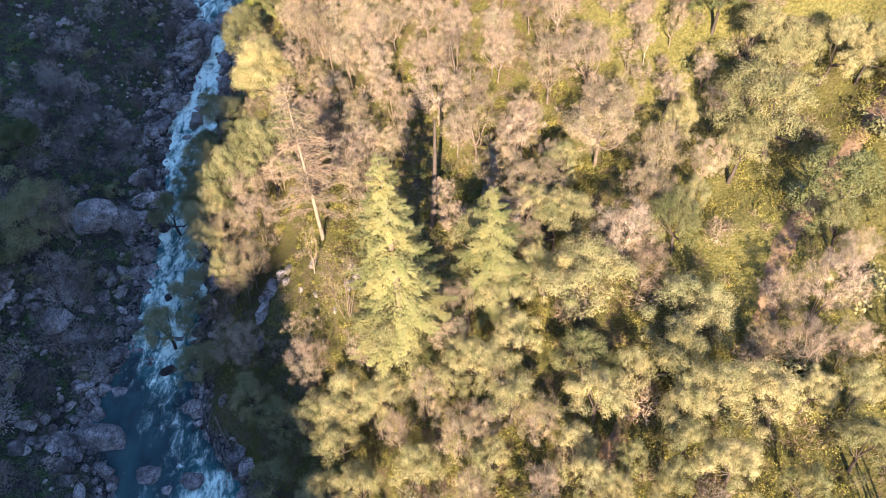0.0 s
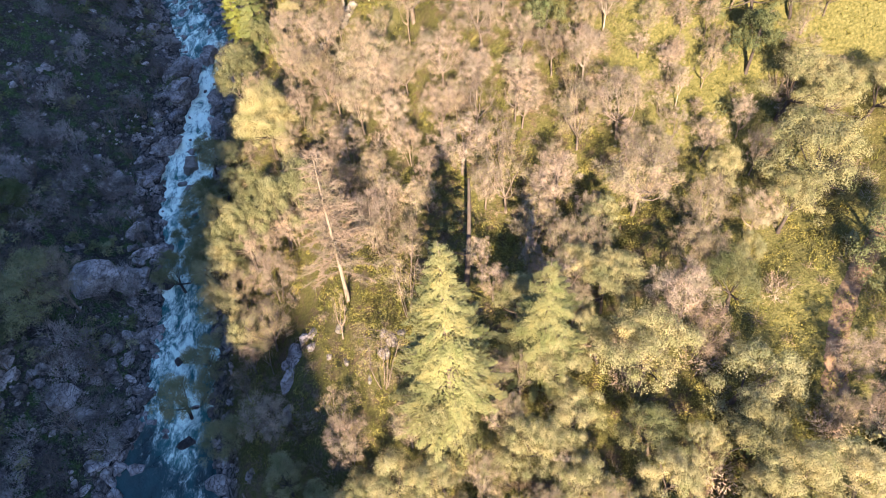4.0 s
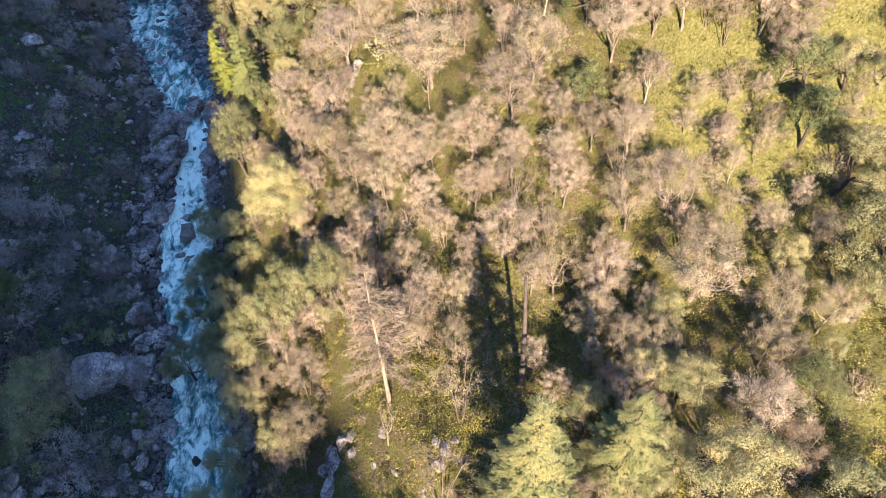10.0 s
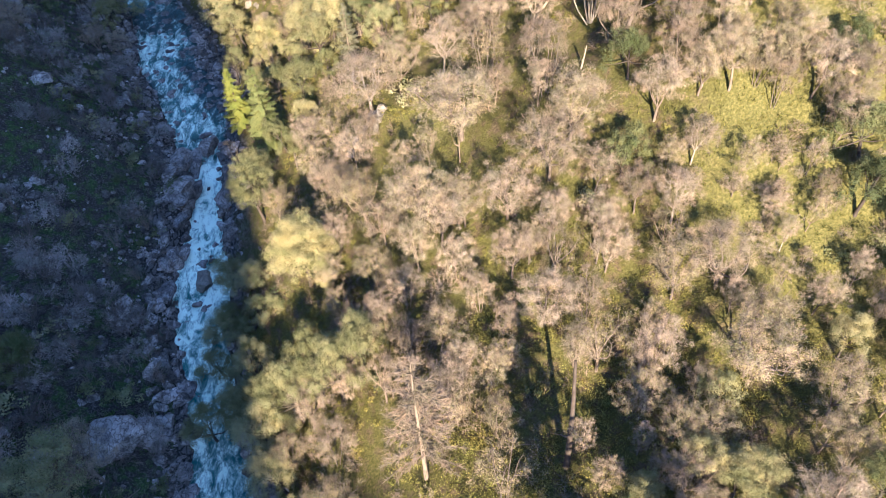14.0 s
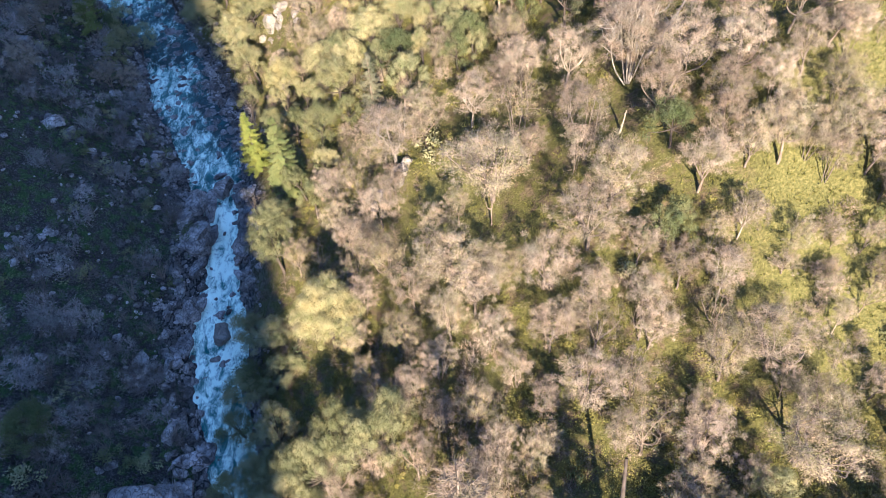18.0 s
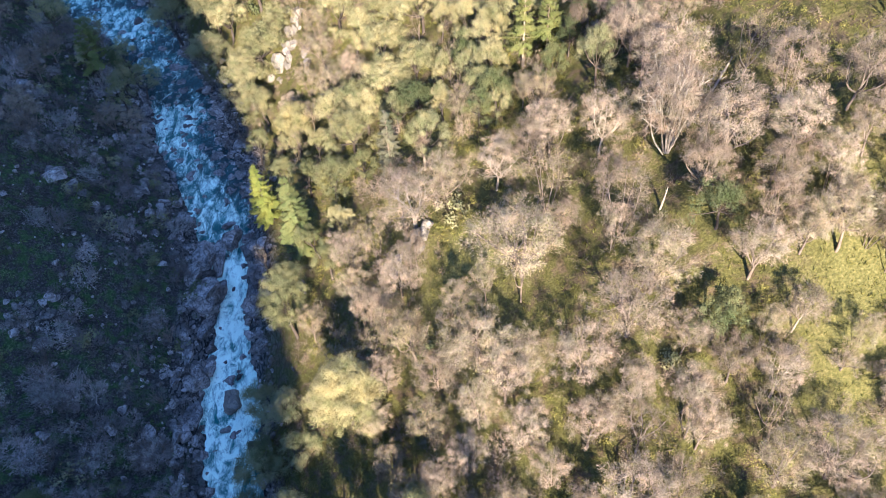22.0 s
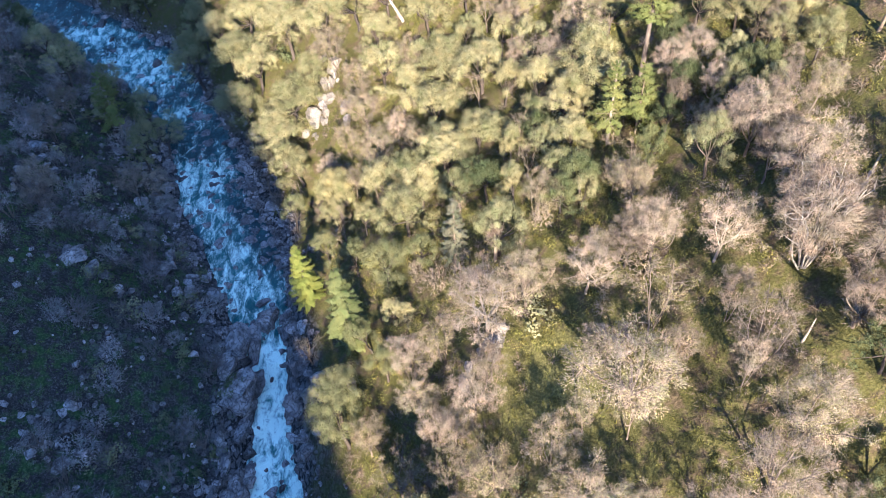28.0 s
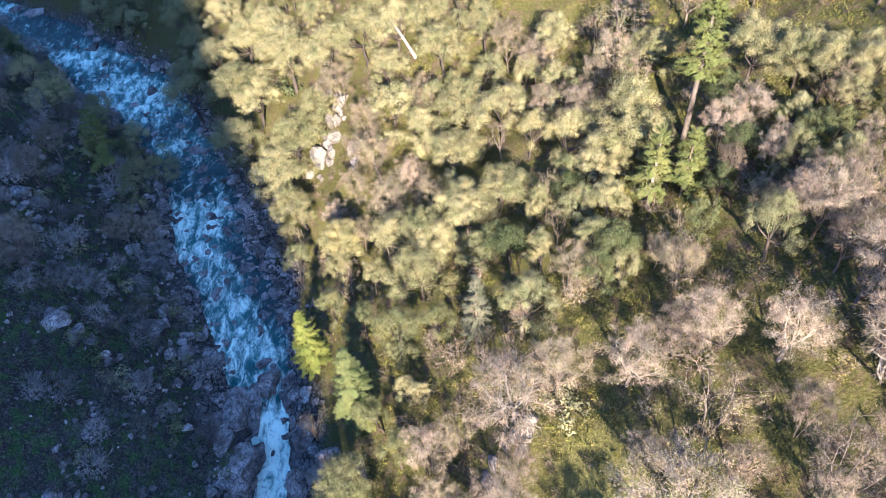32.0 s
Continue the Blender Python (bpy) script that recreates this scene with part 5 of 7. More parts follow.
tree("budding_small", 58.7, 135.0, 9.3, 2.4)
tree("oak_small", 55.3, 82.2, 10.0, 2.9)
tree("budding_small", -30.5, 114.4, 9.3, 2.4)
tree("oak_small", 56.6, 51.6, 10.8, 3.3)
tree("oak_small", 28.1, 232.3, 10.5, 3.2)
tree("oak_small", -23.5, 257.0, 8.9, 2.4)
tree("budding_small", 20.4, 170.6, 12.6, 4.2)
tree("budding_small", 30.8, 168.2, 10.5, 3.0)
tree("oak_small", -3.8, 217.3, 10.3, 3.1)
tree("oak_small", -65.2, 226.8, 9.8, 2.8)
tree("budding_small", 49.4, 44.8, 10.5, 3.0)
tree("oak_small", 33.2, 249.7, 12.4, 4.1)
tree("bare_small", 35.0, 147.9, 9.7, 2.6)
tree("oak_small", -26.7, 231.7, 10.2, 3.1)
tree("budding_small", 14.7, 191.2, 10.6, 3.1)
tree("oak_small", 16.0, 259.4, 9.5, 2.7)
tree("budding_small", 61.9, 170.0, 10.7, 3.1)
tree("bare_small", 1.2, 82.6, 10.3, 2.9)
tree("oak_small", -25.3, 38.0, 10.6, 3.2)
tree("oak_small", 46.9, 186.0, 9.0, 2.5)
tree("oak_small", 40.5, 205.8, 9.5, 2.7)
tree("budding_small", 19.2, 188.7, 9.9, 2.7)
tree("budding_small", 10.3, 173.8, 10.8, 3.2)
tree("oak_small", -58.1, 252.3, 10.5, 3.2)
tree("budding_small", 69.1, 26.3, 10.9, 3.2)
tree("bare_small", 38.2, 109.5, 9.5, 2.5)
tree("oak_small", 3.0, 199.8, 10.5, 3.2)
tree("oak_small", 61.4, 66.1, 10.4, 3.2)
tree("bare_small", 2.2, 111.8, 12.5, 4.1)
tree("budding_small", 26.9, 166.7, 10.6, 3.1)
tree("oak_small", -52.0, 177.9, 10.0, 2.9)
tree("budding_small", 65.0, 107.9, 11.5, 3.6)
tree("oak_small", -26.8, 238.0, 9.0, 2.5)
tree("oak_small", -21.4, 216.7, 9.9, 2.9)
tree("budding_small", 16.6, 173.9, 11.5, 3.6)
tree("budding_small", 53.3, 99.9, 11.5, 3.6)
tree("budding_small", 64.1, 160.1, 9.5, 2.5)
tree("oak_small", 3.9, 190.7, 9.4, 2.6)
tree("budding_small", 54.4, 142.7, 10.8, 3.2)
tree("oak_small", -10.2, 213.9, 10.4, 3.1)
tree("budding_small", 49.7, 146.3, 10.2, 2.9)
tree("bare_small", 30.4, 152.1, 10.4, 3.0)
tree("budding_small", 50.5, 34.4, 9.9, 2.7)
tree("budding_small", 71.5, 40.4, 11.0, 3.3)
tree("oak_small", -24.1, 45.3, 9.8, 2.8)
tree("budding_small", 19.6, 123.0, 10.5, 3.0)
tree("budding_small", 16.9, 179.2, 9.6, 2.5)
tree("oak_small", 30.2, 208.3, 9.7, 2.8)
tree("budding_small", 61.5, 119.1, 9.4, 2.5)
tree("budding_small", -22.3, 53.8, 9.4, 2.4)
tree("budding_small", 10.4, 187.9, 9.6, 2.6)
tree("oak_small", 51.2, 167.5, 9.0, 2.4)
tree("bare_small", 20.6, 207.4, 9.3, 2.4)
tree("oak_small", -15.4, 239.7, 10.1, 3.0)
tree("budding_small", 39.6, 135.5, 9.9, 2.7)
tree("oak_small", -39.1, 242.9, 8.9, 2.4)
tree("bare_small", 51.9, 107.0, 9.7, 2.6)
tree("budding_small", 50.3, 136.1, 11.7, 3.7)
tree("oak_small", 3.1, 244.3, 9.5, 2.5)
tree("bay_small", -8.6, 203.2, 9.3, 2.4)
tree("oak_small", -6.2, 254.8, 11.9, 3.6)
tree("oak_small", -2.1, 212.4, 10.9, 3.1)
tree("oak_small", 13.1, 254.7, 10.0, 2.7)
tree("oak_small", -2.5, 258.0, 9.1, 2.3)
tree("bay_small", -40.4, 229.4, 9.3, 2.4)
tree("oak_small", -55.6, 257.2, 9.6, 2.5)
tree("oak_small", -32.2, 213.9, 10.9, 3.1)
tree("bay_small", -15.6, 215.3, 11.6, 3.4)
tree("oak_small", 31.1, 212.4, 10.0, 2.7)
tree("bay_small", -6.8, 247.7, 11.1, 3.2)
tree("oak_small", 0.5, 234.6, 11.9, 3.6)
tree("bay_small", 11.5, 234.8, 11.5, 3.4)
tree("bay_small", 20.1, 231.5, 9.1, 2.3)
tree("bay_small", 21.7, 241.8, 10.5, 2.9)
tree("oak_small", -18.0, 197.7, 10.9, 3.1)
tree("bay_small", 15.5, 208.5, 10.0, 2.7)
tree("bay_small", -8.5, 219.2, 10.1, 2.8)
tree("bay_small", -8.0, 228.1, 9.3, 2.4)
tree("bay_small", -36.8, 240.2, 9.4, 2.4)
tree("bay_small", 25.8, 224.0, 11.9, 3.6)
tree("bay_small", 10.9, 215.8, 9.1, 2.3)
tree("bay_small", -40.3, 249.6, 11.9, 3.6)
tree("bay_small", 18.7, 224.8, 11.2, 3.3)
tree("bay_small", -2.0, 238.8, 9.4, 2.4)
tree("oak_small", -19.5, 222.8, 10.7, 3.0)
tree("oak_small", -36.8, 228.7, 8.9, 2.2)
tree("bay_small", -39.5, 259.5, 11.4, 3.3)
tree("oak_small", -14.2, 201.6, 10.8, 3.1)
tree("bay_small", -45.8, 255.8, 10.7, 3.0)
tree("bay_small", -35.8, 247.5, 10.3, 2.8)
tree("bay_small", 3.5, 225.2, 9.6, 2.5)
tree("bay_small", -45.8, 231.3, 10.4, 2.9)
tree("bay_small", -31.7, 235.3, 11.8, 3.5)
tree("bay_small", -21.5, 236.2, 11.0, 3.2)
tree("bay_small", 12.4, 229.2, 11.9, 3.6)
tree("bay_small", 6.2, 251.1, 10.8, 3.1)
tree("oak_small", -16.7, 252.5, 10.3, 2.8)
tree("bay_small", 29.8, 196.4, 9.2, 2.3)
tree("bay_small", -30.1, 208.4, 9.5, 2.5)
tree("bay_small", -25.1, 214.6, 8.9, 2.2)
tree("oak_small", -27.1, 261.2, 10.1, 2.8)
tree("bay_small", -9.9, 198.7, 9.1, 2.3)
tree("bay_small", -52.9, 253.8, 10.0, 2.7)
tree("oak_small", -29.8, 251.7, 9.2, 2.3)
tree("bay_small", 10.0, 203.7, 9.8, 2.6)
tree("bay_small", -18.3, 227.4, 9.3, 2.4)
tree("oak_small", -26.8, 242.4, 10.2, 2.8)
tree("oak_small", -11.7, 237.0, 9.0, 2.2)
tree("bay_small", 7.8, 220.2, 9.7, 2.6)
tree("bay_small", -19.4, 211.2, 10.8, 3.1)
tree("bay_small", -65.8, 257.4, 10.3, 2.8)
tree("bay_small", 21.9, 236.6, 11.9, 3.6)
tree("bay_small", 21.5, 202.4, 9.2, 2.3)
tree("oak_small", -54.7, 236.7, 9.8, 2.6)
tree("budding_small", 40.7, 21.5, 9.4, 2.7)
tree("budding_small", -9.5, -15.9, 9.2, 2.6)
tree("oak_small", 0.8, -10.0, 9.4, 2.7)
tree("oak_small", -14.4, 2.2, 11.0, 3.5)
tree("oak_small", 7.7, -8.4, 11.5, 3.7)
tree("oak_small", 53.1, 4.8, 10.7, 3.4)
tree("oak_small", 4.3, 19.5, 11.0, 3.5)
tree("budding_small", 19.1, 18.7, 9.6, 2.8)
tree("budding_small", -6.3, 12.4, 11.0, 3.5)
tree("oak_small", 27.3, -4.8, 11.2, 3.6)
tree("budding_small", 41.5, 12.7, 10.8, 3.4)
tree("oak_small", 3.6, 4.8, 9.1, 2.6)
tree("budding_small", -23.2, -3.1, 11.6, 3.8)
tree("oak_small", 10.7, 7.8, 11.6, 3.8)
tree("oak_small", 15.4, 3.0, 10.1, 3.1)
tree("budding_small", 44.3, -11.5, 11.5, 3.7)
tree("oak_small", 36.4, -0.8, 9.4, 2.7)
tree("oak_small", 51.8, -3.9, 8.9, 2.5)
tree("oak_small", 41.2, 2.7, 9.6, 2.8)
tree("oak_small", 34.4, 10.2, 9.8, 2.9)
tree("budding_small", 49.0, 22.0, 10.3, 3.1)
tree("oak_small", 19.9, -14.0, 11.5, 3.7)
tree("oak_small", -14.0, 11.6, 11.2, 3.6)
tree("oak_small", 19.0, 11.7, 10.4, 3.2)
tree("oak_small", 12.7, 13.0, 8.8, 2.4)
tree("oak_small", 33.6, -7.4, 10.0, 3.0)
tree("oak_small", -9.6, 21.9, 9.7, 2.8)
tree("oak_small", 25.5, 5.6, 11.1, 3.6)
tree("budding_small", 0.8, 24.4, 9.0, 2.5)
tree("oak_small", 39.2, -4.9, 10.5, 3.2)
tree("oak_small", 15.0, -6.6, 9.9, 2.9)
tree("oak_small", -3.9, -7.8, 9.7, 2.8)
tree("oak_small", 30.1, -12.0, 10.4, 3.2)
tree("oak_small", -15.3, 18.5, 10.1, 3.1)
tree("oak_small", 22.3, -1.3, 10.5, 3.3)
tree("budding_small", -7.2, 1.5, 11.4, 3.7)
tree("budding_small", -23.8, 8.3, 9.1, 2.6)
tree("oak_small", 46.4, 4.9, 10.5, 3.2)
tree("oak_small", 48.4, 15.6, 9.0, 2.5)
tree("budding_small", 50.2, 0.3, 10.2, 3.1)
tree("budding_small", 4.2, 10.4, 10.5, 3.3)
tree("oak_small", 44.4, 24.2, 8.8, 2.4)
tree("budding_small", 11.5, 21.5, 10.0, 3.0)
tree("budding_small", -22.9, 16.4, 10.6, 3.3)
tree("oak_small", 46.7, 11.9, 8.9, 2.5)
tree("budding_small", 33.4, 19.1, 11.6, 3.8)
tree("pole", 1.1, 166.3, 11.7, 1.9)
tree("pole", -32.5, 109.3, 8.1, 1.7)
tree("pole", 50.4, 33.6, 9.5, 2.0)
tree("pole", 4.6, 201.5, 10.7, 1.8)
tree("pole", -12.1, 152.0, 8.3, 1.9)
tree("pole", -27.9, 229.1, 9.6, 1.7)
tree("pole", -16.2, 235.4, 11.5, 1.7)
tree("pole", 22.3, 216.9, 9.9, 1.9)
tree("pole", 49.5, 87.5, 7.9, 1.8)
tree("pole", 4.4, 172.7, 11.5, 1.6)
tree("pole", 24.2, 208.5, 7.7, 1.4)
tree("pole", 13.7, 237.3, 8.8, 1.7)
tree("pole", 54.1, 37.8, 10.0, 1.8)
tree("pole", -55.2, 235.0, 7.6, 1.9)
tree("pole", -50.8, 182.9, 9.0, 1.5)
tree("pole", -0.7, 49.8, 9.5, 2.3)
tree("pole", 14.7, 182.3, 10.6, 1.9)
tree("pole", 44.3, 153.7, 10.2, 1.8)
tree("pole", 3.8, 88.6, 8.5, 1.9)
tree("pole", 30.9, 216.3, 8.4, 2.2)
tree("pole", -34.9, 169.0, 11.4, 1.4)
tree("pole", 34.2, 191.1, 8.8, 1.9)
tree("pole", -0.4, 179.2, 8.4, 2.2)
tree("pole", -24.6, 140.4, 10.2, 2.3)
tree("pole", 49.6, 45.2, 10.8, 1.8)
tree("pole", 55.9, 103.4, 7.7, 1.9)
tree("pole", -13.7, 239.2, 9.3, 1.6)
tree("pole", 16.3, 183.1, 10.8, 1.4)
tree("pole", -3.5, 238.5, 9.0, 1.4)
tree("pole", 48.5, 164.5, 8.7, 2.0)
tree("pole", 35.4, 153.6, 8.2, 2.3)
tree("pole", 28.6, 207.7, 9.6, 2.2)
tree("pole", 28.9, 244.1, 10.8, 1.7)
tree("pole", -34.0, 237.8, 9.7, 2.2)
tree("pole", -36.8, 63.9, 9.8, 2.1)
tree("pole", 54.4, 37.4, 9.4, 1.6)
tree("pole", 28.8, 166.8, 11.4, 1.9)
tree("pole", 38.6, 154.5, 11.0, 2.2)
tree("pole", 17.5, 170.3, 11.8, 1.6)
tree("pole", -25.3, 233.9, 11.2, 1.7)
tree("pole", 56.7, 34.8, 9.5, 2.0)
tree("pole", -41.8, 166.0, 11.7, 1.5)
tree("pole", -2.5, 165.7, 9.2, 1.5)
tree("pole", 42.2, 206.1, 8.9, 1.6)
tree("pole", 18.5, 231.9, 10.9, 2.1)
tree("pole", -29.0, 86.6, 10.9, 2.0)
tree("pole", 25.1, 237.0, 10.1, 1.7)
tree("pole", 25.9, 197.4, 9.9, 2.2)
tree("pole", 4.3, 230.9, 11.8, 2.1)
tree("pole", -56.9, 196.0, 8.4, 1.7)
tree("pole", 26.4, 235.2, 10.8, 1.9)
tree("pole", 15.4, 186.3, 7.7, 1.5)
tree("pole", 48.5, 30.4, 8.5, 1.6)
tree("pole", -11.1, 40.1, 8.9, 1.3)
tree("pole", 17.2, 203.6, 7.7, 1.6)
tree("pole", 35.7, 123.8, 9.5, 1.7)
tree("pole", -21.7, 64.6, 10.2, 1.6)
tree("pole", 14.2, 220.7, 11.5, 2.0)
tree("pole", 62.5, 49.4, 10.7, 1.8)
tree("pole", 9.0, 238.8, 11.3, 1.5)
tree("pole", 32.1, 126.7, 9.8, 1.9)
tree("pole", -0.8, 143.0, 8.0, 1.4)
tree("pole", -15.5, 32.7, 10.7, 2.3)
tree("pole", 15.9, 195.9, 8.7, 2.4)
tree("pole", -12.4, 241.1, 10.1, 2.1)
tree("pole", -36.2, 230.4, 8.5, 2.1)
tree("pole", 56.1, 77.3, 10.7, 1.4)
tree("pole", 6.4, 217.3, 8.5, 1.8)
tree("pole", 29.7, 164.8, 9.0, 1.8)
tree("pole", -12.3, 157.7, 10.3, 1.8)
tree("pole", -23.9, 82.2, 8.2, 2.0)
tree("pole", 28.8, 230.0, 9.4, 2.1)
tree("pole", 23.1, 196.7, 9.3, 2.2)
tree("pole", 1.7, 176.5, 11.9, 2.3)
tree("pole", -28.8, 236.9, 8.2, 2.2)
tree("pole", 27.1, 230.4, 8.8, 2.0)
tree("pole", -49.5, 144.4, 10.2, 2.4)
tree("pole", 57.3, 42.2, 10.7, 1.8)
tree("pole", -14.7, 243.9, 10.3, 2.3)
tree("pole", 43.5, 175.1, 8.8, 1.4)
tree("pole", 26.1, 164.8, 8.6, 1.9)
tree("pole", 59.3, 92.3, 11.3, 1.7)
tree("pole", 33.9, 120.3, 7.7, 1.8)
tree("pole", 2.0, 40.1, 10.2, 1.4)
tree("pole", -23.0, 212.5, 8.1, 2.0)
tree("pole", -57.8, 190.7, 8.2, 1.7)
tree("pole", 1.5, 194.0, 10.3, 1.8)
tree("pole", 37.9, 134.1, 8.3, 1.7)
tree("pole", -33.2, 66.5, 9.3, 1.3)
tree("pole", 30.3, 225.6, 8.1, 1.9)
tree("pole", 31.9, 232.0, 11.2, 1.7)
tree("pole", -9.9, 171.3, 9.4, 1.4)
tree("pole", -36.0, 120.4, 8.6, 1.4)
tree("pole", 30.1, 200.5, 8.5, 1.4)
tree("pole", 7.0, 214.7, 11.3, 2.4)
tree("pole", 37.0, 147.6, 11.1, 2.4)
tree("pole", 24.1, 187.1, 10.3, 1.9)
tree("pole", -10.1, 110.7, 11.1, 1.6)
tree("pole", 46.9, 121.8, 10.4, 2.3)
tree("pole", 16.2, 194.4, 10.9, 1.9)
tree("pole", -38.9, 230.2, 8.3, 2.1)
tree("pole", 58.2, 94.6, 10.5, 2.0)
tree("pole", 30.5, 161.2, 8.6, 1.8)
tree("pole", -15.8, 172.0, 7.7, 1.8)
tree("pole", 34.7, 106.2, 10.9, 1.9)
tree("pole", -21.6, 213.6, 11.5, 1.9)
tree("pole", 44.6, 92.3, 9.7, 1.4)
# Row of tall oaks added to cast shade on the bank behind it.
tree("live_oak", -41.0, 87.5, 13.0, 3.5)
tree("live_oak", -37.5, 86.0, 15.0, 3.5)
tree("live_oak", -34.0, 88.0, 15.5, 3.5)
tree("live_oak", -31.0, 85.5, 15.0, 3.5)
tree("live_oak", -27.5, 88.0, 14.5, 3.5)

# ---- scrub and small growth ----
def shrub_meshes(seed, twig, n0=22, twigs=56):
    """A leafless shrub about 1.6 m in radius: many stems from the ground and fine twigs."""
    rng = np.random.default_rng(seed)
    wood, fine = Shape(), Shape()
    ends = []
    for k in range(n0):
        th, out = rng.uniform(0, 2 * np.pi), rng.uniform(0.2, 1.5)
        st = limb_line(rng, (0.25 * math.cos(th), 0.25 * math.sin(th), -0.2), (math.cos(th) * out, math.sin(th) * out, 1), rng.uniform(1.1, 2.2), 4, 0.22, 0.02)
        st[0] = (0, 0, -0.2)
        wood.tube(st[[0, 1, 2, 3]], [0, 0.03, 0.02, 0.01], 3)
        ends.append(st)
    ends = np.array(ends)
    n = n0 * twigs
    idx = rng.integers(0, n0, n)
    f = rng.uniform(0.25, 1, n) * 3
    i = np.minimum(f.astype(int), 2)
    base = ends[idx, i] + (ends[idx, i + 1] - ends[idx, i]) * (f - i)[:, None]
    way = unit(rng.normal(size=(n, 3)) * 0.8 + unit(ends[idx, -1] - ends[idx, 0]) + [0, 0, 0.2])
    m = n * 3 // 5                               # a rounded dome of fine shoots
    d = unit(rng.normal(size=(m, 3)) * [1, 1, 0.7] + [0, 0, 0.5])
    lump = 1 + 0.2 * np.sin(4 * d[:, 0] + seed) * np.sin(4 * d[:, 1] + 2 * seed)
    base[:m] = [0, 0, 0.3] + d * [1.5, 1.5, 1.25] * (lump * rng.uniform(0.65, 1.0, m))[:, None]
    way[:m] = unit(d + rng.normal(size=(m, 3)) * 0.8)
    fine.needles(base, way, rng.uniform(0.12, 0.45, n), np.full(n, 0.05), rng, 0.25, unit(unit(base - [0, 0, 0.5]) + [0, 0, 0.3] + rng.normal(size=(n, 3)) * 0.3))
    return wood.mesh("woody_base", BARK, True, True), fine.mesh("crown", twig)


def green_shrub_meshes(seed, leaf):
    rng = np.random.default_rng(seed)
    wood, crown = Shape(), Shape()
    for k in range(9):
        c = np.array([*rng.normal(size=2) * 0.75, rng.uniform(0.5, 1.3)])
        wood.tube([(0, 0, -0.2), c * [0.4, 0.4, 0.5], c], [0, 0.035, 0.015], 4)
        d = unit(rng.normal(size=(45, 3)) + [0, 0, 0.4])
        crown.leaves(c + d * rng.uniform(0.3, 0.75, (45, 1)), unit(d + [0, 0, 0.5]), 0.14, rng, 0.45)
    return wood.mesh("woody_base", BARK_DARK, True, True), crown.mesh("foliage", leaf)


SHRUBS = {
    "grey": [shrub_meshes(200 + s, TWIG_GREY) for s in range(5)],
    "tan": [shrub_meshes(210 + s, TWIG, 20, 42) for s in range(4)],
    "green": [green_shrub_meshes(220 + s, LEAF_OAK if s < 2 else LEAF_GREEN) for s in range(4)],
}
SHRUB_LABEL = {"grey": "grey-brown leafless shrub on the shady slope", "tan": "tan leafless brush under the trees", "green": "low dark green evergreen bush"}


def shrub(kind, x, y, size, tall=1.0):
    ms = SHRUBS[kind][int(prng.integers(0, len(SHRUBS[kind])))]
    ob = thing_of({"grey": "shrub", "tan": "brush", "green": "bush"}[kind], ms, ("woody_base", "crown" if kind != "green" else "foliage"), SHRUB_LABEL[kind], "shrub", kind + " shrubs")
    ob.matrix_basis = Matrix.LocRotScale((x, y, ground_z(x, y) - 0.05), Euler((0, 0, prng.uniform(0, 6.28))), (size, size, size * tall))


placed = 0
while placed < 290:                      # the shady bank
    y = prng.uniform(40, 285)
    l, r = banks(y)
    x = l - 2.0 - abs(prng.normal()) * 26
    if x < -165 or wave_noise(x, y, 14, 41) < -0.25 - 0.3 * prng.random():
        continue
    shrub("grey", x, y, prng.uniform(1.0, 2.0), prng.uniform(0.85, 1.15))
    placed += 1
placed = 0
while placed < 290:
    y = prng.uniform(40, 290)
    x = banks(y)[0] - 3.0 - prng.uniform(0, 1) * 62
    r = prng.uniform(1.4, 3.4)
    if wave_noise(x, y, 13, 43) < -0.2:
        continue
    tree("thicket", x, y, 1.5 * r + 1.0, r)
    placed += 1
placed = 0
while placed < 110:
    y = prng.uniform(45, 285)
    l, r = banks(y)
    x = l - 1.5 - abs(prng.normal()) * 20
    shrub("green", x, y, prng.uniform(0.7, 1.5), 0.8)
    placed += 1
placed = 0
while placed < 22:                       # dark trees low on the shady slope
    x, y = prng.uniform(-108, -69), prng.uniform(44, 104)
    rr = prng.uniform(2.2, 4.2)
    tree("madrone", x, y, 1.5 * rr + 3.5, rr)
    placed += 1
placed = 0
while placed < 62:                       # evergreen wood round the upper bend, in the shade
    y = prng.uniform(192, 292)
    l, r = banks(y)
    x = l - 3.5 - prng.uniform(0, 1) ** 1.3 * 46 if placed % 5 else r + prng.uniform(2, 12)
    rr = prng.uniform(2.0, 3.8)
    if y > 235 or placed % 5:
        tree(("live_oak", "thicket", "live_oak", "bare_small", "madrone")[placed % 5], x, y, 1.6 * rr + 3.5, rr)
    placed += 1
placed = 0
while placed < 84:                       # evergreen wood that closes the upper slope
    y = prng.uniform(232, 300)
    x = banks(y)[1] + 4 + prng.uniform(0, 1) * 105
    rr = prng.uniform(2.0, 3.6)
    tree(("bay_small", "oak_small", "oak_small", "budding_small")[placed % 4], x, y, 1.6 * rr + 3.5, rr)
    placed += 1
placed = 0
while placed < 14:                       # trees along the far edge of the meadow
    x, y = prng.uniform(37, 54), prng.uniform(80, 99)
    rr = prng.uniform(1.8, 3.0)
    tree(("budding_small", "bay_small", "oak_small")[placed % 3], x, y, 1.6 * rr + 3.0, rr)
    placed += 1
placed = 0
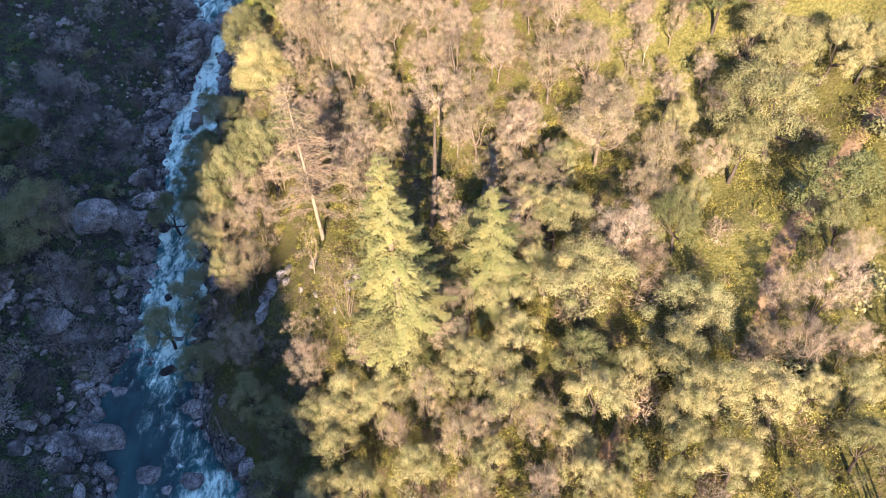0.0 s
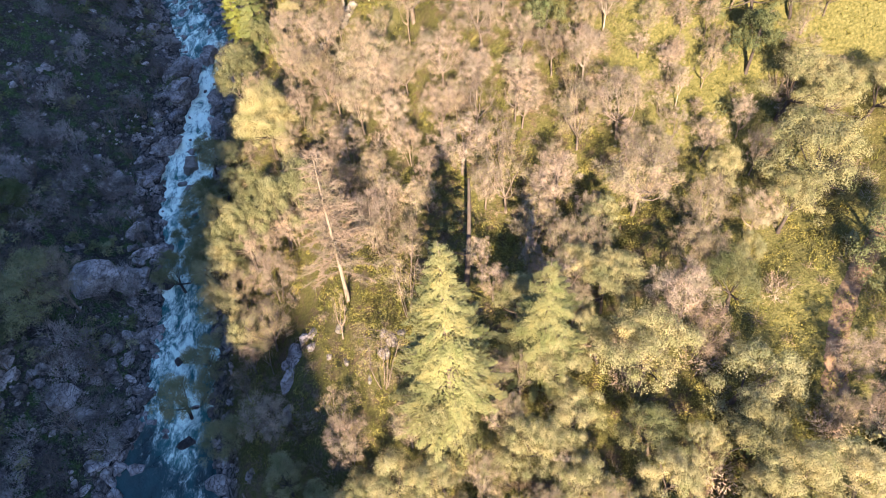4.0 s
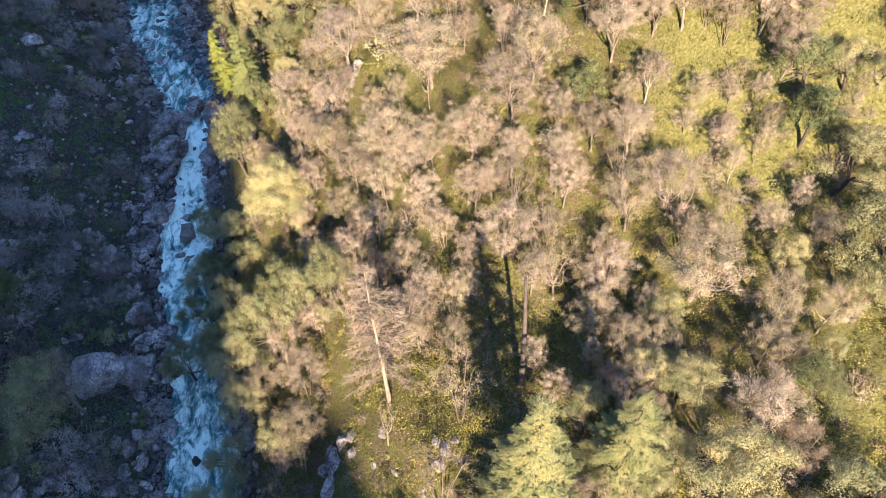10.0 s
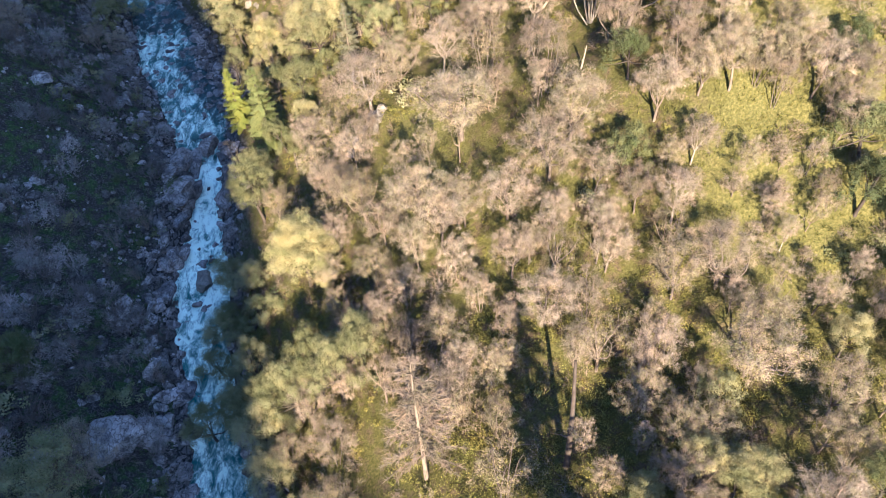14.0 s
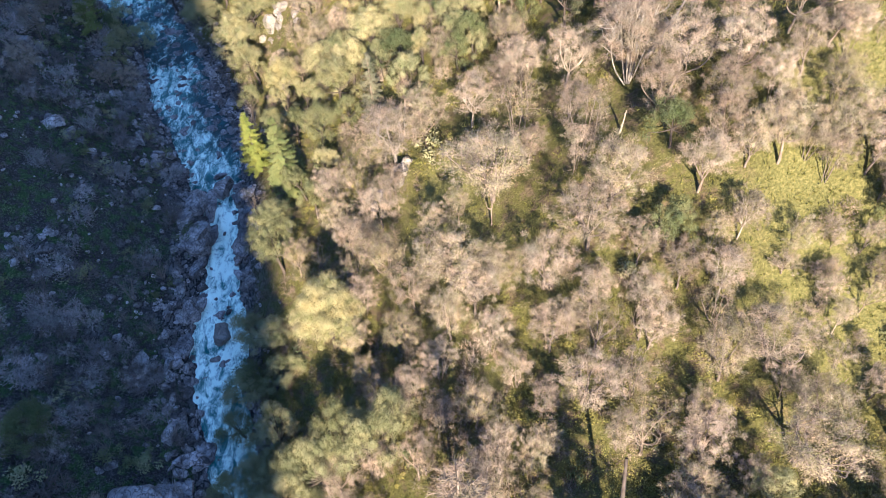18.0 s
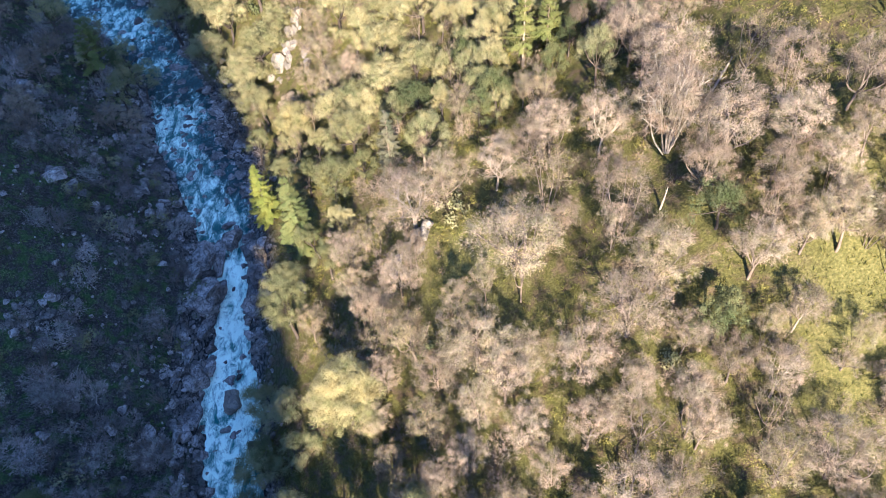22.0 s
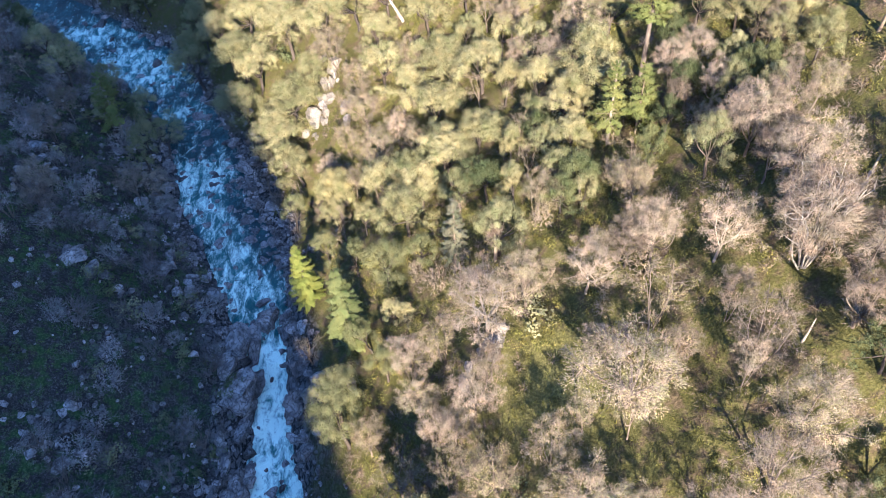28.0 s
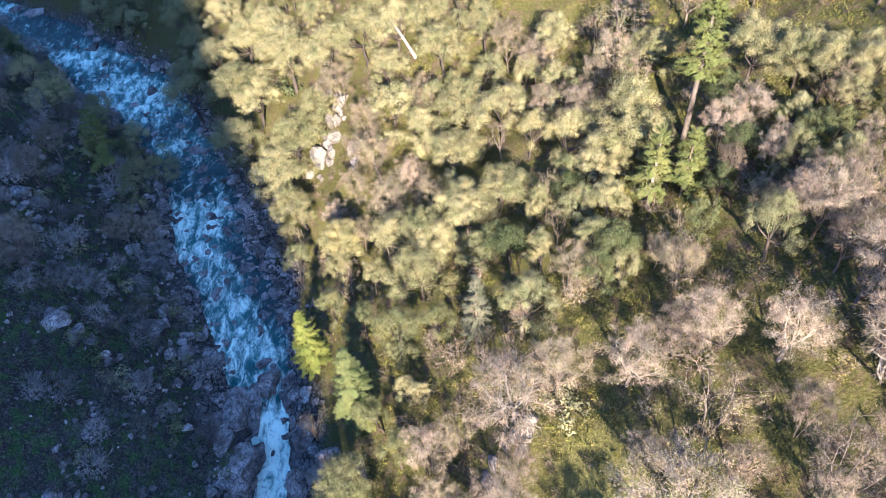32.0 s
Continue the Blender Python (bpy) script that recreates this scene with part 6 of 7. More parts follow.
while placed < 230:                      # the sunny bank
    y = prng.uniform(28, 250)
    l, r = banks(y)
    x = r + 3 + prng.uniform(0, 1) ** 0.8 * 95
    if x > 62 or (10 < x and 72 < y < 106 and prng.random() < 0.75):
        continue
    shrub("tan" if prng.random() < 0.8 else "green", x, y, prng.uniform(0.7, 1.6), prng.uniform(0.8, 1.3))
    placed += 1


placed = 0
while placed < 34:                       # thin saplings and low brush on the meadow
    x, y = prng.uniform(15, 44), prng.uniform(74, 106)
    r = prng.uniform(1.0, 2.0)
    tree("bare_small" if placed % 2 else "budding_small", x, y, 1.9 * r + 1.2, r)
    shrub("tan", prng.uniform(15, 44), prng.uniform(74, 106), prng.uniform(0.4, 0.9), 1.0)
    placed += 1


def scrub_mass(name, count, spot, twig, label, seed):
    """Low scrub that runs together, joined."""
    rng = np.random.default_rng(seed)
    s = Shape()
    for _ in range(count):
        x, y = spot(rng)
        k, n = rng.uniform(0.7, 1.8), 90
        d = unit(rng.normal(size=(n, 3)) * [1, 1, 0.6] + [0, 0, 0.35])
        base = np.array([x, y, ground_z(x, y)]) + d * rng.uniform(0.2, 0.75, (n, 1)) * k * [1, 1, 0.85]
        s.needles(base, unit(d + rng.normal(size=(n, 3)) * 0.7), rng.uniform(0.3, 0.9, n), np.full(n, 0.06), rng, 0.25, unit(d + rng.normal(size=(n, 3)) * 0.3))
    return tagged(new(name, s.mesh(name, twig)), label, "scrub", kind="stuff")


def shady_slope(rng):
    while True:
        y = rng.uniform(38, 300)
        x = banks(y)[0] - 2.5 - rng.uniform(0, 1) ** 1.2 * 85
        if wave_noise(x, y, 11, 71) > -0.45:
            return x, y


def sunny_slope(rng):
    while True:
        y = rng.uniform(26, 260)
        x = banks(y)[1] + 2.5 + rng.uniform(0, 110)
        if x < 75 and wave_noise(x, y, 9, 72) > -0.1 and not (12 < x and 72 < y < 106):
            return x, y


scrub_mass("shady_scrub", 3000, shady_slope, TWIG_GREY, "grey-brown scrub covering the shady slope", 1)
scrub_mass("sunny_scrub", 1700, sunny_slope, TWIG, "tan brush and saplings under the trees", 2)


def undergrowth(name, count, spot, leaf, label, seed, big=1):
    """Low leafy growth between the trunks, joined."""
    rng = np.random.default_rng(seed)
    s = Shape()
    for _ in range(count):
        x, y = spot(rng)
        k, n = rng.uniform(0.5, 1.5) * big, 100 if big == 1 else 180
        d = unit(rng.normal(size=(n, 3)) * [1, 1, 0.6] + [0, 0, 0.5])
        base = np.array([x, y, ground_z(x, y)]) + d * rng.uniform(0.5, 1.0, (n, 1)) * k * [1, 1, 0.7]
        s.leaves(base, unit(d + rng.normal(size=(n, 3)) * 0.2), 0.085, rng, 0.55)
    return tagged(new(name, s.mesh(name, leaf)), label, "undergrowth", kind="stuff")


def bramble_spot(rng):
    while True:
        x, y = rng.uniform(-42, 62), rng.uniform(28, 200)
        if x > banks(y)[1] + 6 and wave_noise(x, y, 8, 75) + 0.6 * wave_noise(x, y, 3.5, 76) > 0.12 and not (15 < x < 44 and 74 < y < 104):
            return x, y


LEAF_BRAMBLE = leaf_material("bramble_leaves", (0.116, 0.119, 0.032), (0.209, 0.191, 0.058))
# Leaves for the shaded bank: darker than the brambles, shade mixed into the colour.
LEAF_SHADED = leaf_material("shaded_leaves", (0.03, 0.048, 0.022), (0.11, 0.13, 0.07), 0.3)
undergrowth("shady_undergrowth", 2200, shady_slope, LEAF_SHADED, "low green bushes covering the shady slope, darkened for its shade", 10)
undergrowth("undergrowth", 2600, bramble_spot, LEAF_BRAMBLE, "yellow-green leafy undergrowth between bare trunks", 9)


def low_slope(rng):
    while True:
        x, y = rng.uniform(-22, 52), rng.uniform(26, 86)
        if wave_noise(x, y, 7, 77) > -0.2 and not (28 < x < 44 and 42 < y < 70) and not (14 < x and y > 73):
            return x, y


undergrowth("undergrowth", 800, low_slope, LEAF_BRAMBLE, "yellow-green leafy thickets under the trees", 12, 1.5)


def cobbles(name, count, spot, size, material, label, seed):
    """Loose stones, joined."""
    rng = np.random.default_rng(seed)
    forms = []
    for q in range(6):
        me = rock_mesh(300 + q, material, 8, 0.05, 0.42, 0.72, 2 if size > 0.6 else 1, 0.10)
        forms.append((np.array([v.co[:] for v in me.vertices]), np.array([p.vertices[:] for p in me.polygons])))
        bpy.data.meshes.remove(me)
    s = Shape()
    for _ in range(count):
        x, y = spot(rng)
        k = size * min(rng.lognormal(0, 0.5), 2.6)
        sc = k * np.array([rng.uniform(0.8, 1.5), rng.uniform(0.7, 1.2), rng.uniform(0.45, 0.8)])
        a = rng.uniform(0, 6.28)
        tv, tf = forms[int(rng.integers(0, 6))]
        v = tv * sc
        v = np.stack([v[:, 0] * math.cos(a) - v[:, 1] * math.sin(a), v[:, 0] * math.sin(a) + v[:, 1] * math.cos(a), v[:, 2]], 1)
        s.add(v + [x, y, max(ground_z(x, y), float(water_level(y)) - 0.15) + 0.1 * k], tf)
    return tagged(new(name, s.mesh(name, material)), label, "stones", kind="stuff")


def along_left(rng):
    y = rng.uniform(40, 280)
    return banks(y)[0] - abs(rng.normal()) * 3.2 + 0.4, y


def above_left(rng):
    y = rng.uniform(40, 280)
    return banks(y)[0] - 2 - abs(rng.normal()) * 9, y


def along_right(rng):
    y = rng.uniform(40, 280)
    return banks(y)[1] + abs(rng.normal()) * 2.4 - 0.3, y


def in_river(rng):
    y = rng.uniform(150, 275) if rng.random() < 0.8 else rng.uniform(60, 150)
    l, r = banks(y)
    return l + (r - l) * rng.uniform(0.05, 0.97), y


def on_bar(rng):
    y = rng.normal() * 13 + 189
    return banks(y)[1] + rng.uniform(-0.5, 1) * 8 * math.exp(-((y - 190) / 17) ** 2), y


def on_scree(rng):
    while True:
        y = rng.uniform(45, 260)
        x = banks(y)[0] - 2 - abs(rng.normal()) * 22
        if wave_noise(x, y, 8, 51) > 0.15:
            return x, y


def on_outcrop(rng):
    while True:
        y = rng.uniform(45, 270)
        x = banks(y)[0] - 4 - rng.uniform(0, 60)
        if wave_noise(x, y, 12, 53) > 0.5:
            return x, y


cobbles("bank_stones", 900, along_left, 0.42, ROCK_GREY, "grey stones and rubble along the water", 1)
cobbles("bank_stones", 650, along_right, 0.42, ROCK_GREY, "grey stones and rubble along the water", 2)
cobbles("gravel_bar", 700, on_bar, 0.40, ROCK_GREY, "gravel bar of grey stones beside the rapids", 3)
cobbles("bedrock", 420, along_left, 0.85, ROCK_GREY, "broken angular blocks of dark bedrock on the bank", 5)
cobbles("bedrock", 260, above_left, 0.7, ROCK_GREY, "broken angular blocks of dark bedrock on the bank", 7)
cobbles("bedrock", 240, along_right, 0.8, ROCK_GREY, "broken angular blocks of dark bedrock on the bank", 6)
cobbles("river_rocks", 150, in_river, 0.8, ROCK_GREY, "dark wet rocks breaking the rapids", 8)
cobbles("outcrop", 420, on_outcrop, 0.95, ROCK_GREY, "weathered rock outcrops among scrub on the shady slope", 11)
cobbles("scree", 1100, on_scree, 0.42, ROCK_GREY, "scattered weathered stones among scrub", 4)


def tufts(name, count, spot, size, material, label, seed):
    """Grass: short bent blades in tufts, joined."""
    rng = np.random.default_rng(seed)
    at = np.array([spot(rng) for _ in range(count)])
    z = land(at[:, 0], at[:, 1]) + rough(at[:, 0], at[:, 1])
    k = 5
    base = np.repeat(np.column_stack([at, z]), k, 0) + rng.normal(size=(count * k, 3)) * [0.2, 0.2, 0]
    way = unit(rng.normal(size=(count * k, 3)) * 0.5 + [0, 0, 1])
    s = Shape()
    s.needles(base, way, size * rng.uniform(0.5, 1.3, count * k), np.full(count * k, 0.11), rng, 0.3)
    return tagged(new(name, s.mesh(name, material)), label, "grass", kind="stuff")


def sunny_grass(rng):
    while True:
        y = rng.uniform(26, 230)
        x = banks(y)[1] + 3 + rng.uniform(0, 105)
        if x < 70 and (wave_noise(x, y, 6, 61) + 0.5 * wave_noise(x, y, 2.5, 62) > -0.05 or (10 < x and 72 < y < 106)):
            return x, y


def shady_grass(rng):
    while True:
        y = rng.uniform(40, 270)
        x = banks(y)[0] - 2 - rng.uniform(0, 70)
        if wave_noise(x, y, 7, 63) > 0.0:
            return x, y


# Dimmer copy of the sunny blades; the slope's shade is part of this colour.
GRASS_SHADED = leaf_material("shade_grass", (0.045, 0.08, 0.02), (0.085, 0.12, 0.035), 0.3)
tufts("hillside_grass", 22000, sunny_grass, 0.5, GRASS_BLADE, "yellow-green winter grass on the sunny slope", 1)
tufts("bank_grass", 9000, shady_grass, 0.45, GRASS_SHADED, "green grass on the shady slope, darkened for its shade", 2)

# ---- rocks ----
placed = 0
while placed < 34:                       # boulders breaking the rapids
    y = prng.normal() * 12 + 192 if placed < 22 else prng.uniform(60, 250)
    l, r = banks(y)
    u = prng.uniform(0.08, 0.95)
    rock(l + u * (r - l), y, prng.uniform(0.45, 1.15), 1.2, 0.9, 0.9, grey)
    placed += 1
placed = 0
while placed < 26:                       # crag on the sunny slope
    v = prng.uniform(0, 1)
    rock(-40.0 - 6.0 * v + prng.normal() * 1.3, 204.5 - 9.5 * v + prng.normal() * 1.2, prng.uniform(0.6, 1.5), prng.uniform(0.7, 1.2), prng.uniform(0.7, 1.2), prng.uniform(0.8, 1.4), pale if prng.random() < 0.7 else grey)
    placed += 1
placed = 0
while placed < 60:                      # broken blocks along both banks
    y = prng.uniform(58, 165) if placed < 42 else prng.uniform(165, 270)
    l, r = banks(y)
    left_side = prng.random() < 0.65
    x = l - abs(prng.normal()) * 3.2 if left_side else r + 7 * float(hump(y, 190, 17)) + abs(prng.normal()) * 2.4
    rock(x, y, prng.uniform(0.5, 1.7), prng.uniform(0.7, 1.3), prng.uniform(0.7, 1.4), prng.uniform(0.6, 0.95), blocks)
    placed += 1
rock(-63.4, 151.0, 3.62, 0.8, 1.3, 0.6, blocks)
rock(-62.0, 140.9, 4.06, 1.0, 1.0, 0.7, blocks)
rock(-57.9, 158.2, 2.41, 1.0, 1.0, 0.9, blocks)
rock(-54.7, 157.2, 1.73, 0.7, 1.6, 0.9, blocks)
rock(-52.0, 146.9, 2.86, 1.0, 1.1, 0.9, blocks)
rock(-52.3, 138.5, 2.76, 1.0, 1.1, 0.8, blocks)
rock(-65.7, 168.0, 1.16, 1.0, 1.0, 0.9, blocks)
rock(-56.4, 171.7, 1.63, 1.0, 1.0, 0.8, blocks)
rock(-61.4, 128.0, 2.62, 1.0, 1.0, 0.8, blocks)
rock(-63.0, 118.7, 2.72, 0.9, 1.3, 0.6, blocks)
rock(-55.6, 127.3, 0.86, 1.0, 1.0, 0.8, blocks)
rock(-54.5, 50.8, 3.96, 1.6, 0.75, 0.7, grey)
rock(-56.2, 64.2, 1.80, 1.3, 0.9, 0.7, grey)
rock(-54.1, 58.0, 1.41, 1.4, 0.8, 0.5, grey)
rock(-45.9, 44.7, 1.96, 1.3, 0.9, 0.8, grey)
rock(-40.0, 44.0, 1.76, 1.1, 1.0, 0.8, grey)
rock(-42.8, 42.6, 1.12, 1.0, 1.0, 0.7, grey)
rock(-65.2, 67.9, 3.50, 1.1, 1.0, 0.7, grey)
rock(-62.1, 65.8, 2.00, 1.2, 0.8, 0.7, grey)
rock(-68.0, 69.0, 1.11, 1.0, 1.0, 0.7, grey)
rock(-62.0, 91.1, 3.66, 1.1, 1.0, 0.8, grey)
rock(-60.0, 90.7, 2.03, 1.3, 0.8, 0.6, grey)
rock(-29.1, 66.8, 1.87, 0.8, 1.3, 0.8, grey)
rock(-29.8, 63.3, 1.85, 0.7, 1.4, 0.9, grey)
rock(-30.1, 59.0, 1.52, 0.8, 1.3, 0.9, grey)
rock(-27.8, 68.2, 1.40, 1.0, 1.0, 0.8, grey)
rock(-26.3, 68.2, 1.08, 1.0, 1.0, 0.8, grey)
rock(-32.8, 46.4, 1.69, 0.9, 1.3, 0.9, grey)
rock(-31.3, 44.5, 1.82, 1.0, 1.2, 0.8, grey)
rock(-29.2, 41.5, 1.19, 1.0, 1.0, 0.8, grey)
rock(-34.6, 43.1, 0.78, 1.0, 1.0, 0.8, grey)
rock(-36.3, 54.3, 0.95, 0.7, 1.5, 0.8, grey)
rock(-58.3, 55.5, 0.97, 1.0, 1.0, 0.7, grey)
rock(-59.0, 53.0, 1.05, 1.0, 1.0, 0.7, grey)
rock(-59.4, 57.4, 0.89, 1.0, 1.0, 0.7, grey)
rock(-59.4, 51.1, 1.04, 1.0, 1.0, 0.7, grey)
rock(-57.8, 48.2, 1.02, 1.0, 1.0, 0.7, grey)
rock(-54.5, 45.0, 1.00, 1.0, 1.0, 0.7, grey)
rock(-57.7, 45.1, 0.83, 1.0, 1.0, 0.7, grey)
rock(-60.9, 55.2, 0.79, 1.0, 1.0, 0.7, grey)
rock(-57.1, 53.6, 0.70, 1.0, 1.0, 0.7, grey)
rock(-56.5, 84.8, 1.58, 1.0, 1.3, 0.7, grey)
rock(-56.9, 90.1, 1.21, 1.0, 1.0, 0.7, grey)
rock(-61.9, 78.6, 1.35, 1.0, 1.0, 0.7, grey)
rock(-60.4, 74.4, 1.32, 1.0, 1.2, 0.7, grey)
rock(-22.1, 66.2, 0.96, 0.9, 1.2, 0.9, pale)
rock(-21.2, 61.1, 0.71, 0.9, 1.2, 0.9, pale)
rock(-18.1, 57.6, 0.62, 0.8, 1.4, 1.0, pale)
rock(-23.7, 63.1, 0.59, 1.0, 1.0, 0.8, grey)
rock(-22.0, 66.9, 0.80, 1.0, 1.0, 0.9, pale)
rock(-15.0, 61.0, 1.37, 1.0, 0.9, 0.9, grey)
rock(-13.8, 62.0, 0.81, 1.0, 1.0, 0.9, grey)
rock(-15.9, 59.7, 1.12, 1.0, 1.0, 0.9, grey)
rock(-13.3, 59.6, 0.74, 1.0, 1.0, 0.9, grey)
rock(-15.9, 62.3, 0.88, 1.0, 1.0, 0.9, grey)
rock(-29.1, 65.9, 1.54, 1.2, 1.0, 0.9, grey)
rock(-26.3, 65.8, 0.96, 1.0, 1.0, 0.8, grey)
rock(-30.8, 65.8, 1.14, 1.0, 1.0, 0.8, grey)
rock(-66.4, 89.1, 6.20, 1.1, 0.8, 0.7, grey)
rock(-77.8, 118.2, 1.02, 1.0, 1.0, 0.7, grey)
rock(-83.1, 127.6, 1.91, 1.3, 0.8, 0.6, grey)
rock(-60.1, 92.4, 1.98, 1.4, 0.8, 0.6, grey)
rock(-57.8, 92.0, 1.08, 1.0, 1.0, 0.8, grey)
rock(-62.7, 98.0, 0.92, 1.0, 1.0, 0.7, grey)
rock(-64.5, 74.2, 1.67, 0.8, 1.3, 0.7, grey)
rock(-60.7, 77.1, 1.35, 1.0, 1.0, 0.7, grey)
rock(-56.7, 99.2, 1.31, 0.9, 1.3, 0.8, grey)
rock(-55.3, 97.9, 0.93, 1.0, 1.0, 0.8, grey)
rock(-54.9, 80.4, 0.86, 1.0, 1.0, 0.8, grey)
rock(-54.6, 82.2, 0.87, 1.0, 1.0, 0.8, grey)
rock(-59.4, 101.7, 1.32, 1.0, 1.0, 0.7, grey)
rock(-56.5, 120.8, 2.73, 1.15, 1.0, 1.25, pale)
rock(-62.2, 127.0, 2.51, 0.8, 1.4, 0.7, grey)
rock(-63.8, 130.5, 1.91, 0.8, 1.4, 0.7, grey)
rock(-60.7, 130.3, 1.48, 0.8, 1.4, 0.7, grey)
rock(-58.3, 158.3, 3.37, 0.9, 1.1, 0.9, grey)
rock(-55.0, 154.8, 1.88, 0.8, 1.5, 0.8, grey)
rock(-60.5, 152.4, 3.05, 0.7, 1.8, 0.6, grey)
rock(-60.2, 145.3, 2.72, 0.8, 1.3, 0.7, grey)
rock(-60.8, 140.2, 2.21, 0.8, 1.3, 0.7, grey)
rock(-61.9, 135.5, 2.17, 0.8, 1.3, 0.7, grey)
rock(-52.9, 142.8, 1.76, 0.8, 1.5, 0.8, grey)
rock(-51.7, 132.8, 1.26, 1.0, 1.3, 0.8, grey)
rock(-58.1, 129.5, 0.74, 1.0, 1.0, 0.8, grey)
rock(-51.7, 146.5, 1.78, 0.7, 1.4, 0.9, grey)
rock(-49.1, 134.8, 1.46, 1.0, 1.0, 0.8, grey)
rock(-48.1, 117.3, 1.35, 1.0, 1.0, 0.8, grey)
rock(-63.1, 153.1, 3.98, 0.8, 1.3, 0.6, grey)
rock(-61.8, 142.6, 3.95, 0.9, 1.2, 0.6, grey)
rock(-64.2, 146.4, 2.95, 0.8, 1.3, 0.6, grey)
rock(-59.1, 172.3, 0.88, 1.0, 1.0, 0.8, grey)
rock(-51.2, 146.4, 3.06, 0.9, 1.3, 0.8, grey)
rock(-47.0, 140.1, 2.89, 1.1, 0.9, 0.8, grey)
rock(-42.7, 136.5, 1.70, 0.6, 1.6, 0.9, grey)
rock(-50.0, 138.6, 2.46, 1.2, 0.9, 0.7, pale)
rock(-54.4, 140.8, 1.70, 0.7, 1.4, 0.7, grey)
rock(-54.3, 158.5, 1.82, 0.7, 1.6, 0.9, grey)
rock(-58.3, 158.2, 2.76, 0.9, 1.1, 0.9, grey)
rock(-62.9, 184.6, 2.49, 1.2, 0.8, 0.5, grey)
rock(-66.5, 188.6, 1.27, 1.0, 1.0, 0.6, grey)
rock(-57.6, 177.9, 1.60, 0.8, 1.2, 0.6, grey)
rock(-53.1, 172.7, 1.35, 1.4, 0.8, 0.8, grey)
rock(-48.8, 169.9, 1.11, 1.0, 1.0, 0.8, grey)
rock(-49.6, 168.1, 0.74, 1.0, 1.0, 0.8, grey)
rock(-56.0, 170.5, 1.16, 1.0, 1.0, 0.8, grey)
rock(-65.5, 167.9, 0.97, 0.8, 1.2, 0.8, grey)
rock(-65.2, 164.2, 0.86, 1.0, 1.0, 0.8, grey)
rock(-64.6, 161.8, 0.75, 1.0, 1.0, 0.7, grey)
rock(-51.1, 152.8, 1.39, 1.0, 1.4, 0.8, grey)
rock(-74.0, 206.1, 0.93, 1.0, 1.0, 0.8, grey)
rock(-72.0, 203.0, 1.14, 1.0, 1.0, 0.8, grey)
rock(-75.7, 205.4, 1.05, 1.0, 1.0, 0.8, grey)
rock(-70.8, 200.4, 1.01, 1.0, 1.0, 0.8, grey)
rock(-77.6, 201.7, 0.92, 1.0, 1.0, 0.8, grey)
rock(-68.2, 198.8, 0.78, 1.0, 1.0, 0.8, grey)
rock(-66.4, 196.8, 0.88, 1.0, 1.0, 0.8, grey)
rock(-73.6, 208.9, 0.71, 1.0, 1.0, 0.8, grey)
rock(-79.8, 230.2, 1.69, 1.3, 0.8, 0.7, grey)
rock(-91.5, 240.6, 1.66, 1.3, 0.8, 0.7, grey)
rock(-95.4, 242.3, 1.12, 1.0, 1.0, 0.7, grey)
rock(-85.4, 228.9, 1.18, 1.0, 1.0, 0.7, grey)
rock(-76.8, 218.5, 0.99, 1.2, 0.8, 0.5, grey)
rock(-78.0, 217.8, 0.86, 1.0, 1.0, 0.5, grey)
rock(-82.8, 234.1, 0.93, 1.0, 1.0, 0.7, grey)
rock(-73.2, 220.6, 1.48, 0.8, 1.5, 0.6, grey)
rock(-77.1, 229.2, 0.77, 1.0, 1.0, 0.7, grey)
rock(-61.9, 203.6, 0.79, 1.0, 1.0, 0.7, grey)
rock(-64.6, 195.7, 0.88, 1.0, 1.0, 0.7, grey)
rock(-61.1, 192.0, 0.75, 1.0, 1.0, 0.7, grey)
rock(-64.4, 204.6, 0.68, 1.0, 1.0, 0.7, grey)
rock(-66.9, 208.5, 0.70, 1.0, 1.0, 0.7, grey)
rock(-63.0, 197.0, 0.66, 1.0, 1.0, 0.7, grey)
rock(-59.5, 195.5, 0.65, 1.0, 1.0, 0.7, grey)
rock(-57.7, 190.5, 0.74, 1.0, 1.0, 0.7, grey)
rock(-65.4, 201.5, 0.67, 1.0, 1.0, 0.7, grey)
rock(-86.3, 163.5, 2.72, 1.2, 1.0, 0.7, grey)
rock(-87.4, 164.2, 1.45, 1.0, 1.0, 0.8, grey)
rock(-84.1, 161.6, 1.80, 1.0, 1.2, 0.7, grey)
rock(-82.2, 161.4, 1.62, 1.0, 1.0, 0.7, grey)
rock(-75.9, 167.5, 2.65, 1.2, 0.9, 0.7, grey)
rock(-74.8, 169.6, 1.34, 1.0, 1.0, 0.8, grey)
rock(-77.7, 167.2, 1.13, 1.0, 1.0, 0.7, grey)
rock(-86.3, 152.8, 0.86, 1.4, 0.8, 0.6, grey)
rock(-79.7, 157.9, 1.07, 1.0, 1.0, 0.7, grey)
rock(-86.4, 166.2, 0.92, 1.0, 1.0, 0.7, grey)
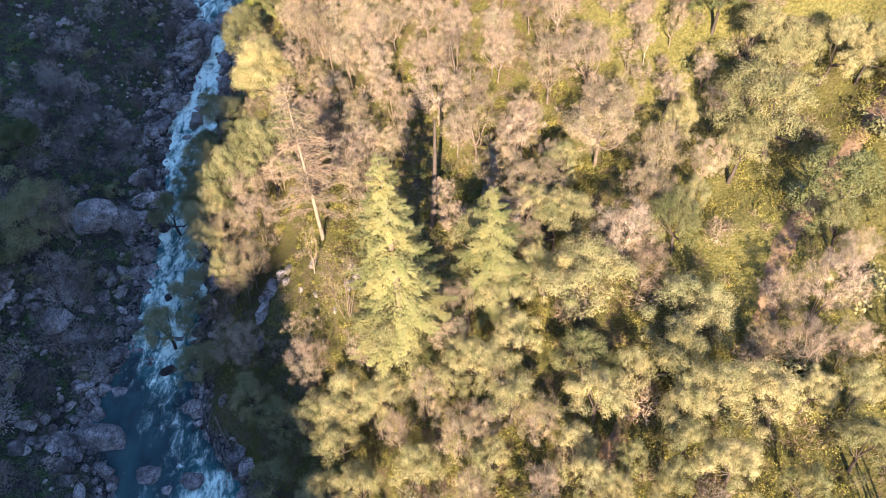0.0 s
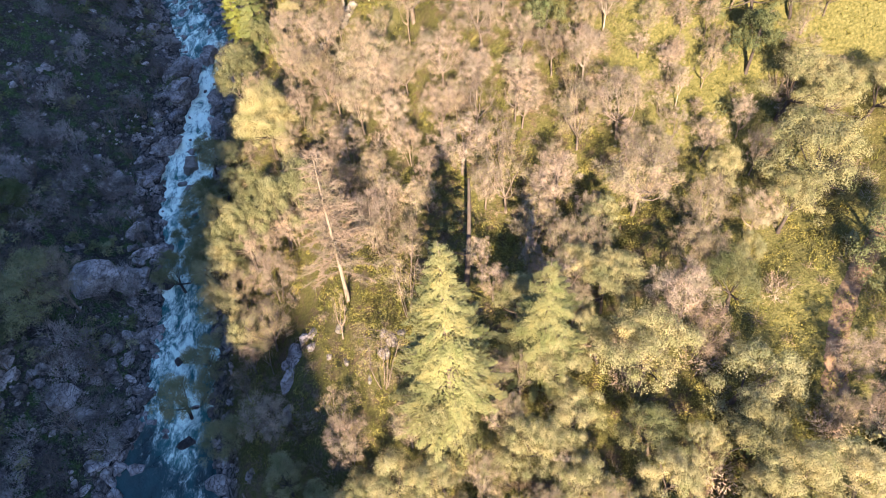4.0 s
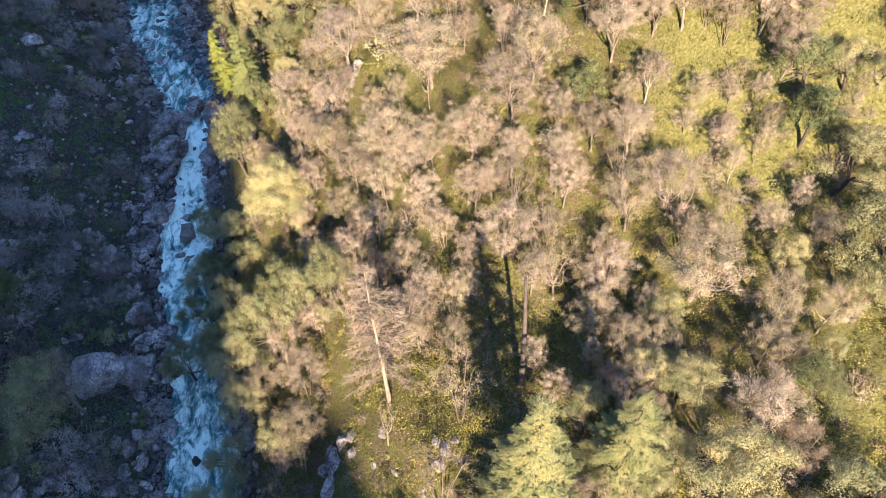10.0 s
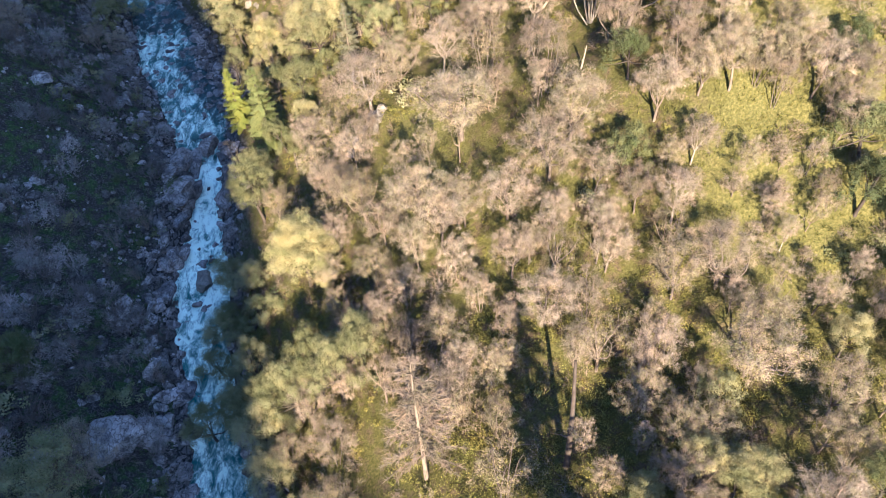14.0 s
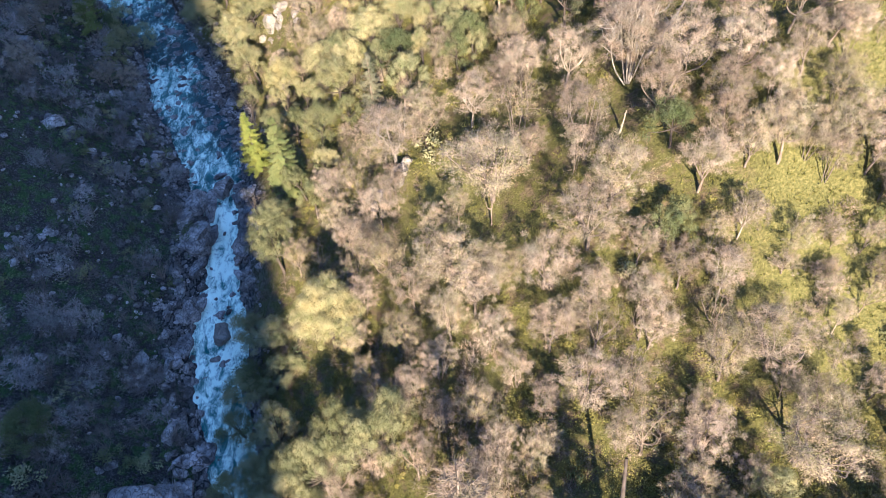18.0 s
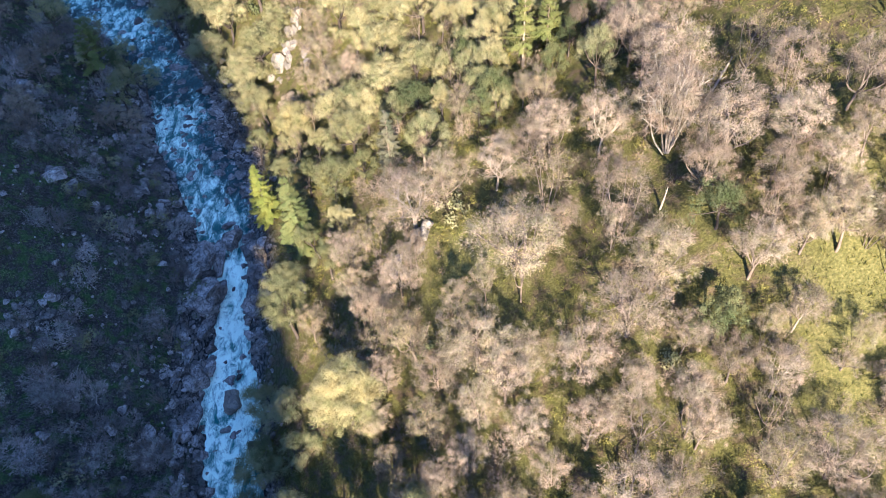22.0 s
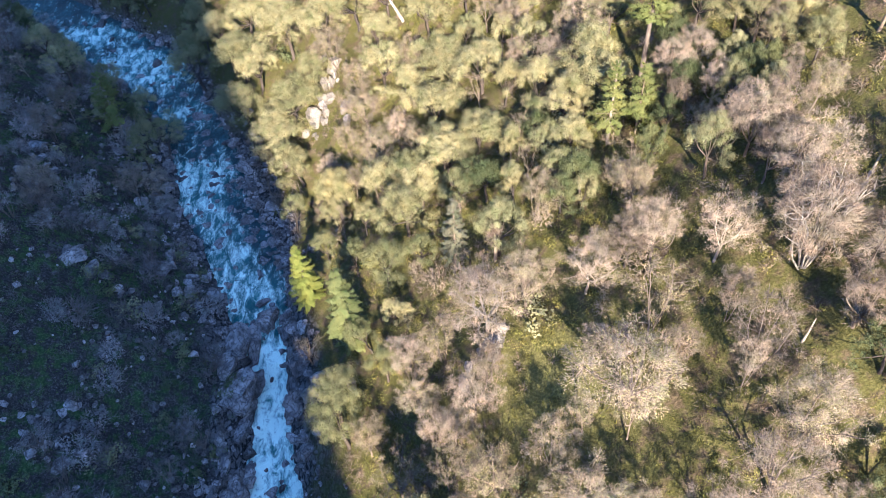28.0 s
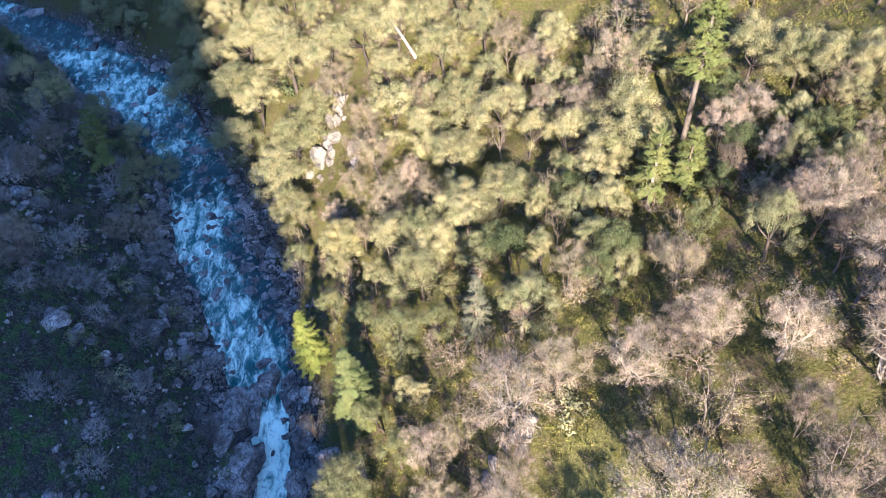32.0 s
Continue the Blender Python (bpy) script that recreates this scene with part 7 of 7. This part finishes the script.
rock(-98.7, 192.5, 2.79, 1.5, 0.7, 0.6, grey)
rock(-96.0, 193.1, 1.72, 1.3, 0.8, 0.6, grey)
rock(-125.4, 289.0, 3.15, 1.5, 0.7, 0.6, grey)
rock(-131.8, 292.6, 2.51, 1.4, 0.8, 0.6, grey)
rock(-108.0, 275.1, 2.27, 1.3, 0.8, 0.6, grey)
rock(-105.3, 271.9, 1.60, 1.0, 1.0, 0.7, grey)
rock(-93.9, 259.3, 1.50, 1.0, 1.0, 0.7, grey)
rock(-79.7, 144.4, 0.74, 1.0, 1.0, 0.6, grey)
rock(-81.2, 140.8, 0.65, 1.0, 1.0, 0.6, grey)
rock(-72.4, 138.9, 0.66, 1.0, 1.0, 0.6, grey)
rock(-75.1, 145.6, 0.67, 1.0, 1.0, 0.6, grey)
rock(-73.1, 163.4, 0.84, 1.0, 1.0, 0.6, grey)
rock(-21.4, 130.0, 2.48, 0.95, 1.1, 0.85, pale)
rock(-20.4, 130.7, 1.56, 1.2, 1.0, 0.9, pale)
rock(-23.5, 129.3, 1.05, 1.0, 1.0, 0.8, pale)
rock(-21.8, 128.2, 1.56, 0.8, 1.2, 1.1, pale)
rock(-25.3, 128.6, 1.20, 0.8, 1.5, 0.9, grey)
rock(-26.3, 127.1, 1.34, 0.8, 1.4, 0.9, grey)
rock(-40.1, 204.1, 2.44, 1.3, 0.8, 1.0, pale)
rock(-42.7, 208.1, 1.25, 1.0, 1.0, 1.0, pale)
rock(-42.9, 202.7, 1.64, 0.8, 1.3, 1.0, pale)
rock(-44.4, 201.4, 1.44, 0.8, 1.3, 1.0, pale)
rock(-46.2, 198.2, 2.67, 0.9, 1.2, 1.2, pale)
rock(-48.3, 197.3, 1.45, 1.0, 1.0, 1.0, pale)
rock(-39.1, 194.4, 1.57, 0.8, 1.3, 1.2, grey)
rock(-39.2, 191.2, 1.55, 0.8, 1.3, 1.2, grey)
rock(-43.9, 196.3, 1.21, 0.8, 1.3, 1.0, pale)
rock(-46.5, 200.8, 1.24, 1.0, 1.0, 1.0, pale)
